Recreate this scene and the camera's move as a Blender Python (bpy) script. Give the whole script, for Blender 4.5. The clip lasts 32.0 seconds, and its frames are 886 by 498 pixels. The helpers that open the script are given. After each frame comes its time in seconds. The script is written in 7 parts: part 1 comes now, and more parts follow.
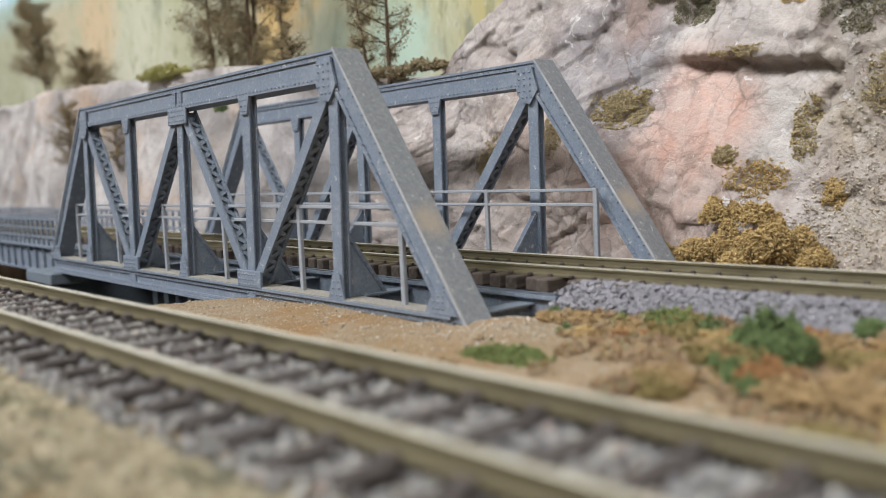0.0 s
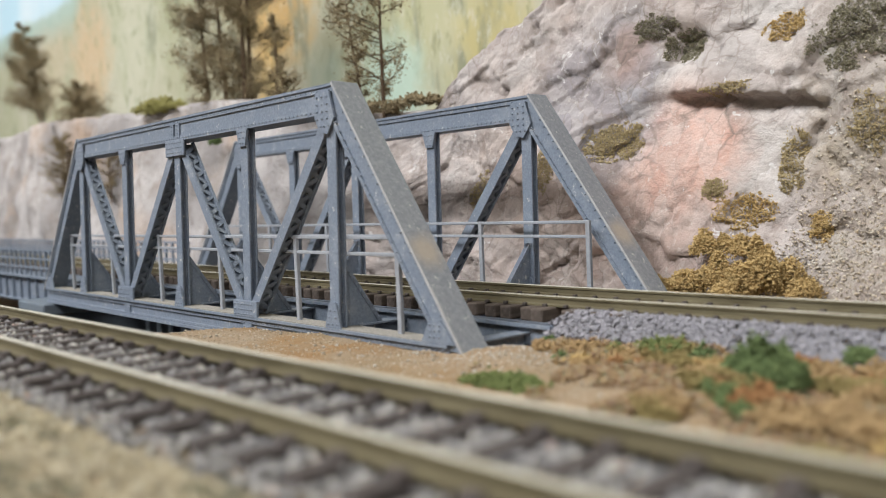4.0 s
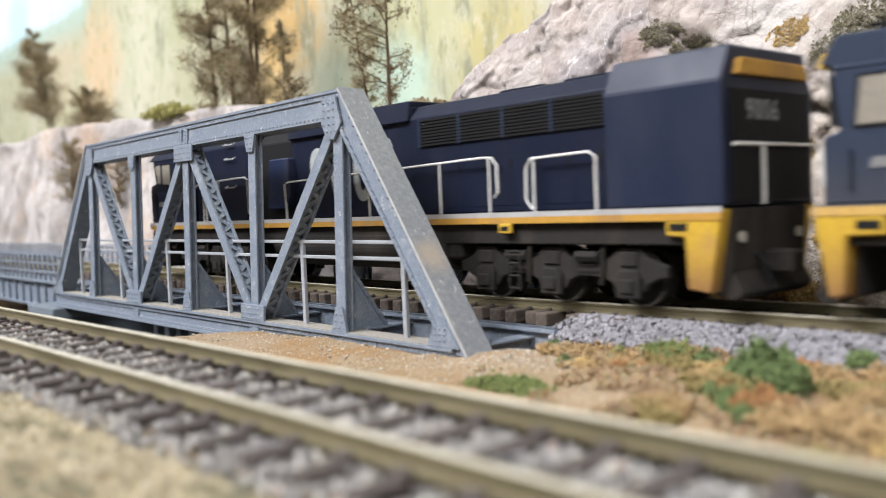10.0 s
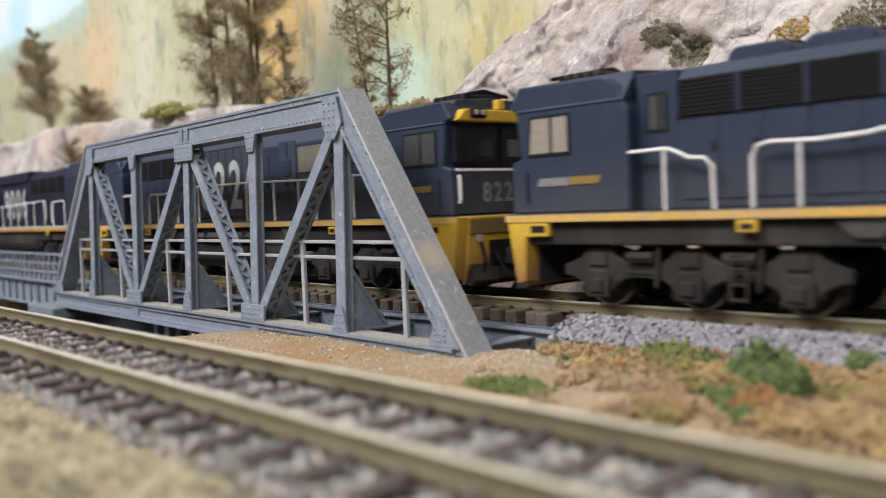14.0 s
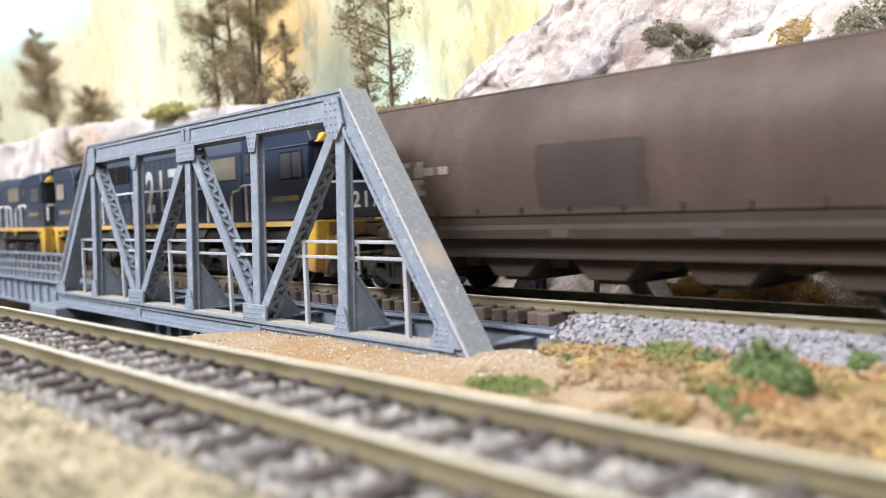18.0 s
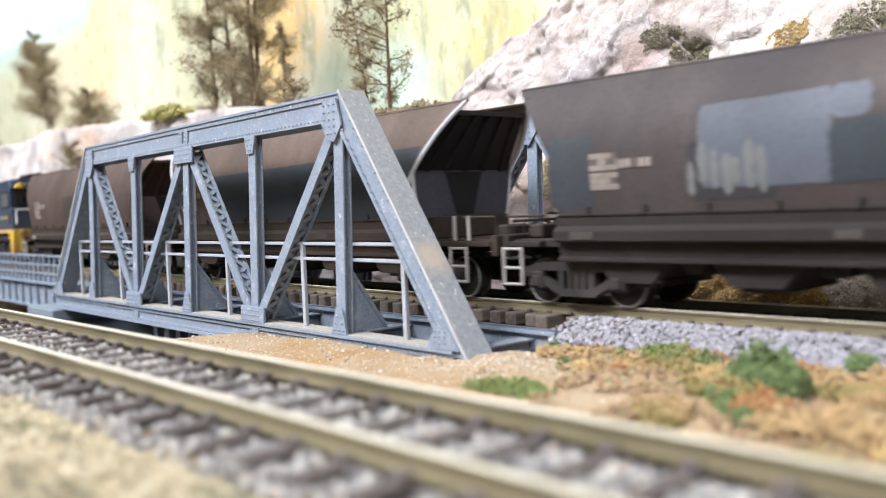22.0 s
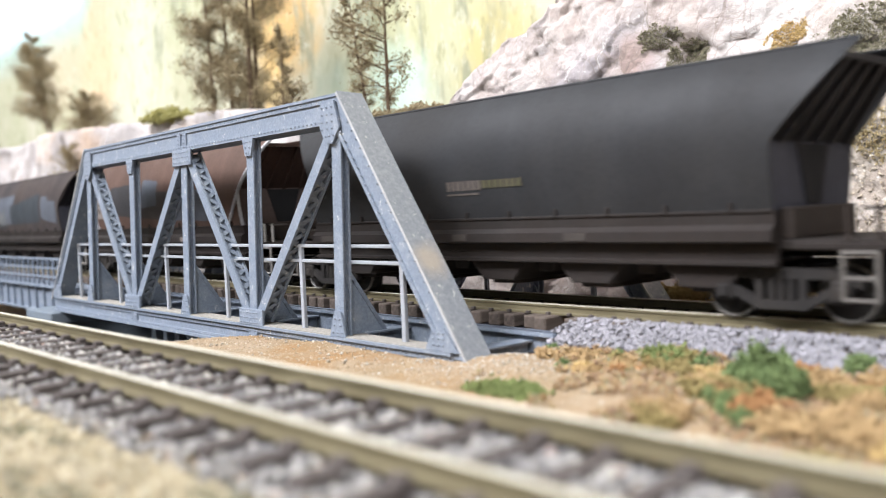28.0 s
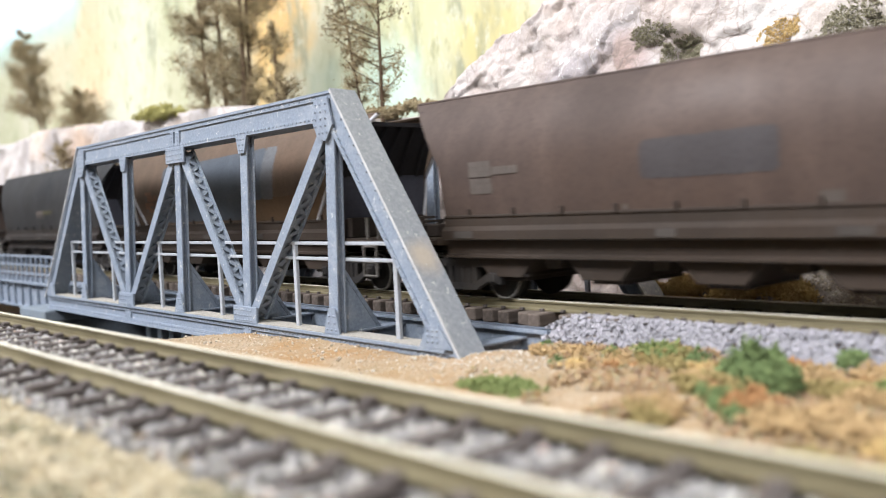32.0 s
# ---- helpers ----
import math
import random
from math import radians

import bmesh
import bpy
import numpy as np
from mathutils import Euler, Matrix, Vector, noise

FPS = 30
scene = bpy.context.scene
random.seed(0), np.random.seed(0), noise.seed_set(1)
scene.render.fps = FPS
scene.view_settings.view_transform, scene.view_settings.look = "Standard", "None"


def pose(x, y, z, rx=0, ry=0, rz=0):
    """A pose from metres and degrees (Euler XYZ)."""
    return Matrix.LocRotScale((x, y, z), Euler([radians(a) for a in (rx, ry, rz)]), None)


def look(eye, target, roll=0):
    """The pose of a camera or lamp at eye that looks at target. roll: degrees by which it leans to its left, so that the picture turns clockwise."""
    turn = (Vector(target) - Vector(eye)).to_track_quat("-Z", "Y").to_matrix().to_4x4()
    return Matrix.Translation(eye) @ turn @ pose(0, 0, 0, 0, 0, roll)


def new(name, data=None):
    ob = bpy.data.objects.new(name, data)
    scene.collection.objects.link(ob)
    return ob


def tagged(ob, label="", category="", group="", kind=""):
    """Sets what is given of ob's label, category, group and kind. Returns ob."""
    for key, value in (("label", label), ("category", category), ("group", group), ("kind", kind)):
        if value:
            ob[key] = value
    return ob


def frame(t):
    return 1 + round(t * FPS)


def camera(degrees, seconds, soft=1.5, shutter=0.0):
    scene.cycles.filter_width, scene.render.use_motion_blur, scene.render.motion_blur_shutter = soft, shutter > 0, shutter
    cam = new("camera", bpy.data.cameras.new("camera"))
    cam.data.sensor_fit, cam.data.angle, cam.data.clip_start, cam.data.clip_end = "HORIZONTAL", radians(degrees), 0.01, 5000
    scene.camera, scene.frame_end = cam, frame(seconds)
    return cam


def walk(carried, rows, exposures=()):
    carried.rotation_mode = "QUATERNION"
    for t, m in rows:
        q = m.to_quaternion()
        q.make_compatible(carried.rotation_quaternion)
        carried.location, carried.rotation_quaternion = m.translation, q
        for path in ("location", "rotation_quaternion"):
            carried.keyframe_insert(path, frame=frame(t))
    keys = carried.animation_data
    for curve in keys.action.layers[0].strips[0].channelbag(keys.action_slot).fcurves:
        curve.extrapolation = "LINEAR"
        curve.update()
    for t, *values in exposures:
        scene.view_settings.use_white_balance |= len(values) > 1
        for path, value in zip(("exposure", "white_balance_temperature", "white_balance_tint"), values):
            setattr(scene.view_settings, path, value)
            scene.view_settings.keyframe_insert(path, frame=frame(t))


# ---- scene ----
cam = camera(52.8, 32.0, soft=0.95, shutter=0.5)
# a small-sensor camera close to a model: soft far and near
cam.data.dof.use_dof = True
cam.data.dof.focus_distance = 0.245
cam.data.dof.aperture_fstop = 18.0
PATH = [
    (0, (0.13207, -0.14258, 0.02291), (-0.02040, -0.01448, 0.00435), -2.717),
    (0.5, (0.13213, -0.14262, 0.02295), (-0.02026, -0.01437, 0.00481), -2.755),
    (1, (0.13221, -0.14259, 0.02294), (-0.01996, -0.01404, 0.00508), -2.817),
    (1.5, (0.13242, -0.14264, 0.02281), (-0.01963, -0.01387, 0.00551), -2.732),
    (2, (0.13484, -0.14340, 0.02358), (-0.01723, -0.01446, 0.00784), -2.595),
    (2.5, (0.13580, -0.14392, 0.02382), (-0.01629, -0.01468, 0.01088), -2.521),
    (3, (0.13497, -0.14441, 0.02326), (-0.01670, -0.01446, 0.01281), -2.505),
    (3.5, (0.13324, -0.14583, 0.02224), (-0.01800, -0.01538, 0.01172), -2.479),
    (5.5, (0.13381, -0.14571, 0.02243), (-0.01729, -0.01527, 0.01003), -2.464),
    (6, (0.13384, -0.14572, 0.02244), (-0.01740, -0.01544, 0.01004), -2.460),
    (6.5, (0.13386, -0.14577, 0.02240), (-0.01773, -0.01587, 0.01028), -2.479),
    (7, (0.13393, -0.14598, 0.02246), (-0.01770, -0.01609, 0.01080), -2.496),
    (7.5, (0.13482, -0.14654, 0.02233), (-0.01697, -0.01675, 0.01162), -2.461),
    (8, (0.13491, -0.14663, 0.02243), (-0.01712, -0.01709, 0.01211), -2.478),
    (8.5, (0.13466, -0.14641, 0.02223), (-0.01748, -0.01698, 0.01221), -2.449),
    (9, (0.13472, -0.14651, 0.02238), (-0.01733, -0.01696, 0.01244), -2.548),
    (9.5, (0.13477, -0.14661, 0.02239), (-0.01719, -0.01696, 0.01238), -2.481),
    (10, (0.13473, -0.14650, 0.02229), (-0.01736, -0.01701, 0.01241), -2.439),
    (10.5, (0.13473, -0.14647, 0.02243), (-0.01739, -0.01703, 0.01233), -2.483),
    (11, (0.13461, -0.14653, 0.02228), (-0.01731, -0.01682, 0.01256), -2.396),
    (11.5, (0.13470, -0.14656, 0.02233), (-0.01717, -0.01680, 0.01244), -2.420),
    (12, (0.13469, -0.14657, 0.02236), (-0.01721, -0.01685, 0.01242), -2.381),
    (12.5, (0.13472, -0.14647, 0.02242), (-0.01739, -0.01701, 0.01233), -2.394),
    (13, (0.13463, -0.14651, 0.02223), (-0.01751, -0.01707, 0.01224), -2.345),
    (13.5, (0.13467, -0.14651, 0.02234), (-0.01743, -0.01702, 0.01239), -2.402),
    (14, (0.13469, -0.14653, 0.02234), (-0.01741, -0.01704, 0.01246), -2.363),
    (14.5, (0.13483, -0.14668, 0.02241), (-0.01734, -0.01727, 0.01252), -2.361),
    (16.5, (0.13470, -0.14666, 0.02228), (-0.01763, -0.01743, 0.01253), -2.331),
    (17, (0.13468, -0.14641, 0.02236), (-0.01777, -0.01732, 0.01260), -2.409),
    (17.5, (0.13460, -0.14636, 0.02233), (-0.01781, -0.01723, 0.01241), -2.405),
    (18, (0.13472, -0.14651, 0.02233), (-0.01765, -0.01733, 0.01248), -2.356),
    (18.5, (0.13465, -0.14649, 0.02223), (-0.01764, -0.01720, 0.01265), -2.310),
    (19, (0.13471, -0.14662, 0.02234), (-0.01746, -0.01719, 0.01267), -2.342),
    (19.5, (0.13476, -0.14666, 0.02232), (-0.01738, -0.01720, 0.01271), -2.336),
    (20, (0.13479, -0.14656, 0.02238), (-0.01733, -0.01708, 0.01266), -2.366),
    (20.5, (0.13472, -0.14649, 0.02227), (-0.01743, -0.01703, 0.01278), -2.368),
    (21, (0.13473, -0.14660, 0.02232), (-0.01736, -0.01706, 0.01291), -2.325),
    (21.5, (0.13463, -0.14660, 0.02230), (-0.01739, -0.01698, 0.01290), -2.312),
    (22, (0.13469, -0.14660, 0.02234), (-0.01736, -0.01702, 0.01291), -2.335),
    (22.5, (0.13473, -0.14659, 0.02237), (-0.01723, -0.01689, 0.01305), -2.372),
    (23, (0.13475, -0.14654, 0.02235), (-0.01725, -0.01688, 0.01314), -2.415),
    (23.5, (0.13472, -0.14649, 0.02233), (-0.01730, -0.01686, 0.01314), -2.409),
    (24, (0.13480, -0.14654, 0.02234), (-0.01722, -0.01691, 0.01323), -2.460),
    (24.5, (0.13475, -0.14652, 0.02235), (-0.01726, -0.01686, 0.01319), -2.427),
    (25, (0.13478, -0.14645, 0.02244), (-0.01725, -0.01684, 0.01322), -2.518),
    (25.5, (0.13477, -0.14646, 0.02240), (-0.01721, -0.01677, 0.01323), -2.496),
    (27.5, (0.13482, -0.14647, 0.02239), (-0.01712, -0.01674, 0.01322), -2.516),
    (28, (0.13478, -0.14644, 0.02242), (-0.01716, -0.01671, 0.01331), -2.512),
    (28.5, (0.13487, -0.14648, 0.02241), (-0.01709, -0.01676, 0.01336), -2.558),
    (29, (0.13480, -0.14642, 0.02238), (-0.01716, -0.01672, 0.01315), -2.543),
    (29.5, (0.13457, -0.14611, 0.02257), (-0.01729, -0.01633, 0.01277), -2.636),
    (30, (0.13464, -0.14628, 0.02241), (-0.01699, -0.01624, 0.01267), -2.611),
    (30.5, (0.13489, -0.14594, 0.02254), (-0.01672, -0.01589, 0.01256), -2.607),
    (31, (0.13466, -0.14595, 0.02244), (-0.01683, -0.01577, 0.01234), -2.589),
    (31.5, (0.13480, -0.14596, 0.02259), (-0.01659, -0.01566, 0.01246), -2.689),
    (32, (0.13493, -0.14624, 0.02253), (-0.01627, -0.01570, 0.01258), -2.666),
]
EXPOSURES = [(0, 0.02, 6420, 11), (6.5, 0.14, 6540, 12), (7.5, 0.17, 6540, 13), (8, 0.2, 6520, 13), (9, 0.4, 6450, 13), (10, 0.58, 6480, 13), (11, 0.47, 6700, 14), (11.5, 0.42, 6700, 14), (13, 0.26, 6680, 14), (17, 0.27, 6720, 14), (18, 0.97, 6420, 14), (19, 1.18, 6260, 14),
             (20, 1.11, 6260, 14), (21, 1.05, 6260, 14), (25, 0.98, 6290, 14), (28, 0.95, 6310, 14), (32, 0.93, 6360, 13)]
walk(cam, [(t, look(eye, target, roll)) for t, eye, target, roll in PATH], EXPOSURES)

# ---- light: a room with ceiling panels ----
world = bpy.data.worlds.new("room_air")
world.use_nodes = True
world.node_tree.nodes["Background"].inputs[0].default_value = (0.9, 0.95, 1.0, 1)
world.node_tree.nodes["Background"].inputs[1].default_value = 0.05
scene.world = world


def ceiling_lamp(x, y, z, sx, sy, watts, target):
    data = bpy.data.lights.new("ceiling_lamp", "AREA")
    data.shape, data.size, data.size_y, data.energy = "RECTANGLE", sx, sy, watts
    data.color = (0.97, 0.985, 1.0)
    ob = new("ceiling_lamp", data)
    ob.matrix_world = look((x, y, z), target)
    return ob


ceiling_lamp(-0.45, -1.0, 1.36, 1.4, 0.7, 70, (-0.05, -0.1, 0))
ceiling_lamp(1.3, -1.2, 1.36, 1.2, 0.6, 28, (1.3, -1.2, 0))

# ---- materials ----
MM = 0.001


class Mat:
    """A node material under construction."""

    def __init__(self, name, rough=0.7, metal=0.0, spec=0.4):
        self.m = bpy.data.materials.new(name)
        self.m.use_nodes = True
        self.t = self.m.node_tree
        self.b = self.t.nodes["Principled BSDF"]
        self.b.inputs["Roughness"].default_value = rough
        self.b.inputs["Metallic"].default_value = metal
        self.b.inputs["Specular IOR Level"].default_value = spec
        self.co = self.t.nodes.new("ShaderNodeTexCoord").outputs["Object"]

    def node(self, kind, **values):
        n = self.t.nodes.new(kind)
        for key, value in values.items():
            n.inputs[key.replace("_", " ")].default_value = value
        return n

    def link(self, a, b):
        self.t.links.new(a, b)

    def mapped(self, scale, loc=(0, 0, 0)):
        n = self.t.nodes.new("ShaderNodeMapping")
        n.inputs["Scale"].default_value = scale
        n.inputs["Location"].default_value = loc
        self.link(self.co, n.inputs["Vector"])
        return n.outputs[0]

    def noise(self, scale, detail=4.0, rough=0.55, vector=None, distort=0.0):
        n = self.node("ShaderNodeTexNoise", Scale=scale, Detail=detail, Roughness=rough, Distortion=distort)
        self.link(vector or self.co, n.inputs["Vector"])
        return n.outputs["Fac"]

    def voronoi(self, scale, vector=None):
        n = self.node("ShaderNodeTexVoronoi", Scale=scale)
        self.link(vector or self.co, n.inputs["Vector"])
        return n.outputs

    def ramp(self, fac, *stops):
        n = self.t.nodes.new("ShaderNodeValToRGB")
        el = n.color_ramp.elements
        while len(el) < len(stops):
            el.new(0.5)
        for e, (at, colour) in zip(el, stops):
            e.position = at
            e.color = (*colour, 1) if isinstance(colour, tuple) else (colour, colour, colour, 1)
        self.link(fac, n.inputs[0])
        return n.outputs[0]

    def mix(self, fac, a, b, mode="MIX"):
        n = self.t.nodes.new("ShaderNodeMix")
        n.data_type, n.blend_type = "RGBA", mode
        for sock, value in ((n.inputs[0], fac), (n.inputs[6], a), (n.inputs[7], b)):
            if isinstance(value, (int, float)):
                sock.default_value = value
            elif isinstance(value, tuple):
                sock.default_value = (*value, 1)
            else:
                self.link(value, sock)
        return n.outputs[2]

    def colour(self, value):
        if isinstance(value, tuple):
            self.b.inputs["Base Color"].default_value = (*value, 1)
        else:
            self.link(value, self.b.inputs["Base Color"])
        return self

    def rough(self, value):
        self.link(value, self.b.inputs["Roughness"])
        return self

    def bump(self, height, distance, strength=0.6):
        n = self.node("ShaderNodeBump", Strength=strength, Distance=distance)
        self.link(height, n.inputs["Height"])
        self.link(n.outputs[0], self.b.inputs["Normal"])
        return self

    def ball(self, centre, radius, soft):
        """1 inside a sphere with a soft, uneven rim, 0 outside; metres."""
        sub = self.t.nodes.new("ShaderNodeVectorMath")
        sub.operation = "DISTANCE"
        sub.inputs[1].default_value = centre
        self.link(self.co, sub.inputs[0])
        add = self.t.nodes.new("ShaderNodeMath")
        add.operation = "MULTIPLY_ADD"
        add.inputs[1].default_value = soft * 2.2
        self.link(self.noise(60, 5, 0.65), add.inputs[0])
        self.link(sub.outputs["Value"], add.inputs[2])
        n = self.t.nodes.new("ShaderNodeMapRange")
        n.inputs[1].default_value, n.inputs[2].default_value = radius + soft * 1.6, radius + soft * 0.6
        self.link(add.outputs[0], n.inputs[0])
        return n.outputs[0]

    def warped(self, scale, amount):
        """Object coordinates pushed about by noise."""
        n = self.node("ShaderNodeTexNoise", Scale=scale, Detail=3.0)
        self.link(self.co, n.inputs["Vector"])
        v = self.t.nodes.new("ShaderNodeVectorMath")
        v.operation = "MULTIPLY_ADD"
        v.inputs[1].default_value = (amount, amount, amount)
        self.link(n.outputs["Color"], v.inputs[0])
        self.link(self.co, v.inputs[2])
        return v.outputs[0]

    def cells(self, scale, vector, feature="F1"):
        n = self.node("ShaderNodeTexVoronoi", Scale=scale)
        n.feature = feature
        self.link(vector, n.inputs["Vector"])
        return n.outputs

    def random(self):
        return self.t.nodes.new("ShaderNodeObjectInfo").outputs["Random"]

    def island(self):
        return self.t.nodes.new("ShaderNodeNewGeometry").outputs["Random Per Island"]


def painted(name, colour, rough=0.55, spec=0.35, dirt=(0.12, 0.1, 0.08), amount=0.35, grain=900, streak=True):
    """Matt model paint with fine grain, thin weathering and faint run marks."""
    m = Mat(name, rough, 0, spec)
    fine = m.noise(grain, 5, 0.6)
    wide = m.noise(70, 5, 0.6, m.mapped((1, 1, 0.35)) if streak else None)
    base = m.mix(m.ramp(fine, (0.3, 0.0), (0.75, 1.0)), tuple(c * 0.85 for c in colour), tuple(min(1, c * 1.12) for c in colour))
    c = m.mix(m.ramp(wide, (0.5, 0.0), (0.78, amount)), base, dirt)
    m.colour(c).rough(m.ramp(wide, (0.3, rough - 0.08), (0.7, min(1, rough + 0.15))))
    return m.bump(fine, 0.00015, 0.25).m


def bridge_paint():
    m = Mat("blue_grey_bridge_paint", 0.58, 0, 0.35)
    fine = m.noise(1500, 4, 0.7)
    mid = m.noise(210, 6, 0.7)
    wide = m.noise(40, 5, 0.65)
    c = m.mix(m.ramp(fine, (0.35, 0.0), (0.7, 1.0)), (0.138, 0.169, 0.217), (0.208, 0.242, 0.292))
    c = m.mix(m.ramp(mid, (0.5, 0.0), (0.72, 0.6)), c, (0.29, 0.315, 0.345))
    c = m.mix(m.ramp(wide, (0.5, 0.0), (0.72, 0.22)), c, (0.2, 0.215, 0.235))
    scuff = m.noise(420, 6, 0.8)
    c = m.mix(m.ramp(scuff, (0.61, 0.0), (0.67, 0.85)), c, (0.55, 0.55, 0.52))
    m.colour(c).rough(m.ramp(mid, (0.3, 0.48), (0.7, 0.7)))
    return m.bump(fine, 0.0002, 0.35).m


def cover_paint():
    """Plate with the light on its upward slope put into a paler colour, fine pale specks and a bare tan patch."""
    m = Mat("speckled_cover_plate_paint", 0.5, 0, 0.4)
    fine, mid = m.noise(850, 5, 0.75), m.noise(90, 5, 0.6)
    c = m.mix(m.ramp(fine, (0.4, 0.0), (0.64, 1.0)), (0.205, 0.225, 0.25), (0.3, 0.315, 0.335))
    c = m.mix(m.ramp(mid, (0.52, 0.0), (0.74, 0.4)), c, (0.2, 0.225, 0.26))
    c = m.mix(m.mix(0.75, (0, 0, 0), m.ball((-0.011, 0.003, 0.012), 0.003, 0.004)), c, (0.44, 0.37, 0.29))
    c = m.mix(m.ramp(m.noise(620, 4, 0.7), (0.62, 0.0), (0.68, 0.8)), c, (0.56, 0.56, 0.54))
    return m.colour(c).bump(fine, 0.0002, 0.4).m


def dusty_top():
    m = Mat("dusty_chord_top", 0.95, 0, 0.1)
    c = m.mix(m.ramp(m.noise(900, 5, 0.7), (0.3, 0.0), (0.7, 1.0)), (0.2, 0.19, 0.17), (0.36, 0.34, 0.3))
    return m.colour(c).bump(m.noise(1400, 3, 0.6), 0.0004, 0.6).m


def rail_steel():
    m = Mat("weathered_rail", 0.55, 0.25, 0.4)
    n = m.noise(260, 5, 0.6, m.mapped((0.2, 1, 1)))
    c = m.mix(m.ramp(n, (0.3, 0.0), (0.7, 1.0)), (0.095, 0.078, 0.042), (0.19, 0.165, 0.1))
    return m.colour(c).bump(m.noise(1500, 3), 0.0001, 0.3).m


def rail_head():
    m = Mat("worn_rail_head", 0.42, 0.3, 0.5)
    n = m.noise(200, 4, 0.6, m.mapped((0.1, 1, 1)))
    return m.colour(m.mix(m.ramp(n, (0.35, 0.0), (0.7, 1.0)), (0.46, 0.43, 0.34), (0.68, 0.65, 0.56))).m


def sleeper_wood(name, a, b):
    m = Mat(name, 0.85, 0, 0.2)
    grain = m.noise(500, 5, 0.7, m.mapped((1, 0.12, 1)))
    c = m.mix(m.ramp(grain, (0.3, 0.0), (0.72, 1.0)), a, b)
    c = m.mix(m.random(), c, m.mix(0.5, c, b))
    return m.colour(c).bump(grain, 0.0004, 0.7).m


def gravel(name, stops, spread=0.0):
    """Stones: a colour for each loose piece."""
    m = Mat(name, 0.85, 0, 0.25)
    c = m.ramp(m.island(), *stops)
    g = m.noise(1300, 4, 0.6)
    c = m.mix(m.ramp(g, (0.3, 0.0), (0.7, 0.5)), c, (0.16, 0.15, 0.15), "MULTIPLY") if spread else c
    return m.colour(m.mix(m.ramp(g, (0.35, 0.0), (0.75, 0.35)), c, (0.5, 0.48, 0.46))).bump(g, 0.0002, 0.4).m


def soil():
    m = Mat("sandy_scenic_soil", 0.95, 0, 0.1)
    a, b, fine = m.noise(22, 4, 0.6), m.noise(75, 5, 0.65), m.noise(900, 4, 0.7)
    c = m.mix(m.ramp(a, (0.4, 0.0), (0.6, 1.0)), (0.3, 0.225, 0.14), (0.3, 0.18, 0.085))
    c = m.mix(m.ramp(b, (0.48, 0.0), (0.66, 0.8)), c, (0.33, 0.265, 0.185))
    c = m.mix(m.ramp(fine, (0.36, 0.4), (0.5, 0.0)), c, (0.2, 0.14, 0.07))
    c = m.mix(m.ramp(m.noise(700, 3, 0.5), (0.66, 0.0), (0.74, 0.8)), c, (0.6, 0.55, 0.46))
    # pale dust at the foot of the truss and along the gorge edge
    for at, size in (((0.012, -0.026, -0.006), 0.014), ((-0.07, -0.05, -0.008), 0.016), ((0.05, -0.05, -0.007), 0.01)):
        c = m.mix(m.mix(0.45, (0, 0, 0), m.ball(at, size, 0.012)), c, m.mix(fine, (0.26, 0.2, 0.14), (0.46, 0.39, 0.3)))
    return m.colour(c).bump(fine, 0.0008, 0.7).m


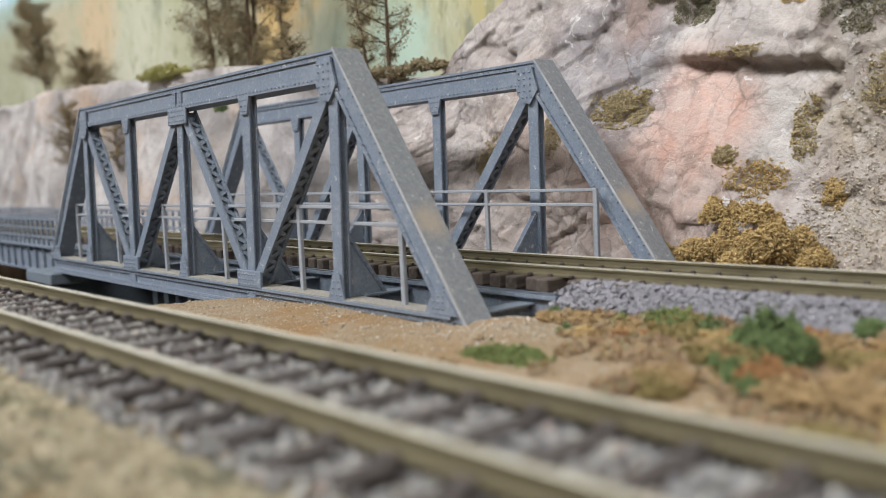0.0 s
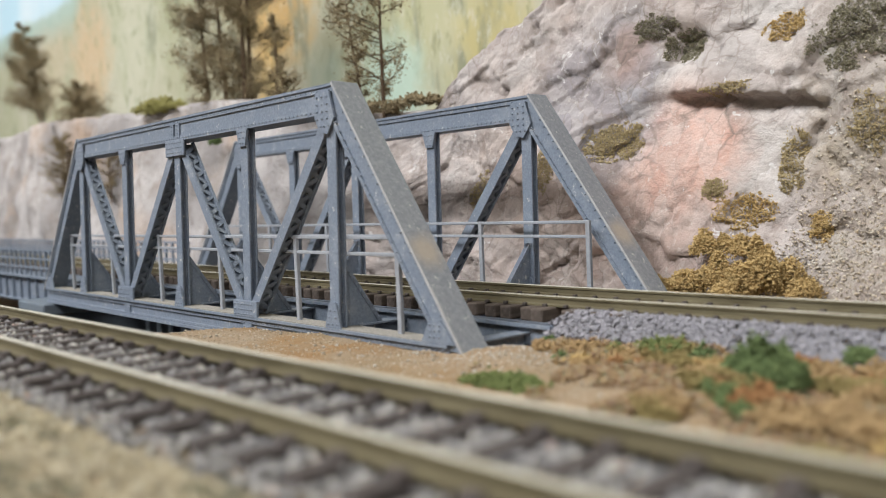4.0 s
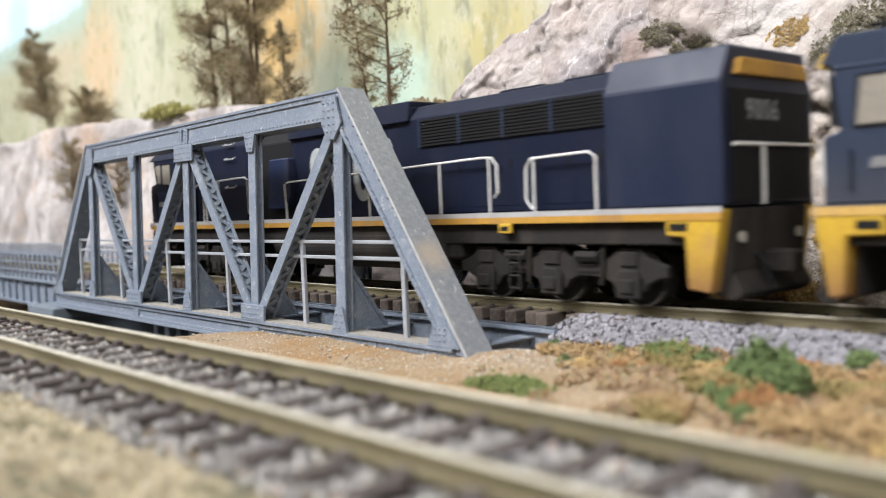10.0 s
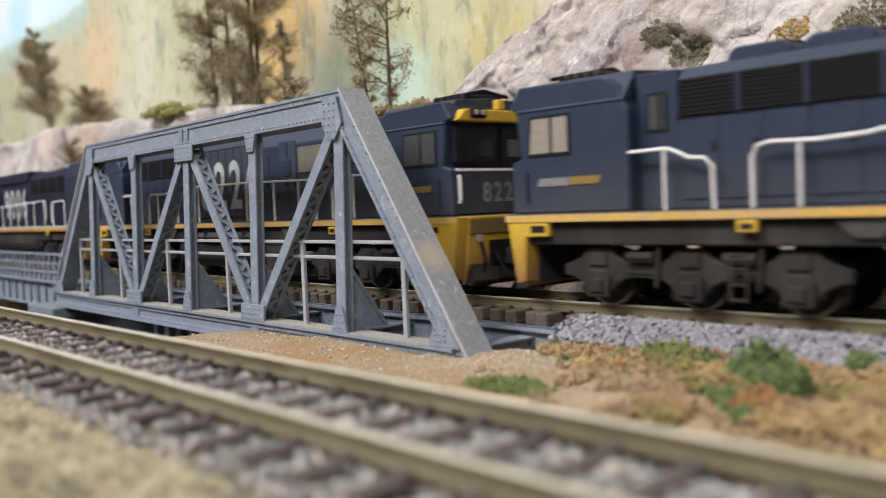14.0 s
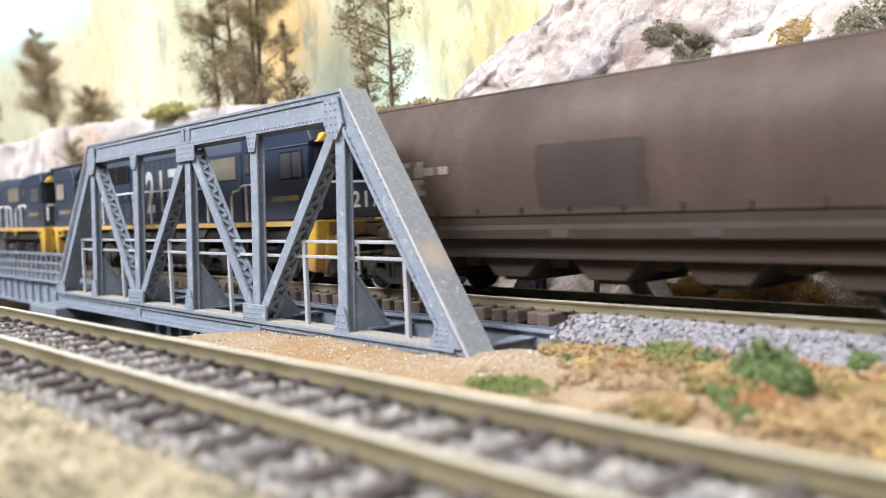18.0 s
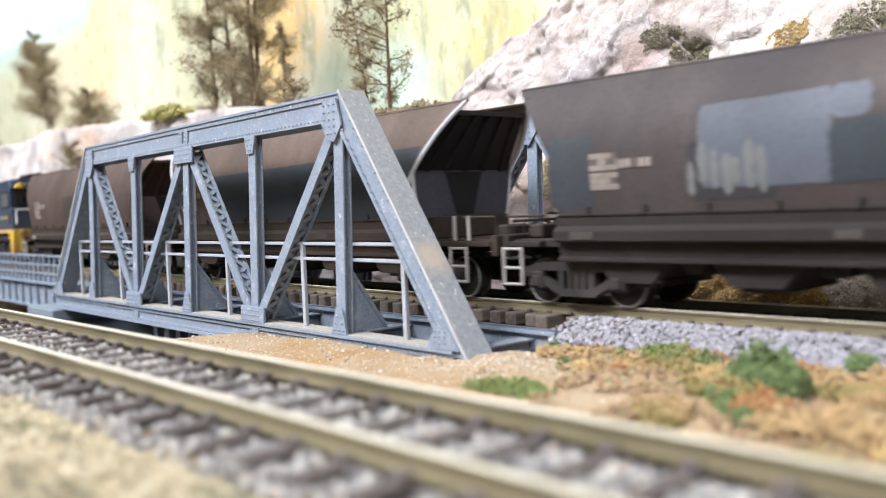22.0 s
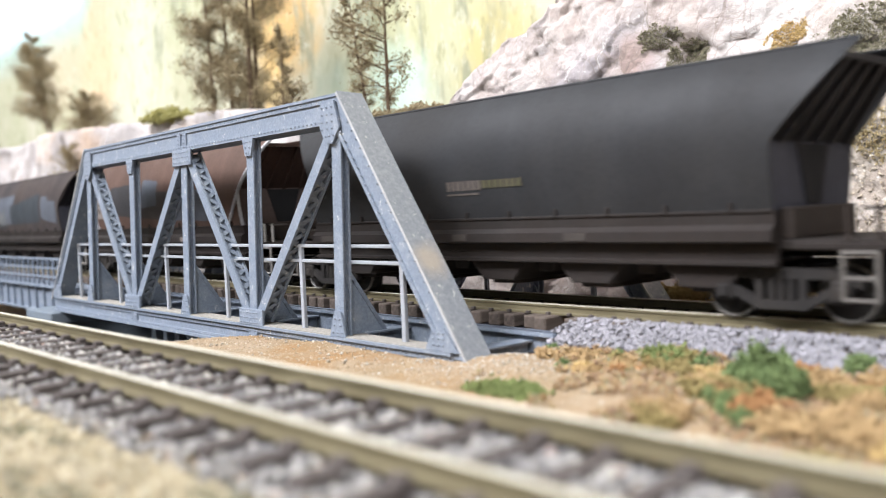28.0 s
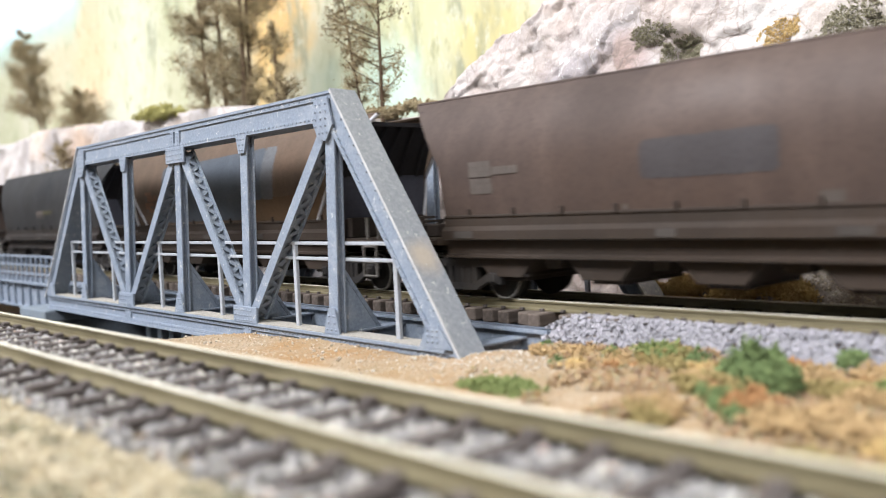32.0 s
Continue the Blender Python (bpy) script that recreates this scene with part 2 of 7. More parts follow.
def rock_paint():
    m = Mat("painted_plaster_rock", 0.9, 0, 0.15)
    a, b, fine = m.noise(26, 6, 0.62, None, 0.6), m.noise(95, 7, 0.68, None, 0.5), m.noise(520, 6, 0.72)
    c = m.mix(m.ramp(a, (0.36, 0.0), (0.62, 1.0)), (0.39, 0.355, 0.34), (0.515, 0.44, 0.4))
    c = m.mix(m.ramp(b, (0.48, 0.0), (0.68, 0.7)), c, (0.547, 0.517, 0.494))

    cloud = m.noise(38, 5, 0.6, m.mapped((1, 1, 0.8), (1.3, 0, 0.6)), 0.5)
    c = m.mix(m.ramp(cloud, (0.5, 0.0), (0.64, 0.55)), c, (0.3, 0.28, 0.28))

    def patch(c, at, size, soft, amount, paint):
        return m.mix(m.mix(amount, (0, 0, 0), m.ball(at, size, soft)), c, paint)

    rose = m.mix(m.ramp(b, (0.35, 0.0), (0.65, 1.0)), (0.459, 0.303, 0.246), (0.59, 0.459, 0.402))
    salmon = m.mix(m.ramp(b, (0.35, 0.0), (0.62, 1.0)), (0.58, 0.315, 0.235), (0.65, 0.46, 0.39))
    c = patch(c, (-0.06, 0.065, 0.024), 0.03, 0.02, 0.8, m.mix(b, (0.41, 0.312, 0.254), (0.574, 0.459, 0.402)))
    c = patch(c, (-0.02, 0.06, 0.016), 0.022, 0.016, 0.9, rose)
    chalk = m.mix(m.ramp(b, (0.35, 0.0), (0.62, 1.0)), (0.5, 0.465, 0.435), (0.66, 0.63, 0.6))
    c = patch(c, (-0.014, 0.066, 0.044), 0.016, 0.012, 0.8, chalk)
    c = patch(c, (0.016, 0.068, 0.03), 0.014, 0.01, 0.85, chalk)
    c = patch(c, (-0.007, 0.066, 0.034), 0.018, 0.009, 0.9, salmon)
    c = patch(c, (0.014, 0.07, 0.068), 0.014, 0.01, 0.7, chalk)
    c = patch(c, (-0.041, 0.065, 0.052), 0.024, 0.012, 0.9, m.mix(b, (0.2, 0.195, 0.22), (0.42, 0.4, 0.41)))
    c = patch(c, (-0.03, 0.068, 0.064), 0.008, 0.008, 0.7, (0.38, 0.258, 0.213))
    c = patch(c, (0.004, 0.07, 0.056), 0.012, 0.01, 0.6, (0.426, 0.403, 0.388))
    rubble = m.mix(m.ramp(fine, (0.36, 0.0), (0.64, 1.0)), (0.274, 0.236, 0.182), (0.456, 0.414, 0.35))
    rubble = m.mix(m.ramp(a, (0.45, 0.0), (0.65, 0.6)), rubble, (0.395, 0.312, 0.182))
    c = patch(c, (0.072, 0.075, 0.02), 0.046, 0.016, 0.85, rubble)
    c = patch(c, (0.046, 0.075, 0.056), 0.018, 0.014, 0.7, m.mix(fine, (0.22, 0.21, 0.18), (0.5, 0.47, 0.41)))
    # cracks, and thin washes of dark stain in pits and streaks
    warp = m.warped(70, 0.012)
    for scale, wide, deep in ((62, 0.035, 0.75), (150, 0.06, 0.5)):
        line = m.ramp(m.cells(scale, warp, "DISTANCE_TO_EDGE")["Distance"], (0.0, 1.0), (wide, 0.0))
        c = m.mix(m.mix(m.ramp(cloud, (0.4, 0.0), (0.58, deep)), (0, 0, 0), line), c, (0.22, 0.18, 0.155))
    slab = m.cells(62, warp)["Color"]
    c = m.mix(m.ramp(slab, (0.25, 0.28), (0.65, 0.0)), c, (0.4, 0.32, 0.285))
    c = m.mix(m.ramp(m.cells(150, warp)["Color"], (0.5, 0.0), (0.85, 0.3)), c, (0.66, 0.6, 0.56))
    stain = m.noise(60, 7, 0.7, m.mapped((1, 1, 0.6), (0.3, 0, 0)), 1.2)
    c = m.mix(m.ramp(stain, (0.35, 0.5), (0.48, 0.0)), c, (0.24, 0.195, 0.165))
    c = m.mix(m.ramp(fine, (0.34, 0.25), (0.45, 0.0)), c, (0.22, 0.18, 0.15))
    c = m.mix(m.ramp(m.noise(150, 4, 0.6, None, 0.8), (0.655, 0.0), (0.69, 0.75)), c, (0.72, 0.71, 0.69))
    grit = m.noise(900, 4, 0.75)
    c = m.mix(m.ramp(grit, (0.3, 0.18), (0.47, 0.0)), c, (0.3, 0.25, 0.215))
    c = m.mix(m.ramp(m.noise(330, 4, 0.7), (0.6, 0.0), (0.7, 0.6)), c, (0.66, 0.62, 0.57))
    sheets = m.mix(0.4, m.ramp(slab, (0.0, 0.0), (1.0, 1.0)), m.ramp(m.cells(150, warp)["Color"], (0.0, 0.0), (1.0, 1.0)))
    return m.colour(c).bump(m.mix(0.4, sheets, m.mix(0.4, fine, grit)), 0.0028, 0.9).m


def foam(name, dark, light, scale=900):
    m = Mat(name, 0.95, 0, 0.1)
    n = m.noise(scale, 4, 0.7)
    c = m.mix(m.ramp(n, (0.3, 0.0), (0.7, 1.0)), dark, light)
    c = m.mix(m.ramp(m.island(), (0.0, 0.0), (1.0, 0.4)), c, light)
    return m.colour(c).bump(n, 0.0012, 0.9).m


def backdrop_paint():
    """A hillside painted on board: cream and yellow-green, dabs of dark foliage, ochre patches, sky over the ridge."""
    m = Mat("painted_backdrop", 0.8, 0, 0.15)
    wide = m.noise(9, 4, 0.55, m.mapped((1, 1, 0.8)))
    dabs = m.noise(62, 5, 0.62, m.mapped((1, 1, 0.3)))
    dots = m.noise(150, 3, 0.55, m.mapped((1, 1, 0.45)))
    fine = m.noise(300, 4, 0.6, m.mapped((1, 1, 0.5)))
    c = m.mix(m.ramp(wide, (0.38, 0.0), (0.6, 1.0)), (0.345, 0.355, 0.225), (0.44, 0.425, 0.315))
    c = m.mix(m.ramp(m.noise(14, 4, 0.6, m.mapped((1, 1, 0.7), (0.2, 0, 0.4))), (0.52, 0.0), (0.66, 0.6)), c, (0.5, 0.485, 0.39))

    def wash(c, at, size, soft, amount, paint):
        return m.mix(m.mix(amount, (0, 0, 0), m.ball((at[0], 0.132, at[1]), size, soft)), c, paint)

    c = wash(c, (-0.54, 0.15), 0.05, 0.05, 0.6, (0.53, 0.53, 0.42))
    c = wash(c, (-0.74, 0.175), 0.055, 0.04, 0.65, (0.5, 0.42, 0.3))
    c = wash(c, (-0.63, 0.155), 0.04, 0.03, 0.7, (0.56, 0.4, 0.24))
    c = wash(c, (-0.41, 0.155), 0.03, 0.03, 0.5, (0.52, 0.48, 0.35))
    c = wash(c, (-0.33, 0.145), 0.042, 0.022, 0.85, (0.5, 0.32, 0.12))
    c = wash(c, (-0.345, 0.1), 0.02, 0.014, 0.8, (0.54, 0.37, 0.15))
    c = wash(c, (-0.15, 0.092), 0.024, 0.014, 0.7, (0.46, 0.39, 0.16))
    c = wash(c, (-0.19, 0.125), 0.035, 0.02, 0.5, (0.5, 0.48, 0.29))
    # upright dabs of grey-green foliage, thick in places
    dab = m.ramp(dabs, (0.5, 0.0), (0.62, 0.75))
    c = m.mix(m.ramp(dabs, (0.54, 0.0), (0.68, 0.45)), c, (0.33, 0.35, 0.22))
    for at, size in (((-0.285, 0.125), 0.04), ((-0.18, 0.1), 0.036), ((-0.24, 0.13), 0.03), ((-0.47, 0.17), 0.045), ((-0.375, 0.12), 0.03)):
        c = m.mix(m.mix(dab, (0, 0, 0), m.ball((at[0], 0.132, at[1]), size, 0.02)), c, (0.2, 0.22, 0.16))
    c = m.mix(m.ramp(dots, (0.57, 0.0), (0.66, 0.6)), c, (0.235, 0.245, 0.14))
    c = m.mix(m.ramp(fine, (0.56, 0.0), (0.7, 0.5)), c, (0.56, 0.55, 0.46))
    c = wash(c, (-0.222, 0.08), 0.024, 0.018, 0.8, (0.41, 0.54, 0.46))
    c = wash(c, (-0.28, 0.085), 0.02, 0.016, 0.5, (0.43, 0.51, 0.41))
    # ridge line: sky over it, blue hills just under it
    xyz = m.t.nodes.new("ShaderNodeSeparateXYZ")
    m.link(m.co, xyz.inputs[0])

    def maths(kind, a, b):
        n = m.t.nodes.new("ShaderNodeMath")
        n.operation = kind
        for sock, value in zip(n.inputs, (a, b)):
            if isinstance(value, (int, float)):
                sock.default_value = value
            else:
                m.link(value, sock)
        return n.outputs[0]

    slope = maths("MULTIPLY", maths("MAXIMUM", maths("ADD", xyz.outputs[0], 0.667), 0.0), 0.9)
    height = maths("SUBTRACT", maths("SUBTRACT", xyz.outputs[2], slope), maths("MULTIPLY", m.noise(22, 4, 0.6), 0.02))
    sky = m.mix(m.ramp(m.noise(6, 3), (0.4, 0.0), (0.65, 1.0)), (0.45, 0.63, 0.71), (0.68, 0.74, 0.76))
    c = m.mix(m.ramp(height, (0.168, 0.0), (0.192, 0.7)), c, (0.36, 0.5, 0.46))
    c = m.mix(m.ramp(height, (0.197, 0.0), (0.204, 1.0)), c, sky)
    return m.colour(c).m


def far_rock():
    """Pale plaster with grey stains and brown streaks."""
    m = Mat("pale_plaster_cliff", 0.9, 0, 0.15)
    a, b, fine = m.noise(20, 5, 0.6, m.mapped((1, 1, 0.45))), m.noise(70, 6, 0.65, m.mapped((1, 1, 0.6))), m.noise(400, 4, 0.7)
    c = m.mix(m.ramp(a, (0.38, 0.0), (0.6, 1.0)), (0.312, 0.289, 0.281), (0.499, 0.468, 0.452))
    c = m.mix(m.ramp(b, (0.5, 0.0), (0.66, 0.8)), c, (0.27, 0.23, 0.2))
    c = m.mix(m.ramp(m.noise(12, 4, 0.6, m.mapped((1, 1, 1), (3, 0, 0))), (0.56, 0.0), (0.68, 0.7)), c, (0.5, 0.36, 0.26))
    return m.colour(m.mix(m.ramp(fine, (0.32, 0.4), (0.48, 0.0)), c, (0.2, 0.17, 0.14))).bump(m.mix(0.5, fine, b), 0.0025, 0.7).m


MAT = {
    "bridge": bridge_paint(), "dust": dusty_top(), "rail": rail_steel(), "head": rail_head(),
    "cover": cover_paint(), "worn": painted("worn_pale_edge", (0.42, 0.42, 0.42), 0.55, 0.35, (0.17, 0.19, 0.22), 0.9, 500), "pale_rail": painted("pale_grey_rail_paint", (0.3, 0.32, 0.35), 0.55, 0.35, (0.2, 0.18, 0.16), 0.4),
    "tie": sleeper_wood("bridge_tie_wood", (0.03, 0.024, 0.021), (0.15, 0.12, 0.1)),
    "sleeper": sleeper_wood("dark_sleeper", (0.038, 0.032, 0.031), (0.12, 0.102, 0.094)),
    "grey_ballast": gravel("grey_ballast", [(0.0, (0.15, 0.15, 0.165)), (0.5, (0.21, 0.205, 0.23)), (1.0, (0.28, 0.27, 0.3))]),
    "mixed_ballast": gravel("mixed_ballast", [(0.0, (0.1, 0.095, 0.095)), (0.4, (0.22, 0.215, 0.22)), (0.75, (0.34, 0.325, 0.3)), (0.93, (0.52, 0.5, 0.44)), (1.0, (0.28, 0.17, 0.13))]),
    "soil": soil(), "far_rock": far_rock(), "rock": rock_paint(), "backdrop": backdrop_paint(),
    "moss": foam("ochre_foam", (0.36, 0.245, 0.1), (0.62, 0.45, 0.21)),
    "green": foam("green_foam", (0.055, 0.09, 0.035), (0.2, 0.26, 0.11)),
    "straw": foam("straw_foam", (0.3, 0.19, 0.09), (0.5, 0.36, 0.19)),
    "olive": foam("olive_foam", (0.31, 0.245, 0.13), (0.54, 0.44, 0.25)),
    "twig": painted("dry_twig", (0.11, 0.075, 0.05), 0.9, 0.1),
    "leaf": foam("dry_leaf", (0.16, 0.125, 0.072), (0.4, 0.325, 0.2)),
    "concrete": painted("grey_pier_paint", (0.15, 0.18, 0.21), 0.85, 0.2, (0.16, 0.17, 0.18), 0.5),
    "wall": painted("white_room_wall", (0.75, 0.74, 0.7), 0.9, 0.2, (0.6, 0.58, 0.54), 0.3, 40),
    "floor": painted("grey_room_floor", (0.25, 0.23, 0.21), 0.8, 0.3, (0.15, 0.14, 0.13), 0.4, 60),
}


# ---- mesh helpers: all sizes in millimetres ----
def part(name, bm, material, parent=None, label=""):
    """Links a bmesh, in millimetres, as one mesh object, under a thing or a part."""
    bmesh.ops.scale(bm, vec=(MM, MM, MM), verts=bm.verts)
    bmesh.ops.recalc_face_normals(bm, faces=bm.faces)
    data = bpy.data.meshes.new(name)
    bm.to_mesh(data)
    bm.free()
    data.materials.append(MAT[material] if isinstance(material, str) else material)
    ob = new(name, data)
    if parent:
        ob.parent = parent
    return tagged(ob, label)


def thing(name, label, category, group="", kind="", at=None):
    ob = new(name)
    ob.empty_display_size = 0.01
    if at is not None:
        ob.matrix_basis = at
    return tagged(ob, label, category, group, kind)


def shared(name, mesh, m, parent):
    """One more object on a mesh that is there already."""
    ob = new(name, mesh)
    ob.parent = parent
    ob.matrix_basis = m
    return ob


def box(x0, x1, y0, y1, z0, z1, bm=None, bevel=0.0):
    own = bmesh.new()
    v = [own.verts.new((x, y, z)) for x in (x0, x1) for y in (y0, y1) for z in (z0, z1)]
    for f in ((0, 1, 3, 2), (4, 6, 7, 5), (0, 4, 5, 1), (2, 3, 7, 6), (0, 2, 6, 4), (1, 5, 7, 3)):
        own.faces.new([v[i] for i in f])
    if bevel:
        bmesh.ops.bevel(own, geom=own.edges[:], offset=bevel, segments=1, affect="EDGES")
    return own if bm is None else merge(bm, own)


def merge(bm, own):
    copies = {v: bm.verts.new(v.co) for v in own.verts}
    for f in own.faces:
        bm.faces.new([copies[v] for v in f.verts])
    own.free()
    return bm


def prism(points, a, b, axis="y", bm=None, bevel=0.0):
    """Extrudes a flat outline from a to b. axis y: points are (x, z); x: (y, z); z: (x, y)."""
    own = bmesh.new()
    place = {"y": lambda p, s: (p[0], s, p[1]), "x": lambda p, s: (s, p[0], p[1]), "z": lambda p, s: (p[0], p[1], s)}[axis]
    lo = [own.verts.new(place(p, a)) for p in points]
    hi = [own.verts.new(place(p, b)) for p in points]
    own.faces.new(lo)
    own.faces.new(hi[::-1])
    for i in range(len(points)):
        j = (i + 1) % len(points)
        own.faces.new((lo[i], hi[i], hi[j], lo[j]))
    bmesh.ops.recalc_face_normals(own, faces=own.faces)
    if bevel:
        bmesh.ops.bevel(own, geom=own.edges[:], offset=bevel, segments=1, affect="EDGES")
    return own if bm is None else merge(bm, own)


def rod(points, r, bm=None, sides=6):
    """A round bar along a line of points."""
    own = bm if bm is not None else bmesh.new()
    pts = [Vector(p) for p in points]
    rings = []
    for i, p in enumerate(pts):
        way = (pts[min(i + 1, len(pts) - 1)] - pts[max(i - 1, 0)]).normalized()
        side = way.cross(Vector((0, 0, 1) if abs(way.z) < 0.9 else (0, 1, 0))).normalized()
        up = side.cross(way)
        rr = r if not isinstance(r, (list, tuple)) else r[i]
        rings.append([own.verts.new(p + (side * math.cos(a) + up * math.sin(a)) * rr) for a in (2 * math.pi * k / sides for k in range(sides))])
    for a, b in zip(rings, rings[1:]):
        for k in range(sides):
            own.faces.new((a[k], a[(k + 1) % sides], b[(k + 1) % sides], b[k]))
    own.faces.new(rings[0][::-1])
    own.faces.new(rings[-1])
    return own


def beam(a, b, w, h, bm=None, side=(0, 1, 0)):
    """A square bar from a to b, w wide along side, h deep across."""
    own = bmesh.new()
    a, b = Vector(a), Vector(b)
    way = (b - a).normalized()
    s = Vector(side)
    s = (s - way * s.dot(way)).normalized()
    u = way.cross(s)
    v = [own.verts.new(p + s * (w / 2 * i) + u * (h / 2 * j)) for p in (a, b) for i in (-1, 1) for j in (-1, 1)]
    for f in ((0, 1, 3, 2), (4, 6, 7, 5), (0, 4, 5, 1), (2, 3, 7, 6), (0, 2, 6, 4), (1, 5, 7, 3)):
        own.faces.new([v[i] for i in f])
    return own if bm is None else merge(bm, own)


def disc(x, z, y0, y1, r, bm=None, sides=20):
    return prism([(x + r * math.cos(2 * math.pi * k / sides), z + r * math.sin(2 * math.pi * k / sides)) for k in range(sides)], y0, y1, "y", bm)


def solid_grid(name, verts, nu, nv, material, smooth=True):
    """A sheet of nu x nv points, in millimetres."""
    faces = [(i * nv + j, (i + 1) * nv + j, (i + 1) * nv + j + 1, i * nv + j + 1) for i in range(nu - 1) for j in range(nv - 1)]
    data = bpy.data.meshes.new(name)
    data.from_pydata([tuple(c * MM for c in v) for v in verts], [], faces)
    data.materials.append(MAT[material])
    if smooth:
        data.polygons.foreach_set("use_smooth", [True] * len(data.polygons))
    data.update()
    return new(name, data)


# ---- plan, in millimetres ----
PANEL = 41.9            # panel length of the truss; its foot stands at x = 0
NEAR, FAR = -29.2, 37.15
TILT_NEAR, TILT_FAR = 1.9, 1.15
TOP, CHORD = 50.5, -5.6
GAUGE = 17.3            # between rail-head centres


def track_y(x):
    """Centre line of the bridge track."""
    y = 8.65
    if x > -60:
        y += 0.05 * (min(x, 20) + 60) ** 2 / 160
    if x > 20:
        y += 0.05 * (min(x, 300) - 20)
    if x > 300:
        y += 0.05 * (min(x, 500) - 300) - 0.05 * (min(x, 500) - 300) ** 2 / 400
    return y


def siding_y(x):
    """Centre line of the front track."""
    return -102.7 + GAUGE / 2 + 0.0324 * x


SIDING_TOP = 2.0


def hill(x, y, seed, f, octaves=4):
    return noise.fractal(Vector((x / f, y / f, seed)), 1.0, 2.0, octaves)


def smooth(a, b, x):
    t = max(0.0, min(1.0, (x - a) / (b - a)))
    return t * t * (3 - 2 * t)


def ground_z(x, y):
    """Height of the scenic ground."""
    z = -9.6 + 1.6 * smooth(0, 30, x) + hill(x, y, 1.0, 40) * 0.9 + hill(x, y, 5.0, 9) * 0.5
    # bank under the front track
    d = abs(y - siding_y(x))
    bank = 1 - smooth(15, 27, d)
    z = z * (1 - bank) + (SIDING_TOP - 5.0) * bank
    if y < siding_y(x) - 14:
        rise = smooth(15, 22, d)
        z = z * (1 - rise) + rise * (SIDING_TOP - 4.6 + 0.9 * hill(x, y, 9.0, 14) + 0.5 * hill(x, y, 2.0, 5))
    # bank under the bridge track past the bridge
    d = abs(y - track_y(x))
    z += 2.8 * (1 - smooth(14, 30, d)) * smooth(2, 14, x)
    # rise with bushes
    z += 2.2 * math.exp(-((x - 62) / 26) ** 2 - ((y + 36) / 13) ** 2)
    # sand heaped at the foot of the truss
    z += 0.6 * math.exp(-((x + 20) / 40) ** 2 - ((y + 36) / 9) ** 2)
    z += 2.4 * math.exp(-((x - 9) / 12) ** 2 - ((y + 24) / 10) ** 2)
    # the gorge: it runs in under the bridge
    edge = -84 + 0.35 * (y + 30) + hill(x, y, 3.0, 22) * 5
    inside = smooth(-28, -23, y) * (1 - smooth(34, 44, y))
    edge += inside * (78 + 6 * hill(x, y, 8.0, 12))
    drop = smooth(edge, edge - 14 + 3 * inside, x) * smooth(-76 + 0.0324 * x, -66 + 0.0324 * x, y)
    return z - 115 * drop


# ---- the room round the layout ----
def room():
    tagged(part("room_floor", box(-3200, 3200, -3200, 1800, -1010, -1000), "floor"), "plain grey floor of the layout room", "floor", kind="structure")
    tagged(part("ceiling", box(-3200, 3200, -3200, 1800, 1400, 1420), "wall"), "plain white ceiling of the layout room", "ceiling", kind="structure")
    for name, b in (("wall_north", (-3200, 3200, 1800, 1900)), ("wall_south", (-3200, 3200, -3300, -3200)), ("wall_east", (3200, 3300, -3200, 1800)), ("wall_west", (-3300, -3200, -3200, 1800))):
        tagged(part(name, box(b[0], b[1], b[2], b[3], -1000, 1400), "wall"), "plain off-white wall of the layout room", "wall", kind="structure")


room()
tagged(part("baseboard", box(-760, 2480, -420, 140, -1000, -135), "wall"), "plain bench that carries the layout", "bench", kind="structure")


# ---- ground, rock and backdrop ----
def build_ground():
    xs = [-760 + 20 * i for i in range(26)] + [-240 + 2.4 * i for i in range(180)] + [195 + 40 * i for i in range(58)]
    ys = [-420 + 30 * i for i in range(9)] + [-150 + 2.0 * i for i in range(118)]
    verts = [(x, y, ground_z(x, y)) for x in xs for y in ys]
    ob = solid_grid("ground", verts, len(xs), len(ys), "soil")
    tagged(ob, "sandy tan and orange scenic ground with a gorge under the bridge", "ground", kind="structure")


def facets(x, z, size, seed):
    """Broken stone: each cell a plane with a tilt of its own, and a groove where cells meet."""
    p = Vector((x / size + 0.35 * noise.noise(Vector((x / 6, z / 6, seed))), z / size * 1.15, seed))
    far, at = noise.voronoi(p)
    c = at[0]
    a = noise.cell(c * 7.3 + Vector((seed, 0, 0))) * 2 * math.pi
    return (p.x - c.x) * math.cos(a) + (p.z - c.z) + (p.y - c.y) * math.sin(a), far[1] - far[0]


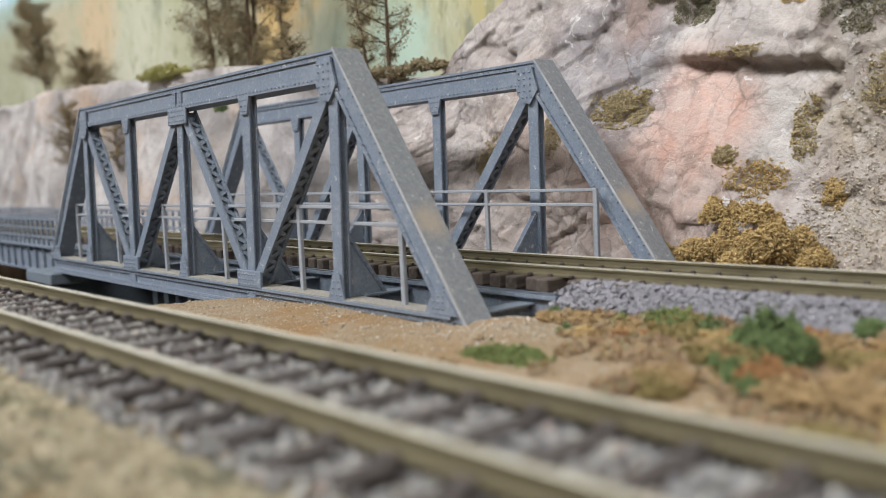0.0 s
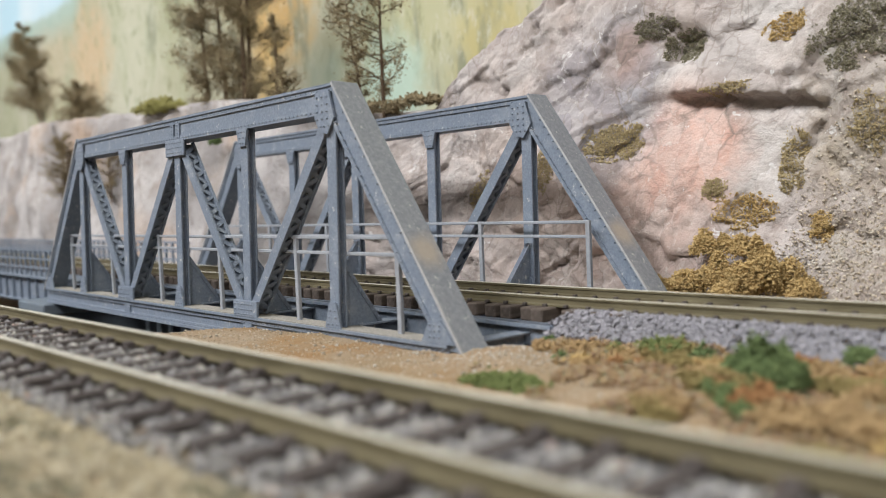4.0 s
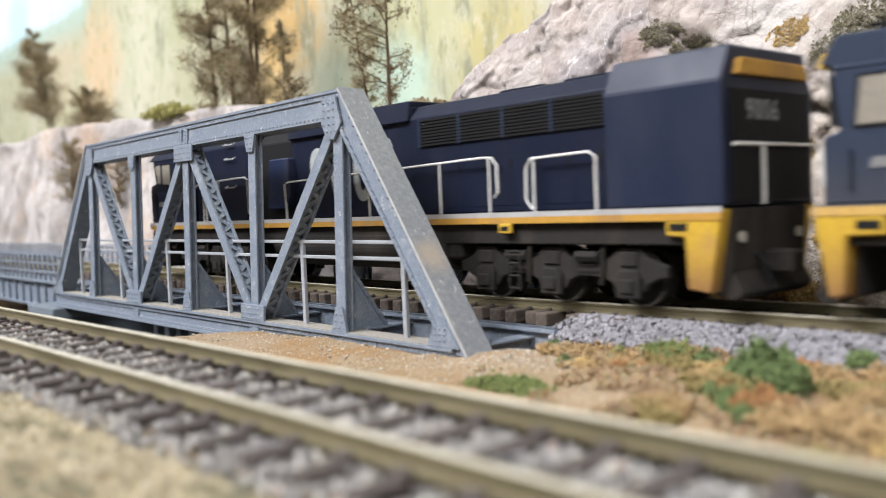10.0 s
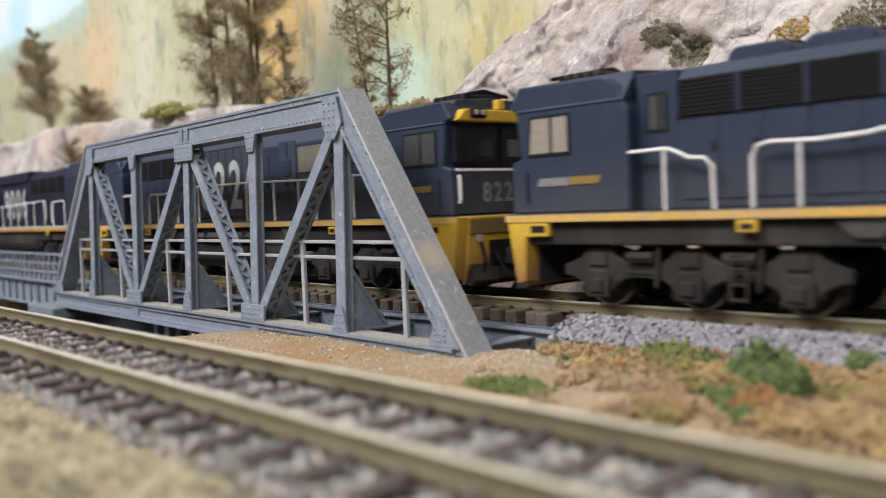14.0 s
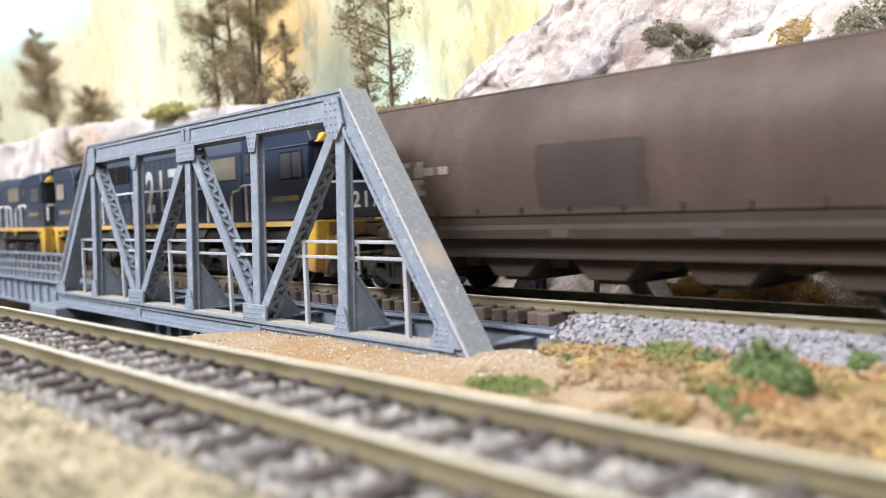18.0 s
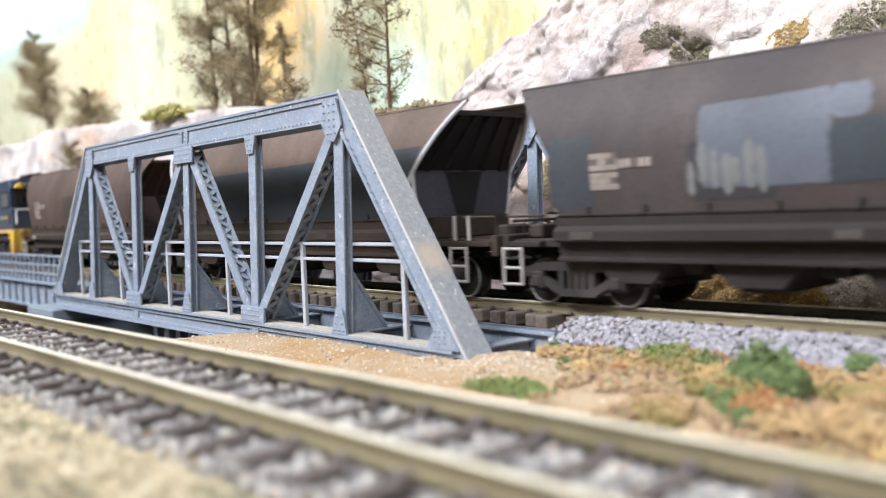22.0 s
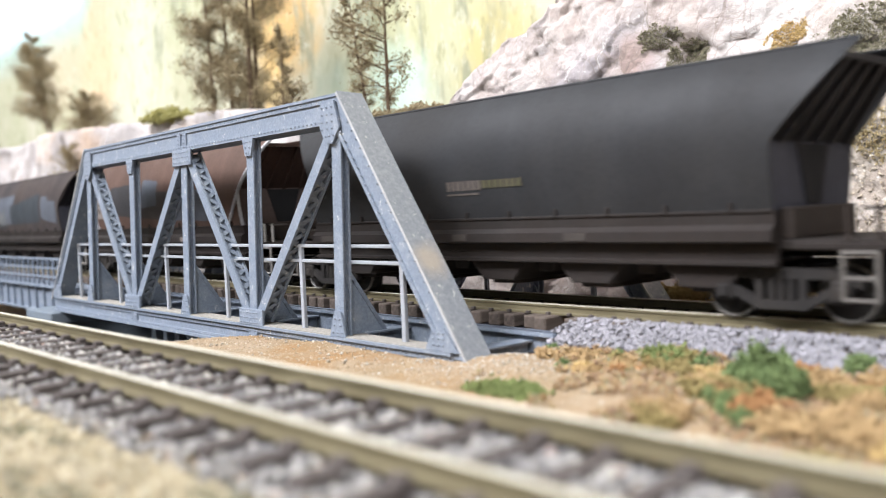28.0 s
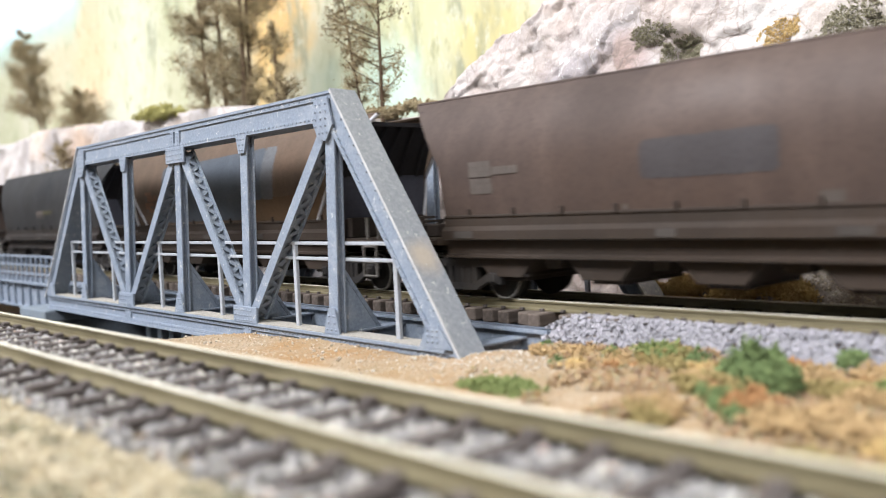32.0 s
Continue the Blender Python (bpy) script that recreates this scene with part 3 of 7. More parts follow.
def rock_face(x, z):
    """How far back the cliff stands at x and height z."""
    calm = smooth(-26, -14, x) * (1 - smooth(10, 22, x)) * smooth(14, 24, z) * (1 - smooth(38, 44, z))
    rough = 1 - 0.75 * calm
    y = 60 + 0.16 * max(0, z) + 0.03 * max(0, -x - 20)
    y += 3.2 * noise.fractal(Vector((x / 44, z / 36, 2.0)), 1.0, 2.0, 3)
    y += rough * 0.5 * abs(noise.noise(Vector((x / 17, z / 13, 7.0))))
    y += rough * 0.4 * noise.fractal(Vector((x / 6, z / 5, 4.0)), 1.0, 2.0, 4)
    tilt, gap = facets(x, z, 15.0, 3.0)
    y += rough * (1.25 * tilt + 0.7 * (1 - smooth(0.0, 0.1, gap)))
    tilt, gap = facets(x, z, 6.0, 8.0)
    y += rough * (0.34 * tilt + 0.35 * (1 - smooth(0.0, 0.12, gap)))
    crack = abs(noise.noise(Vector((x / 24, z / 16, 21.0))))
    y += rough * 0.6 * (1 - smooth(0.0, 0.07, crack))
    # crisp ridges
    y -= rough * 0.4 * noise.ridged_multi_fractal(Vector((x / 13, z / 9, 5.0)), 0.9, 2.1, 4, 0.9, 1.6)
    # the ledge with its hollow below
    mask = smooth(-18, -8, x) * (1 - smooth(27, 35, x))
    lip = 46.0 - 0.13 * (x - 9) + 2.0 * noise.noise(Vector((x / 7, 0, 3.0))) + 1.0 * noise.noise(Vector((x / 2.6, 0, 9.0)))
    y -= mask * 4.0 * smooth(lip - 0.8, lip + 0.8, z) * (1 - smooth(lip + 6, lip + 26, z))
    y += mask * 2.6 * smooth(lip - 6 - 0.12 * x, lip - 1, z) * (1 - smooth(lip - 0.8, lip + 0.8, z))
    # mossy hole over the ledge
    y += 6 * math.exp(-((x + 11) / 6) ** 2 - ((z - 62) / 4.5) ** 2)
    # overhang at the grey slab
    edge = 44 + 0.25 * (x + 35)
    m2 = smooth(-62, -50, x) * (1 - smooth(-22, -14, x))
    y -= m2 * 1.6 * smooth(edge - 1, edge + 1, z) * (1 - smooth(edge + 4, edge + 18, z))
    # dark hollow low down behind the bridge
    y += 3.5 * math.exp(-((x + 55) / 24) ** 2 - ((z - 0) / 7) ** 2)
    # the rubble slope
    y -= 6 * smooth(20, 55, x) * (1 - 0.5 * smooth(30, 80, z))
    y -= 5 * (1 - smooth(-4, 14, z)) * smooth(-25, 10, x)
    return y


def rock_top(x):
    """Skyline of the cliff."""
    z = 50 + 30 * smooth(-140, -78, x) + 42 * smooth(-85, -10, x) + 20 * smooth(10, 90, x)
    return z + 2.2 * noise.noise(Vector((x / 9, 5.0, 1.0))) + 1.2 * noise.noise(Vector((x / 3.5, 5.0, 1.0)))


def build_rock():
    xs = [-206 + 3.2 * i for i in range(30)] + [-110 + 0.85 * i for i in range(248)] + [102 + 4 * i for i in range(12)] + [155 + 14 * i for i in range(40)]
    nv = 150
    verts = []
    for x in xs:
        top = rock_top(x)
        for j in range(nv):
            z = -22 + (top + 22) * j / (nv - 8) if j <= nv - 8 else top + (j - nv + 8) * 0.5
            y = rock_face(x, min(z, top)) + (0 if j <= nv - 8 else (j - nv + 8) * 6)
            if x < -176:
                y += (-176 - x) * 1.2
            verts.append((x, y, z))
    ob = solid_grid("rock_face", verts, len(xs), nv, "rock")
    tagged(ob, "pink, grey and white painted plaster cliff behind the bridge", "rock face", kind="structure")


def far_cliff_y(x, z):
    y = 62 + 0.14 * max(0, z) + 9 * noise.fractal(Vector((x / 50, z / 60, 12.0)), 1.0, 2.0, 5)
    y += 6 * abs(noise.noise(Vector((x / 17, z / 30, 17.0)))) + 1.6 * noise.fractal(Vector((x / 8, z / 9, 14.0)), 1.0, 2.0, 3)
    return y - 17 * smooth(-230, -380, x) + 34 * smooth(-170, -115, x)


def far_top(x):
    z = 58 + 20 * smooth(-150, -300, x) + 8 * smooth(-330, -520, x)
    return z + 3.5 * noise.noise(Vector((x / 22, 3.0, 31.0)))


def build_far_cliff():
    xs = [-760 + 4 * i for i in range(168)]
    nv = 60
    verts = []
    for x in xs:
        top = far_top(x)
        for j in range(nv):
            if j <= nv - 9:
                z = -95 + (top + 95) * j / (nv - 9)
                y = far_cliff_y(x, z)
            else:
                z = top + 1.5 * math.sin(j) * 0.6
                y = far_cliff_y(x, top) + (j - nv + 9) * 7
            verts.append((x, y, z))
    ob = solid_grid("far_cliff", verts, len(xs), nv, "far_rock")
    tagged(ob, "pale grey and white plaster cliff with a brown top", "rock face", kind="structure")


def build_backdrop():
    xs = [-1500 + 60 * i for i in range(41)]
    verts = [(x, 132 + 0.0 * x, z) for x in xs for z in (-100, 100, 300, 520)]
    ob = solid_grid("backdrop", verts, len(xs), 4, "backdrop")
    tagged(ob, "painted hillside and sky on the layout's back board", "backdrop", kind="structure")


build_ground()
build_rock()
build_far_cliff()
build_backdrop()


# ---- tracks ----
def rail_mesh(name, line, top, parent, label):
    """A rail swept along points (x, y), its head at the height top."""
    prof = [(-1.1, -2.3), (1.1, -2.3), (1.1, -1.95), (0.3, -1.75), (0.25, -0.75), (0.5, -0.6), (0.5, -0.12), (0.36, 0), (-0.36, 0), (-0.5, -0.12), (-0.5, -0.6), (-0.25, -0.75), (-0.3, -1.75), (-1.1, -1.95)]
    bm = bmesh.new()
    rings = []
    for i, (x, y) in enumerate(line):
        x0, y0 = line[max(0, i - 1)]
        x1, y1 = line[min(len(line) - 1, i + 1)]
        n = Vector((y0 - y1, x1 - x0)).normalized()
        rings.append([bm.verts.new((x + n.x * a, y + n.y * a, top + b)) for a, b in prof])
    for a, b in zip(rings, rings[1:]):
        for k in range(len(prof)):
            f = bm.faces.new((a[k], a[(k + 1) % len(prof)], b[(k + 1) % len(prof)], b[k]))
            f.material_index = 1 if k in (6, 7, 8) else 0
    ob = part(name, bm, "rail", parent, label)
    ob.data.materials.append(MAT["head"])
    return ob


def build_tracks():
    bridge_track = thing("bridge_track", "weathered track that runs over the bridge on dark wooden ties", "railway track", kind="structure")
    xs = [-1500 + 50 * i for i in range(28)] + [-100 + 10 * i for i in range(62)] + [520 + 60 * i for i in range(32)]
    for side in (-1, 1):
        rail_mesh("rail", [(x, track_y(x) + side * GAUGE / 2) for x in xs], 0.0, bridge_track, "brown rail with a worn bright head")
    front = thing("front_track", "weathered track on dark sleepers in mixed stone ballast", "railway track", kind="structure")
    xs = [-900 + 60 * i for i in range(50)]
    for side in (-1, 1):
        rail_mesh("rail", [(x, siding_y(x) + side * GAUGE / 2) for x in xs], SIDING_TOP, front, "brown rail with a worn bright head")
    bm = bmesh.new()
    for k in range(46):
        x = -150 + 5.95 * k
        for side in (-1, 1):
            for e in (-1.35, 1.35):
                y = track_y(x) + side * GAUGE / 2 + e
                box(x - 0.5, x + 0.5, y - 0.45, y + 0.45, -2.35, -1.7, bm, 0.1)
    part("rail_clips", bm, "sleeper", bridge_track, "dark rail clips on the ties")
    # ties of the bridge track, thick and square
    tie = box(-1.75, 1.75, -13.3, 13.3, -3.0, 0, bevel=0.3)
    tie_mesh = part("tie", tie, "tie", bridge_track).data
    first = bridge_track.children[-1]
    first.matrix_basis = Matrix.Translation((0.0, 8.65 * MM, -2.3 * MM))
    random.seed(11)
    n = 0
    x = -700.0
    while x < 25:
        x += 5.95
        if abs(x) < 2.9:
            continue
        shared("tie", tie_mesh, Matrix.Translation((x * MM, (track_y(x) + random.uniform(-0.6, 0.6)) * MM, -2.3 * MM)) @ pose(0, 0, 0, 0, 0, random.uniform(-1.5, 1.5)), bridge_track)
        n += 1
    # sleepers of the front track with their rail chairs
    sl = box(-1.25, 1.25, -15.5, 15.5, -1.6, 0, bevel=0.2)
    for s in (-1, 1):
        for e in (-1, 1):
            box(-1.0, 1.0, s * GAUGE / 2 + e * 1.75 - 0.75, s * GAUGE / 2 + e * 1.75 + 0.75, 0, 0.75, sl, 0.2)
    mesh = None
    x = -420.0
    while x < 150:
        x += 8.4
        m = Matrix.Translation((x * MM, siding_y(x) * MM, (SIDING_TOP - 2.35) * MM)) @ pose(0, 0, 0, 0, 0, 1.86 + random.uniform(-1, 1))
        if mesh is None:
            first = part("sleeper", sl, "sleeper", front)
            mesh, first.matrix_basis = first.data, m
        else:
            shared("sleeper", mesh, m, front)


build_tracks()


def stones(name, places, size, material, label, category, seed):
    """Loose stones as one sheet of small uneven lumps; places: a function that gives x, y, z or None."""
    rnd = random.Random(seed)
    base = [Vector(v).normalized() for v in ((1, 0, 0), (-1, 0, 0), (0, 1, 0), (0, -1, 0), (0, 0, 1), (0, 0, -1))]
    tri = [(0, 2, 4), (2, 1, 4), (1, 3, 4), (3, 0, 4), (2, 0, 5), (1, 2, 5), (3, 1, 5), (0, 3, 5)]
    verts, faces = [], []
    for _ in range(places[1]):
        p = places[0](rnd)
        if p is None:
            continue
        s = size * rnd.uniform(0.6, 1.35)
        turn = Euler((rnd.uniform(0, 6), rnd.uniform(0, 6), rnd.uniform(0, 6))).to_matrix()
        k = len(verts)
        for b in base:
            v = turn @ (b * s * rnd.uniform(0.65, 1.15)) 
            verts.append(((p[0] + v.x) * MM, (p[1] + v.y) * MM, (p[2] + v.z * 0.85) * MM))
        faces += [tuple(k + i for i in f) for f in tri]
    data = bpy.data.meshes.new(name)
    data.from_pydata(verts, [], faces)
    data.materials.append(MAT[material])
    data.update()
    return tagged(new(name, data), label, category, kind="stuff")


def build_ballast():
    def shoulder(r):
        # near shoulder, crib and far shoulder of the line past the bridge
        x = r.uniform(-2, 150)
        a = r.uniform(-21.5, 24)
        start = 8.5 + 0.18 * max(0, abs(a) - 8) + r.uniform(-3, 3)
        if x < start - max(0, (-a - 12) * 0.2):
            return None
        top = -2.6 - max(0, abs(a) - 13.0) * 0.42
        if a > -9.6 and abs(a) < 10.5:
            top = -3.1
        return x, track_y(x) + a, top + r.uniform(-0.4, 0.3)

    stones("grey_ballast", (shoulder, 30000), 0.6, "grey_ballast", "loose mid-grey stone ballast round the rails", "ballast", 3)

    def front(r):
        x = r.uniform(-330, 116)
        a = r.uniform(-17.5, 23 + 5 * smooth(50, 80, x))
        z = SIDING_TOP - 3.0 - max(0, abs(a) - 16) * 0.35
        if abs(abs(a) - GAUGE / 2) < 1.6:
            z -= 0.7
        if a < -11:
            z -= 0.5
        return x, siding_y(x) + a, z + r.uniform(-0.6, 0.3)

    stones("mixed_ballast", (front, 34000), 0.56, "mixed_ballast", "loose grey, white and brown stone ballast", "ballast", 4)


build_ballast()


# ---- the truss bridge ----
def rivets(bm, points, r=0.42, axis="y", depth=0.4):
    """Rivet heads: small raised caps on a face."""
    for x, y, z in points:
        ring = []
        for k in range(5):
            a = 2 * math.pi * k / 5
            d = (math.cos(a) * r, 0, math.sin(a) * r) if axis == "y" else (math.cos(a) * r, math.sin(a) * r, 0)
            ring.append(bm.verts.new((x + d[0], y + d[1], z + d[2])))
        tip = bm.verts.new((x, y - depth, z) if axis == "y" else (x, y, z + depth))
        for k in range(5):
            bm.faces.new((ring[k], ring[(k + 1) % 5], tip))


def build_truss(parent, y_out, inner, tilt):
    """One side of the bridge, in its own upright plane; y_out: the face seen from the front; inner: +1 where the track lies behind."""
    P = PANEL
    w = 6.7                         # depth of chords across the bridge
    y0, y1 = 0.0, w
    base = new("truss")
    base.parent = parent
    base.empty_display_size = 0.01
    base.matrix_basis = Matrix.Translation((0, y_out * MM, 0)) @ pose(0, 0, 0, -tilt)
    tagged(base, "blue-grey riveted steel side truss")
    # bottom chord: channel with flanges
    L, R = -6 * P - 0.6, -1.0
    bm = box(L, R, y0 + 0.8, y1 - 0.8, -12.2, -7.6)
    box(L, R, y0 - 0.4, y1 + 0.3, -7.6, -6.9, bm)
    box(L, R, y0 - 0.3, y1 + 0.3, -13.0, -12.2, bm)
    box(L, R, y0 + 0.3, y0 + 0.8, -8.9, -7.6, bm)
    box(L, R, y0 + 0.3, y0 + 0.8, -12.2, -11.2, bm)
    rivets(bm, [(x, y0 + 0.3, z) for z in (-8.3, -11.7) for x in np.arange(L + 2, R - 1, 1.9)])
    for x in (-2 * P, -4 * P):
        box(x - 2.4, x + 2.4, y0 + 0.2, y0 + 0.8, -12.2, -7.7, bm)
        rivets(bm, [(x + i, y0 + 0.2, z) for i in (-1.5, 1.5) for z in (-8.6, -9.7, -10.8)])
    part("bottom_chord", bm, "bridge", base)
    part("dust_layer", box(L + 0.6, R - 0.5, y0 + 0.1, y1 - 0.1, -6.9, -6.65), "dust", base, "grey dust and grit on the chord")
    # top chord: box with cover plate and lower angle
    TL, TR = -5 * P - 1.0, -P + 1.2
    bm = box(TL, TR, y0 + 0.5, y1 - 0.5, TOP - 7.0, TOP - 0.7)
    prism([(TL - 0.5, TOP - 0.7), (TR + 0.6, TOP - 0.7), (TR + 0.2, TOP), (TL - 0.2, TOP)], y0 - 0.25, y1 + 0.25, "y", bm)
    box(TL, TR, y0 + 0.1, y0 + 0.5, TOP - 1.9, TOP - 0.7, bm)
    box(TL, TR, y0 + 0.1, y0 + 0.5, TOP - 7.0, TOP - 5.4, bm)
    box(TL, TR, y1 - 0.5, y1 - 0.1, TOP - 7.0, TOP - 5.4, bm)
    rivets(bm, [(x, y0 + 0.1, TOP - 6.2) for x in np.arange(TL + 3, TR - 5, 1.9)], 0.42)
    rivets(bm, [(x, y0 + 0.1, TOP - 1.3) for x in np.arange(TL + 3, TR - 5, 2.4)], 0.25)
    x = -3 * P
    box(x - 3.2, x - 0.9, y0 - 0.05, y0 + 0.5, TOP - 7.0, TOP - 1.5, bm)
    box(x + 0.9, x + 3.2, y0 - 0.05, y0 + 0.5, TOP - 7.0, TOP - 1.5, bm)
    rivets(bm, [(x + i, y0 - 0.05, TOP - k) for i in (-2, 2) for k in (2.4, 3.6, 4.8, 6.0)])
    part("top_chord", bm, "bridge", base)
    # raking end posts
    for sgn, foot, head in ((1, 0.0, -P), (-1, -6 * P, -5 * P)):
        bm = bmesh.new()
        a, b = (foot + 3.0 * sgn, -8.2), (head + 1.2 * sgn, TOP)
        inner_a, inner_b = (a[0] - 6.2 * sgn, -8.2), (b[0] - 6.4 * sgn, TOP - 1.0)
        prism([a, b, (b[0] - 4.0 * sgn, TOP - 0.2), inner_b, inner_a], y0 + 0.5, y1 - 0.5, "y", bm)
        # cover plate on the outer slope, with flange angles
        part("cover_plate", beam((a[0] + 0.3 * sgn, y0 + w / 2, a[1]), (b[0] + 0.3 * sgn, y0 + w / 2, b[1] + 0.2), w + 0.6, 0.8), "cover", base, "speckled dusty cover plate, paler for the light on its slope")
        part("edge_angle", beam((a[0] + 0.55 * sgn, y0 - 0.25, a[1]), (b[0] + 0.55 * sgn, y0 - 0.25, b[1]), 0.45, 0.45), "worn", base, "paint-worn pale edge angle")
        q = 1.3 * sgn
        prism([(a[0], a[1]), (b[0], b[1]), (b[0] - q, b[1]), (a[0] - q, a[1])], y0 + 0.05, y0 + 0.5, "y", bm)
        prism([(inner_a[0] + q, a[1]), (inner_b[0] + q, inner_b[1]), inner_b, inner_a], y0 + 0.05, y0 + 0.5, "y", bm)
        for k in np.arange(0.05, 0.9, 0.036):
            for e in (0.65, 5.4):
                rivets(bm, [(a[0] + (b[0] - a[0]) * k - e * sgn, y0 + 0.05, a[1] + (b[1] - a[1]) * k)], 0.4)
        part("end_post", bm, "bridge", base)
        # shoe gusset
        bm = prism([(foot + 1.4 * sgn, -6.8), (foot - 9.0 * sgn, -6.8), (foot - 6.4 * sgn, -2.4), (foot - 3.0 * sgn, -2.0)], y0 - 0.35, y0 + 0.1)
        rivets(bm, [(foot - (3.2 + i) * sgn, y0 - 0.35, -5.5 + j) for i in (0, 1.5, 3) for j in (0, 1.3, 2.4)])
        part("gusset", bm, "bridge", base)
        # head gusset
        bm = prism([(head + 0.6 * sgn, TOP - 1.6), (head - 5.0 * sgn, TOP - 1.6), (head - 5.4 * sgn, TOP - 7.6), (head - 3.4 * sgn, TOP - 11.0), (head - 0.2 * sgn, TOP - 11.8), (head + 2.8 * sgn, TOP - 8.0)], y0 - 0.45, y0 + 0.1)
        rivets(bm, [(head - (0.2 + i) * sgn, y0 - 0.45, TOP - 3.0 - j) for i in (-0.2, 1.9, 4.0) for j in (0, 1.7, 3.4, 5.1)])
        rivets(bm, [(head - i * sgn, y0 - 0.45, TOP - 9.8) for i in (-0.4, 1.3, 2.8)])
        part("gusset", bm, "bridge", base)
    # posts: two flanges and a recessed web
    d, dp = 4.4, 2.9
    for k in range(1, 6):
        x = -k * P
        bm = bmesh.new()
        wv = 1.9
        box(x - wv, x + wv, y0 + 0.5, y0 + 1.1, -6.9, TOP - 7, bm, 0.12)
        box(x - wv, x + wv, y0 + dp - 0.5, y0 + dp + 0.1, -6.9, TOP - 7, bm, 0.12)
        box(x - 0.5, x + 0.5, y0 + 1.1, y0 + dp - 0.5, -6.9, TOP - 7, bm)
        rivets(bm, [(x + e, y0 + 0.5, z) for e in (-1.2, 1.2) for z in np.arange(-2, TOP - 13, 2.2)], 0.22, depth=0.22)
        part("post", bm, "bridge", base)
        if k % 2:
            bm = prism([(x - 3.2, -6.8), (x + 3.2, -6.8), (x + 1.5, -1.2), (x + 0.9, -0.6), (x - 0.9, -0.6), (x - 1.5, -1.2)], y0 - 0.1, y0 + 0.5)
            rivets(bm, [(x + i, y0 - 0.1, z) for i, z in ((-1.8, -5.8), (0, -5.8), (1.8, -5.8), (-1.3, -4.2), (1.3, -4.2), (-0.9, -2.6), (0.9, -2.6))])
            part("gusset", bm, "bridge", base)
        else:
            bm = box(x - 6.4, x + 6.4, y0 - 0.4, y0 + 0.4, -7.3, -2.6, bevel=0.15)
            rivets(bm, [(x + i, y0 - 0.4, z) for i in np.arange(-5.2, 5.3, 1.75) for z in (-6.3, -5.0, -3.6)])
            part("gusset", bm, "bridge", base)
        if k in (2, 4):
            bm = prism([(x - 3.0, TOP - 6.9), (x + 3.0, TOP - 6.9), (x + 1.6, TOP - 11.6), (x - 1.6, TOP - 11.6)], y0 - 0.1, y0 + 0.6)
            rivets(bm, [(x + i, y0 - 0.1, TOP - z) for i, z in ((-1.6, 7.8), (0, 7.8), (1.6, 7.8), (-1, 9.3), (1, 9.3), (-0.7, 10.7), (0.7, 10.7))])
            part("gusset", bm, "bridge", base)
        if k == 3:
            bm = box(x - 6.4, x + 6.4, y0 - 0.3, y0 + 0.3, TOP - 11.6, TOP - 6.6, bevel=0.15)
            rivets(bm, [(x + i, y0 - 0.3, TOP - z) for i in np.arange(-5.2, 5.3, 2.0) for z in (7.5, 9.0, 10.5)])
            part("gusset", bm, "bridge", base)
        # knee bracket that braces the post towards the floor beams
        yb0, yb1 = (y0 + dp + 0.1, y0 + 14.4) if inner > 0 else (y0 + 0.5, y0 - 12.0)
        bm = prism([(yb0, -6.6), (yb1, -6.6), (yb0, 9.2)], x - 0.4, x + 0.4, "x")
        prism([(yb0, 9.2), (yb1, -6.6), (yb1 - 1.2 * inner, -6.6), (yb0, 7.6)], x - 0.75, x + 0.75, "x", bm)
        for f in np.arange(0.08, 0.95, 0.1):
            py, pz = yb0 + (yb1 - yb0) * f - 0.55 * inner, 9.2 - 15.8 * f - 0.3
            box(x + 0.75, x + 1.05, py - 0.25, py + 0.25, pz - 0.25, pz + 0.25, bm)
        part("bracket", bm, "bridge", base)
    # diagonals: two bars laced together
    for a, b in ((1, 2), (3, 2), (3, 4), (5, 4)):
        A, B = Vector((-a * P + (-2.0 if b > a else 2.0), 0, TOP - 8.2)), Vector((-b * P + (2.2 if b > a else -2.2), 0, -5.4))
        bm = bmesh.new()
        way = (B - A).normalized()
        across = Vector((way.z, 0, -way.x))
        for y in (y0 + 0.95, y0 + d):
            beam(A + Vector((0, y, 0)), B + Vector((0, y, 0)), 0.7, 3.1, bm)
        beam(A + Vector((0, y0 + d / 2 + 0.5, 0)), B + Vector((0, y0 + d / 2 + 0.5, 0)), d - 1.0, 0.5, bm)
        n = 24
        for e in (-0.95, 0.95):
            for i in range(n):
                p, q = A.lerp(B, 0.03 + 0.94 * i / n), A.lerp(B, 0.03 + 0.94 * (i + 1) / n)
                ya, yb = (y0 + 1.2, y0 + d - 0.2) if i % 2 else (y0 + d - 0.2, y0 + 1.2)
                o = across * e
                beam(p + o + Vector((0, ya, 0)), q + o + Vector((0, yb, 0)), 0.4, 1.25, bm, across)
        part("diagonal", bm, "bridge", base)
    return base


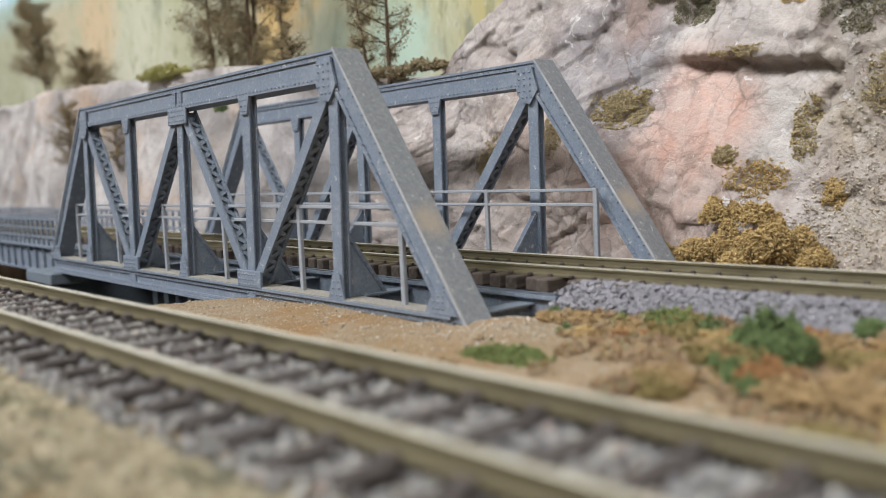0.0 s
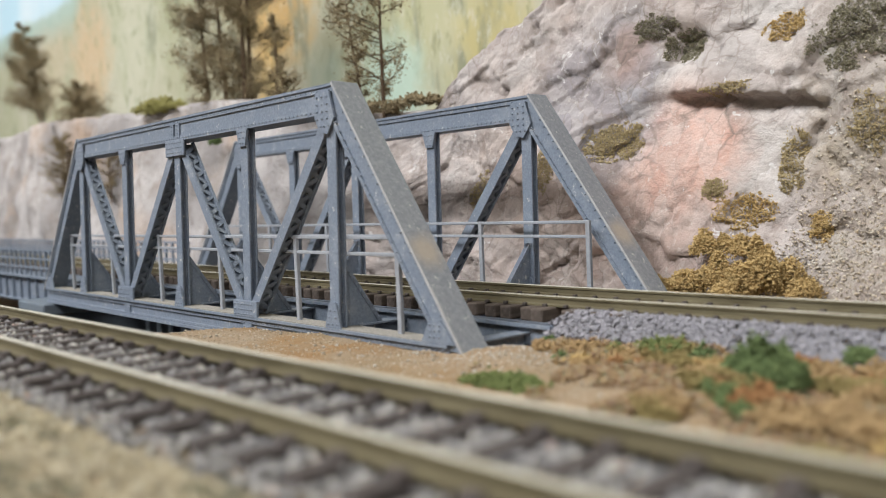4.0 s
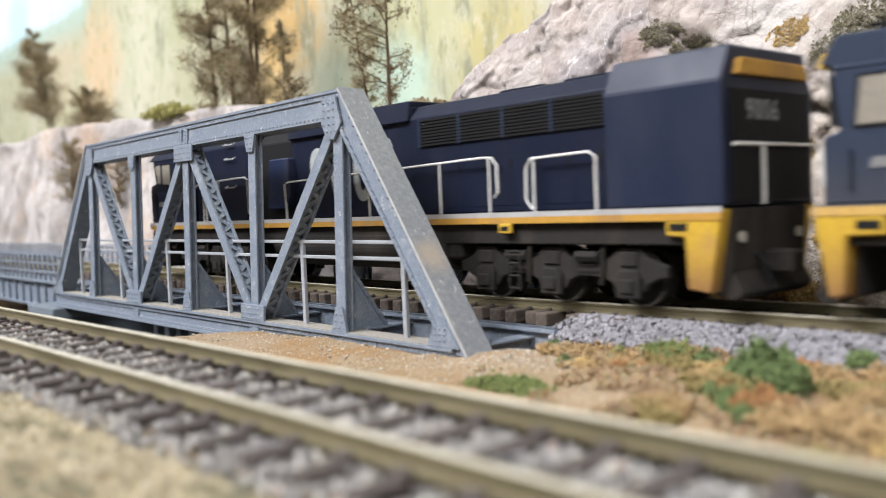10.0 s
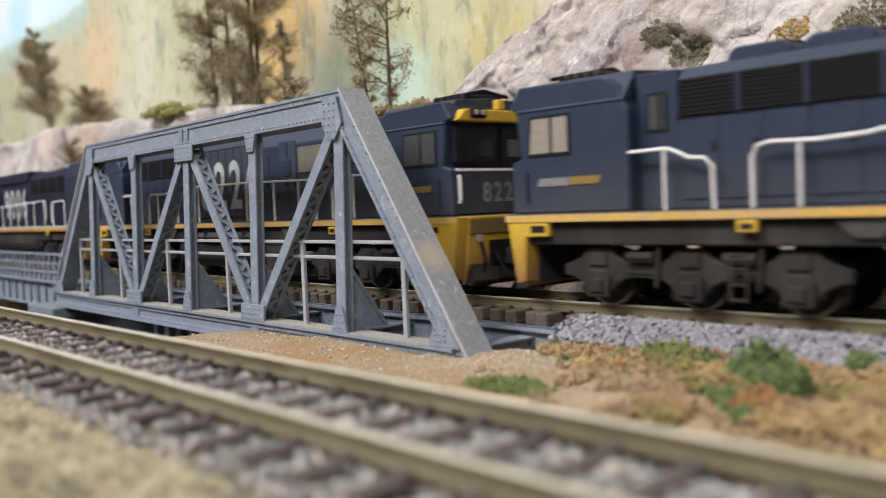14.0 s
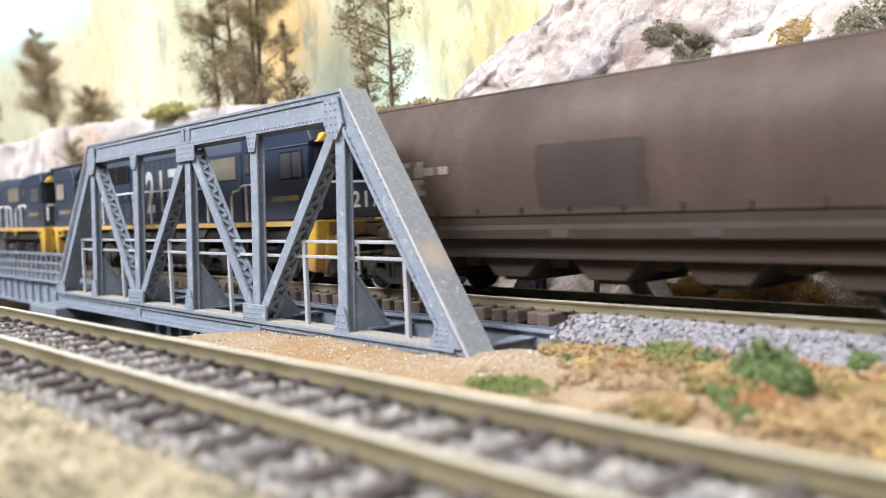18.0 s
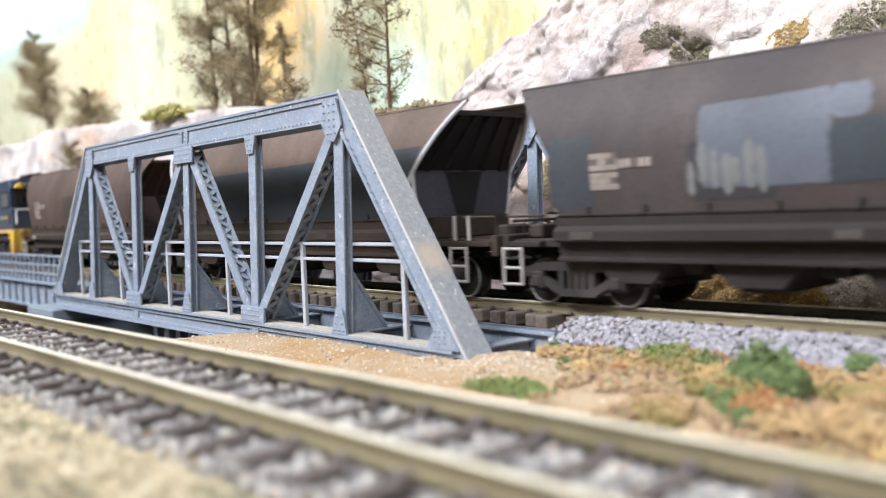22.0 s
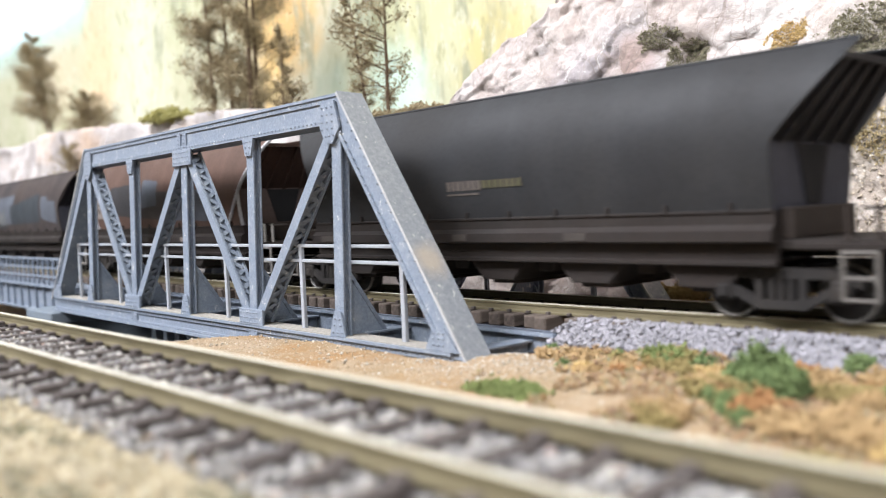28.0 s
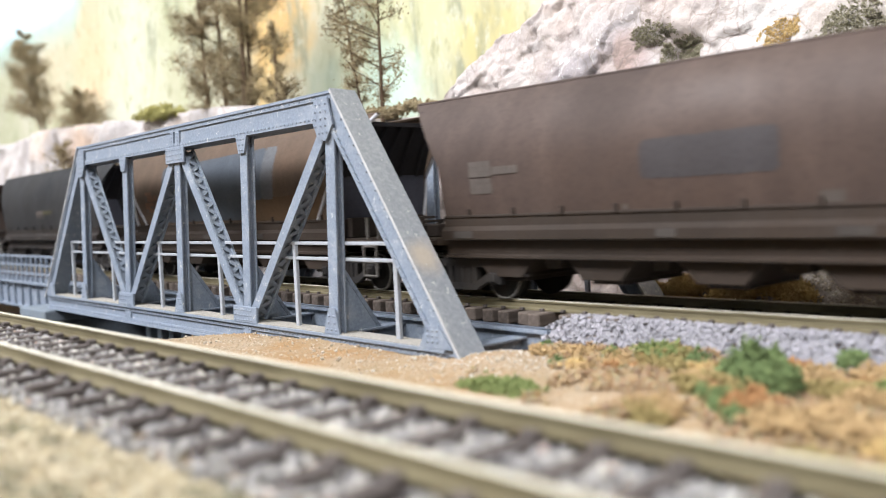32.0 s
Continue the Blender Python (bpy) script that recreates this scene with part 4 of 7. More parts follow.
def build_bridge():
    br = thing("truss_bridge", "blue-grey riveted steel through truss railway bridge, weathered", "bridge")
    build_truss(br, NEAR, 1, TILT_NEAR)
    build_truss(br, FAR, -1, TILT_FAR)
    # floor beams and stringers
    for k in range(0, 7):
        x = -k * PANEL
        bm = box(x - 0.5, x + 0.5, NEAR + 6.5, FAR + 1, -12.5, -7.0)
        box(x - 2.2, x + 2.2, NEAR + 6.5, FAR + 1, -7.0, -6.6, bm)
        box(x - 2.2, x + 2.2, NEAR + 6.5, FAR + 1, -13.2, -12.5, bm)
        part("floor_beam", bm, "bridge", br)
    for y in (-8.9, 25.0):
        bm = box(-6 * PANEL - 3, 9, y, y + 1.0, -11.5, -4.7)
        box(-6 * PANEL - 3, 9, y - 1.2, y + 2.2, -5.5, -4.7, bm)
        part("stringer", bm, "bridge", br)
    # walkway handrails inside both trusses
    for y, z_top, first in ((NEAR + 3.7, 14.4, -20.95), (FAR - 2.2, 14.9, -17.5)):
        for z in (z_top, z_top - 3.8):
            bm = bmesh.new()
            box(-6 * PANEL + 20, -17.0, y - 0.35, y + 0.35, z - 0.42, z + 0.42, bm, 0.12)
            part("handrail", bm, "pale_rail", br, "pale grey handrail")
        for k in range(6):
            x = first - k * (PANEL if y < 0 else 40.8)
            part("rail_post", box(x - 0.7, x + 0.7, y - 0.5, y + 0.5, -6.9, z_top + 0.5, bevel=0.12), "pale_rail", br)


build_bridge()


def build_deck_bridge():
    """The plate girder span that carries the line on past the truss."""
    br = thing("girder_bridge", "blue-grey plate girder railway span with a railing", "bridge")
    x0, x1 = -900.0, -6 * PANEL - 4.5
    for y in (-20.0, 36.0):
        bm = box(x0, x1, y, y + 1.2, -16.0, -5.6)
        box(x0, x1, y - 2.0, y + 3.0, -5.6, -4.6, bm)
        box(x0, x1, y - 1.6, y + 2.6, -17.0, -16.0, bm)
        for x in np.arange(x0 + 4, x1, 12):
            box(x - 0.4, x + 0.4, y - 1.2, y, -16, -5.6, bm)
        part("girder", bm, "bridge", br)
        for z in (7.4, 3.2, -0.8):
            part("handrail", box(x0, x1, y - 0.4, y + 0.4, z - 0.45, z + 0.45), "bridge", br)
        mesh = None
        for x in np.arange(-620, x1, 7.5):
            m = Matrix.Translation((x * MM, (y) * MM, 0))
            if mesh is None:
                ob = part("rail_post", box(-0.5, 0.5, -0.5, 0.5, -4.6, 7.8), "bridge", br)
                mesh, ob.matrix_basis = ob.data, m
            else:
                shared("rail_post", mesh, m, br)
    part("deck_plate", box(x0, x1, -19, 36, -6.6, -5.8), "bridge", br)
    pier = thing("bridge_pier", "pale grey concrete pier under the bridge ends", "bridge pier")
    bm = box(-6 * PANEL - 26, -6 * PANEL + 8, -34, 46, -18.0, -13.1, bevel=0.5)
    part("bearing_block", bm, "concrete", pier)
    part("shaft", box(-6 * PANEL - 22, -6 * PANEL + 4, -30, 42, -120, -18.0, bevel=0.6), "concrete", pier)


build_deck_bridge()


def build_piles():
    """Dark piled wall in the shade under the bridge."""
    wall = thing("retaining_wall", "dark piled retaining wall in the shade under the bridge", "wall", kind="structure")
    part("backing", box(-6 * PANEL + 10, -78, 14, 18, -118, -15), "sleeper", wall)
    mesh = None
    for k in range(14):
        x = -6 * PANEL + 16 + 11.6 * k
        m = Matrix.Translation((x * MM, 8 * MM, 0))
        if mesh is None:
            ob = part("pile", box(-2.0, 2.0, -3.0, 6.0, -118, -14.5, bevel=0.4), "concrete", wall, "grey upright pile")
            mesh, ob.matrix_basis = ob.data, m
        else:
            shared("pile", mesh, m, wall)


build_piles()


# ---- planting ----
def tree(x, y, z, height, lean, crown, leaves, material, label, seed, bare=0.15, stems=1, spread=1.0):
    """A wire-armature model tree: tapered trunk, limbs and a crown of small ragged leaves; crown: limb length at parts of the height."""
    rnd = random.Random(seed)
    ob = thing("tree", label, "tree", "trees on the cliff top", at=Matrix.Translation((x * MM, y * MM, z * MM)))
    bark, limb_bm = bmesh.new(), bmesh.new()
    verts, faces = [], []
    for s in range(stems):
        off = Vector((rnd.uniform(-1, 1), rnd.uniform(-1, 1), 0)) * (4.0 * spread if stems > 1 else 0)
        top = height * (1 if s == 0 else rnd.uniform(0.75, 0.95))
        pts = []
        for k in range(9):
            f = k / 8
            pts.append(Vector((off.x + lean[0] * f * top + rnd.uniform(-0.8, 0.8) * f, off.y + lean[1] * f * top, top * f - (2 if k == 0 else 0))))
        rod(pts, [max(0.18, (1.15 - f / 8) * height * 0.011) for f in range(9)], bark, 6)
        n = int(34 * top / height)
        for k in range(n):
            f = bare + (1 - bare) * (k + rnd.random()) / n
            i = min(7, int(f * 8))
            p = pts[i].lerp(pts[i + 1], f * 8 - i)
            reach = float(np.interp(f, [c[0] for c in crown], [c[1] for c in crown])) * rnd.uniform(0.45, 1.1)
            a = rnd.uniform(0, 2 * math.pi)
            way = Vector((math.cos(a), math.sin(a), rnd.uniform(0.1, 0.75))).normalized()
            q = p + way * reach * 0.55 + Vector((0, 0, rnd.uniform(-0.5, 0.5)))
            r = p + way * reach + Vector((rnd.uniform(-1, 1), rnd.uniform(-1, 1), rnd.uniform(-0.4, 1.4)))
            rod([p, q, r], [0.3, 0.22, 0.1], limb_bm, 4)
            for _ in range(int(leaves / n)):
                w = rnd.random() ** 0.6
                c = p.lerp(r, w) + Vector((rnd.gauss(0, 1), rnd.gauss(0, 1), rnd.gauss(0, 1))) * (0.09 * reach + 0.45)
                u = Vector((rnd.uniform(-1, 1), rnd.uniform(-1, 1), rnd.uniform(-1, 1))).normalized() * rnd.uniform(0.28, 0.75)
                v = Vector((rnd.uniform(-1, 1), rnd.uniform(-1, 1), rnd.uniform(-1, 1))).normalized() * rnd.uniform(0.28, 0.75)
                k0 = len(verts)
                verts += [tuple((c + d) * MM) for d in (u, v, -u * 0.8, -v * 0.7 + u * 0.2)]
                faces.append((k0, k0 + 1, k0 + 2, k0 + 3))
    part("trunk", bark, "twig", ob)
    part("branchwork", limb_bm, "twig", ob)
    data = bpy.data.meshes.new("crown")
    data.from_pydata(verts, [], faces)
    data.materials.append(MAT[material])
    cr = new("crown", data)
    cr.parent = ob
    return ob


OCTA = ((1, 0, 0), (-1, 0, 0), (0, 1, 0), (0, -1, 0), (0, 0, 1), (0, 0, -1))
OCTA_FACES = ((0, 2, 4), (2, 1, 4), (1, 3, 4), (3, 0, 4), (2, 0, 5), (1, 2, 5), (3, 1, 5), (0, 3, 5))


def crumbs(name, centres, lump, material, parent, seed):
    """Foam crumbs: one small ragged lump at each centre, given in millimetres."""
    gen = np.random.default_rng(seed)
    c = np.array(centres)
    n = len(c)
    r = lump * gen.uniform(0.45, 1.35, (n, 1, 1)) * gen.uniform(0.55, 1.3, (n, 6, 1))
    base = np.array(OCTA)[None] + gen.uniform(-0.45, 0.45, (n, 6, 3))
    v = ((c[:, None, :] + base * r) * MM).reshape(-1, 3)
    f = (np.array(OCTA_FACES)[None] + 6 * np.arange(n)[:, None, None]).reshape(-1, 3)
    data = bpy.data.meshes.new(name)
    data.from_pydata(v.tolist(), [], f.tolist())
    data.materials.append(MAT[material])
    ob = new(name, data)
    ob.parent = parent
    return ob


def clump(name, x, y, z, size, n, lump, material, label, category, seed, group="", floor=None):
    """A foam bush: many fine crumbs heaped in uneven knobs; size: half-lengths in x, y and height."""
    rnd = random.Random(seed)
    ob = thing(name, label, category, group, at=Matrix.Translation((x * MM, y * MM, z * MM)))
    knobs = []
    for _ in range(15):
        a, b = rnd.uniform(0, 2 * math.pi), rnd.random() ** 0.5 * 0.8
        knobs.append((math.cos(a) * b, math.sin(a) * b, (1.05 - 0.6 * b) * rnd.uniform(0.5, 1.0), rnd.uniform(0.16, 0.34)))
    centres = []
    for _ in range(n):
        kx, ky, kh, kr = rnd.choice(knobs)
        a, b = rnd.uniform(0, 2 * math.pi), rnd.random() ** 0.45
        h = kh * (0.35 + 0.65 * math.sqrt(max(0.0, 1 - b * b))) * (1 - 0.5 * rnd.random() ** 3)
        c = Vector(((kx + math.cos(a) * b * kr) * size[0], (ky + math.sin(a) * b * kr) * size[1], h * size[2]))
        c += Vector((rnd.gauss(0, 1), rnd.gauss(0, 1), rnd.gauss(0, 1))) * lump * 0.95
        if floor is not None:
            c.z += floor(x + c.x, y + c.y) - z
        centres.append(tuple(c))
    crumbs("foliage", centres, lump, material, ob, seed)
    return ob


def rock_moss(x, z, sx, sz, n, lump, material, label, seed, thick=1.2):
    """Fine foam stuck flat on the cliff, thinning out to a ragged rim."""
    rnd = random.Random(seed)
    y = rock_face(x, z)
    ob = thing("moss_patch", label, "moss", "moss patches on the rock", at=Matrix.Translation((x * MM, y * MM, z * MM)))
    centres = []
    while len(centres) < n:
        u, v = rnd.uniform(-1, 1), rnd.uniform(-1, 1)
        k = noise.noise(Vector((u * 2.2 + seed, v * 2.2, 3.0))) + 0.5 * noise.noise(Vector((u * 6, v * 6 + seed, 3.0)))
        full = 1 - (u * u + v * v) + 0.9 * k
        if full < rnd.uniform(0, 0.35):
            continue
        px, pz = x + u * sx, z + v * sz
        centres.append((u * sx, rock_face(px, pz) - y - rnd.random() * thick * min(1, full), v * sz))
    crumbs("foliage", centres, lump, material, ob, seed)
    return ob


def build_planting():
    dense = [(0.0, 13), (0.2, 24), (0.5, 21), (0.8, 17), (1.0, 8)]
    tree(-572, 74, 76, 94, (-0.5, 0.0), [(0, 14), (0.3, 27), (0.7, 25), (1, 12)], 13000, "leaf", "brown sparse model tree with a leaning crown", 1, 0.25, 2)
    tree(-304, 76, 64, 112, (-0.1, 0.0), dense, 14000, "leaf", "tall brown twiggy model tree", 2, 0.05, 2, 1.6)
    tree(-270, 78, 64, 116, (0.0, 0.0), dense, 15000, "leaf", "tall brown twiggy model tree", 3, 0.05, 2, 1.6)
    tree(-238, 76, 62, 50, (0.0, 0.0), [(0, 13), (0.3, 11), (0.6, 4), (1, 2)], 3000, "leaf", "slim brown model tree with a bushy foot", 4, 0.03)
    tree(-166, 74, 53, 66, (-0.2, 0.0), [(0, 5), (0.4, 10), (0.75, 12), (1, 6)], 3000, "leaf", "sparse brown model tree with a bare stem", 5, 0.2)
    tree(-156, 76, 53, 78, (0.0, 0.0), [(0, 8), (0.25, 18), (0.5, 19), (0.72, 10), (1, 5)], 5000, "leaf", "sparse brown model tree with a bare stem", 6, 0.12)
    tree(-690, 58, 70, 62, (0.05, 0.0), [(0, 8), (0.4, 16), (1, 6)], 3600, "leaf", "brown model tree at the cliff edge", 7, 0.2)
    tree(-484, 66, 64, 46, (0.05, 0.0), [(0, 20), (0.4, 27), (0.8, 18), (1, 7)], 8000, "leaf", "low brown twiggy model tree", 8, 0.05, 2)
    tree(-226, 73, 60, 22, (0.1, 0.0), [(0, 12), (0.5, 11), (1, 7)], 1500, "leaf", "low brown twiggy shrub", 9, 0.05)
    tree(-455, 46, 30, 42, (0.1, 0.0), [(0, 13), (0.5, 18), (1, 9)], 3000, "leaf", "brown twiggy shrub on the cliff face", 10, 0.05, 2)
    tree(-385, 50, 30, 36, (-0.1, 0.0), [(0, 9), (0.5, 14), (1, 8)], 2200, "leaf", "brown twiggy shrub on the cliff face", 12, 0.05)
    clump("mound", -352, 68, 76, (30, 14, 11), 3800, 0.75, "mound", "olive green foam mound on the cliff top", "mound", 21)
    for k, (x, z, sx) in enumerate(((-205, 63, 16), (-178, 60, 14), (-150, 58, 16), (-128, 58, 12))):
        clump("brush", x, 72, z, (sx, 9, 6), 1100, 0.6, "leaf", "low brown brush along the cliff edge", "brush", 140 + k, "brush on the cliff edge")
    clump("shrub", -272, 60, 54, (3, 3, 6), 500, 0.5, "green", "small dark green foam shrub on the cliff", "shrub", 22)
    # ochre foam at the foot of the rock and on its ledges
    for k, (x, y, z, sx, sy, sz, n) in enumerate(((-3, 54, -6, 8, 6, 10, 2200), (9, 51, -6, 13, 8, 13, 5600), (21, 51, -5, 12, 8, 17, 5200), (9, 56, 4, 10, 5, 11, 2600), (32, 52, -5, 7, 6, 8, 1500))):
        clump("bush", x, y, z, (sx, sy, sz), int(n * 1.9), 0.34, "moss", "ochre foam bush at the foot of the rock", "bush", 30 + k, "ochre foam bushes")
    for k, (x, z, sx, sz, n, mat, label) in enumerate((
            (-34, 37, 12, 6, 1500, "olive", "olive foam stuck on the rock"), (-11, 62, 7, 5, 700, "darkmoss", "dark green moss in a hole of the rock"),
            (20, 62, 7, 4, 500, "moss", "ochre foam stuck on the rock"), (3, 22, 4, 3, 260, "olive", "olive foam stuck on the rock"),
            (32, 12, 3.2, 4.0, 420, "moss", "small ochre foam ball on the rock"), (12, 16, 9, 5, 700, "moss", "ochre foam stuck on the rock"),
            (40, 57, 12, 9, 1500, "darkmoss", "dark moss stuck on the rock"), (-62, 30, 5, 8, 500, "olive", "olive foam stuck on the rock"),
            (44, 36, 6, 8, 420, "olive", "olive foam stuck on the rock"), (-90, 24, 5, 8, 400, "olive", "olive foam stuck on the rock"),
            (-20, 69, 8, 4, 400, "darkmoss", "dark moss stuck on the rock"), (24, 28, 4, 9, 500, "olive", "olive foam stuck on the rock"), (5, 48, 8, 2, 260, "olive", "olive foam on the rock ledge"))):
        rock_moss(x, z, sx, sz, int(n * 2.2), 0.25, mat, label, 50 + k)
    # bushes and tufts on the sand
    for k, (x, y, sx, sy, sz, n, lump, mat, label) in enumerate((
            (66, -27, 6.4, 5.0, 8.0, 2600, 0.42, "green", "large dark green foam bush on the sand"), (72, -31, 5.0, 4.4, 6.6, 1500, 0.42, "green", "dark green foam bush on the sand"), (61, -24, 3.6, 3.0, 6.0, 900, 0.42, "green", "dark green foam bush on the sand"),
            (84, -45, 10.0, 6.5, 4.6, 2400, 0.42, "straw", "dry straw-coloured foam bush"), (69, -40, 3.0, 2.6, 3.2, 420, 0.42, "green", "small dark green foam tuft"),
            (31, -46, 10.0, 4.2, 1.1, 1800, 0.38, "grass", "flat patch of green turf on the sand"), (38, -48, 5.0, 2.2, 1.0, 500, 0.36, "grass", "low green turf on the sand"),
            (11, -13, 1.6, 1.2, 2.0, 220, 0.36, "green", "small dark green foam tuft"), (27, -27, 1.6, 1.4, 2.0, 200, 0.38, "green", "small dark green foam tuft"), (29, -14, 1.8, 1.5, 2.0, 220, 0.38, "green", "small dark green foam tuft"),
            (38, -12, 6.0, 3.6, 3.2, 1100, 0.4, "grass", "yellow-green foam bush beside the ballast"), (42, -18, 2.6, 2.0, 3.0, 420, 0.4, "green", "small dark green foam tuft"), (47, -13, 2.4, 2.0, 2.2, 260, 0.4, "green", "small dark green foam tuft"),
            (63, -37, 1.6, 1.4, 1.8, 160, 0.4, "green", "small dark green foam tuft"), (73, -45, 2.2, 1.8, 2.2, 240, 0.42, "green", "small dark green foam tuft"), (71, -7, 2.2, 2.0, 3.0, 320, 0.42, "green", "small dark green foam tuft"),
            (62, -50, 6.0, 3.4, 2.0, 700, 0.42, "olive_straw", "dry olive straw foam tuft"), (84, -20, 4.6, 4.0, 4.0, 800, 0.45, "grass", "dull green foam bush on the sand"), (92, -58, 8.0, 5.0, 3.0, 1300, 0.45, "olive_straw", "dry olive straw foam bush"))):
        clump("bush", x, y, ground_z(x, y) - 0.4, (sx, sy, sz), n, lump, mat, label, "bush", 80 + k, "foam bushes on the sand", ground_z)
    rnd = random.Random(77)
    for k in range(60):
        x, y = rnd.uniform(14, 98), rnd.uniform(-50, -8)
        if y > track_y(x) - 23 or (x < 60 and y < -32) or (x < 24 and y < -22):
            continue
        s = rnd.uniform(0.6, 1.5) * (0.7 + 0.3 * smooth(30, 60, x))
        mat, label = rnd.choice((("straw", "dry straw-coloured foam tuft"), ("straw", "dry straw-coloured foam tuft"), ("olive_straw", "dry olive straw foam tuft"), ("rust", "small rust-orange foam tuft"), ("moss", "small ochre foam tuft")))
        clump("bush", x, y, ground_z(x, y) - 0.5, (4.6 * s, 3.2 * s, 2.6 * s), int(620 * s), 0.4, mat, label, "bush", 200 + k, "foam bushes on the sand", ground_z)


MAT.update({
    "mound": foam("olive_green_foam", (0.22, 0.21, 0.07), (0.45, 0.42, 0.17)),
    "darkmoss": foam("dark_moss_foam", (0.14, 0.13, 0.08), (0.31, 0.285, 0.2)),
    "scrub": gravel("fuzzy_scrub", [(0.0, (0.17, 0.085, 0.035)), (0.3, (0.27, 0.15, 0.06)), (0.6, (0.31, 0.2, 0.085)), (0.85, (0.33, 0.26, 0.12)), (0.95, (0.13, 0.14, 0.05)), (1.0, (0.38, 0.3, 0.2))]),
    "dark_turf": gravel("dark_olive_turf", [(0.0, (0.09, 0.085, 0.04)), (0.6, (0.15, 0.14, 0.07)), (1.0, (0.22, 0.19, 0.11))]),
    "rust": foam("rust_orange_foam", (0.25, 0.12, 0.05), (0.42, 0.235, 0.11)),
    "grass": foam("green_turf", (0.09, 0.12, 0.04), (0.24, 0.28, 0.11)),
    "olive_straw": foam("olive_straw_foam", (0.16, 0.12, 0.045), (0.36, 0.29, 0.13)),
    "litter": gravel("scenic_litter", [(0.0, (0.24, 0.17, 0.09)), (0.35, (0.34, 0.25, 0.14)), (0.7, (0.38, 0.27, 0.16)), (0.94, (0.55, 0.48, 0.38)), (1.0, (0.27, 0.14, 0.06))]),
    "dry_turf": gravel("dry_turf_crumbs", [(0.0, (0.11, 0.095, 0.05)), (0.3, (0.28, 0.225, 0.125)), (0.7, (0.38, 0.32, 0.195)), (0.94, (0.52, 0.46, 0.33)), (1.0, (0.13, 0.14, 0.07))]),
    "pebble": gravel("pale_pebble", [(0.0, (0.25, 0.2, 0.14)), (0.5, (0.4, 0.35, 0.27)), (1.0, (0.6, 0.56, 0.49))]),
    "rubble": gravel("rock_rubble", [(0.0, (0.26, 0.21, 0.15)), (0.4, (0.42, 0.36, 0.28)), (0.8, (0.52, 0.42, 0.29)), (1.0, (0.62, 0.58, 0.5))]),
})
build_planting()


def build_litter():
    def sand(r):
        x, y = r.uniform(-95, 125), r.uniform(-82, -14)
        if y > siding_y(x) + 14 and not (y > track_y(x) - 27 and x > 4):
            return x, y, ground_z(x, y) + 0.05

    stones("sand_litter", (sand, 12000), 0.24, "litter", "tan and orange scenic grit scattered on the sand", "grit", 13)

    def pebble(r):
        x, y = r.uniform(-90, 110), r.uniform(-80, -18)
        if y > siding_y(x) + 17 and y < track_y(x) - 30:
            return x, y, ground_z(x, y) + 0.2

    def foot_grit(r):
        x, y = r.gauss(8, 12), r.gauss(-27, 7)
        if -45 < y < track_y(x) - 24 and x > -20:
            return x, y, ground_z(x, y) + 0.08

    stones("foot_grit", (foot_grit, 800), 0.26, "pebble", "pale grit at the foot of the truss", "grit", 19)
    stones("pale_pebbles", (pebble, 260), 0.5, "pebble", "pale pebbles scattered on the sand", "pebbles", 17)

    def front(r):
        x = r.uniform(-60, 118)
        y = siding_y(x) - 15.5 - abs(r.gauss(0, 12))
        if Vector((x - 134, y + 146)).length > 16:
            return x, y, ground_z(x, y) + 0.1

    stones("dry_turf_crumbs", (front, 19000), 0.52, "dry_turf", "dry beige turf crumbs beside the front track", "turf", 14)

    def scrub(r):
        x, y = r.uniform(12, 112), r.uniform(-66, -6)
        patch = noise.noise(Vector((x / 9, y / 7, 4.0))) + 0.5 * noise.noise(Vector((x / 3.5, y / 3, 8.0)))
        edge = smooth(10, 30, x + 0.9 * (y + 20)) * (1 - 0.85 * smooth(-36, -48, y) * (1 - smooth(62, 80, x)))
        if y < siding_y(x) + 20 or y > track_y(x) - 21 or patch < 0.55 - 0.95 * edge:
            return None
        return x, y, ground_z(x, y) + 0.2 + r.random() * (0.5 + 1.9 * max(0, patch))

    stones("ground_scrub", (scrub, 26000), 0.4, "scrub", "fuzzy ochre, orange and olive scrub on the sand", "scrub", 23)

    def dark_turf(r):
        x = r.uniform(-60, 118)
        y = siding_y(x) - 15.5 - abs(r.gauss(0, 12))
        if noise.noise(Vector((x / 8, y / 6, 2.0))) > 0.22 and Vector((x - 134, y + 146)).length > 18:
            return x, y, ground_z(x, y) + 0.4

    stones("dark_turf", (dark_turf, 7000), 0.5, "dark_turf", "olive turf in dark patches beside the front track", "turf", 24)

    def scree(r):
        x = r.uniform(14, 150)
        z = -6 + abs(r.gauss(0, 24)) * smooth(14, 42, x) + abs(r.gauss(0, 2.5))
        return x, rock_face(x, z) - r.uniform(0, 0.5), z

    stones("scree", (scree, 8500), 0.36, "rubble", "brown and grey rubble on the lower rock", "rubble", 15)

    def verge(r):
        x = r.uniform(-20, 150)
        y = r.uniform(track_y(x) + 20, 58)
        return x, y, ground_z(x, y) + 0.1

    stones("verge_rubble", (verge, 9000), 0.5, "rubble", "brown rubble between the line and the rock", "rubble", 16)


build_litter()


# ---- the train ----
def travelled(t):
    """Millimetres that the train has gone by t seconds."""
    return float(np.interp(t, [0, 7, 7.5, 13, 16.5, 17, 19, 21, 24, 28.2, 31, 32], [-602, -38.8, 0, 444, 724.5, 763, 916, 1069, 1295.5, 1615, 1830.6, 1907]))


VEHICLES = []


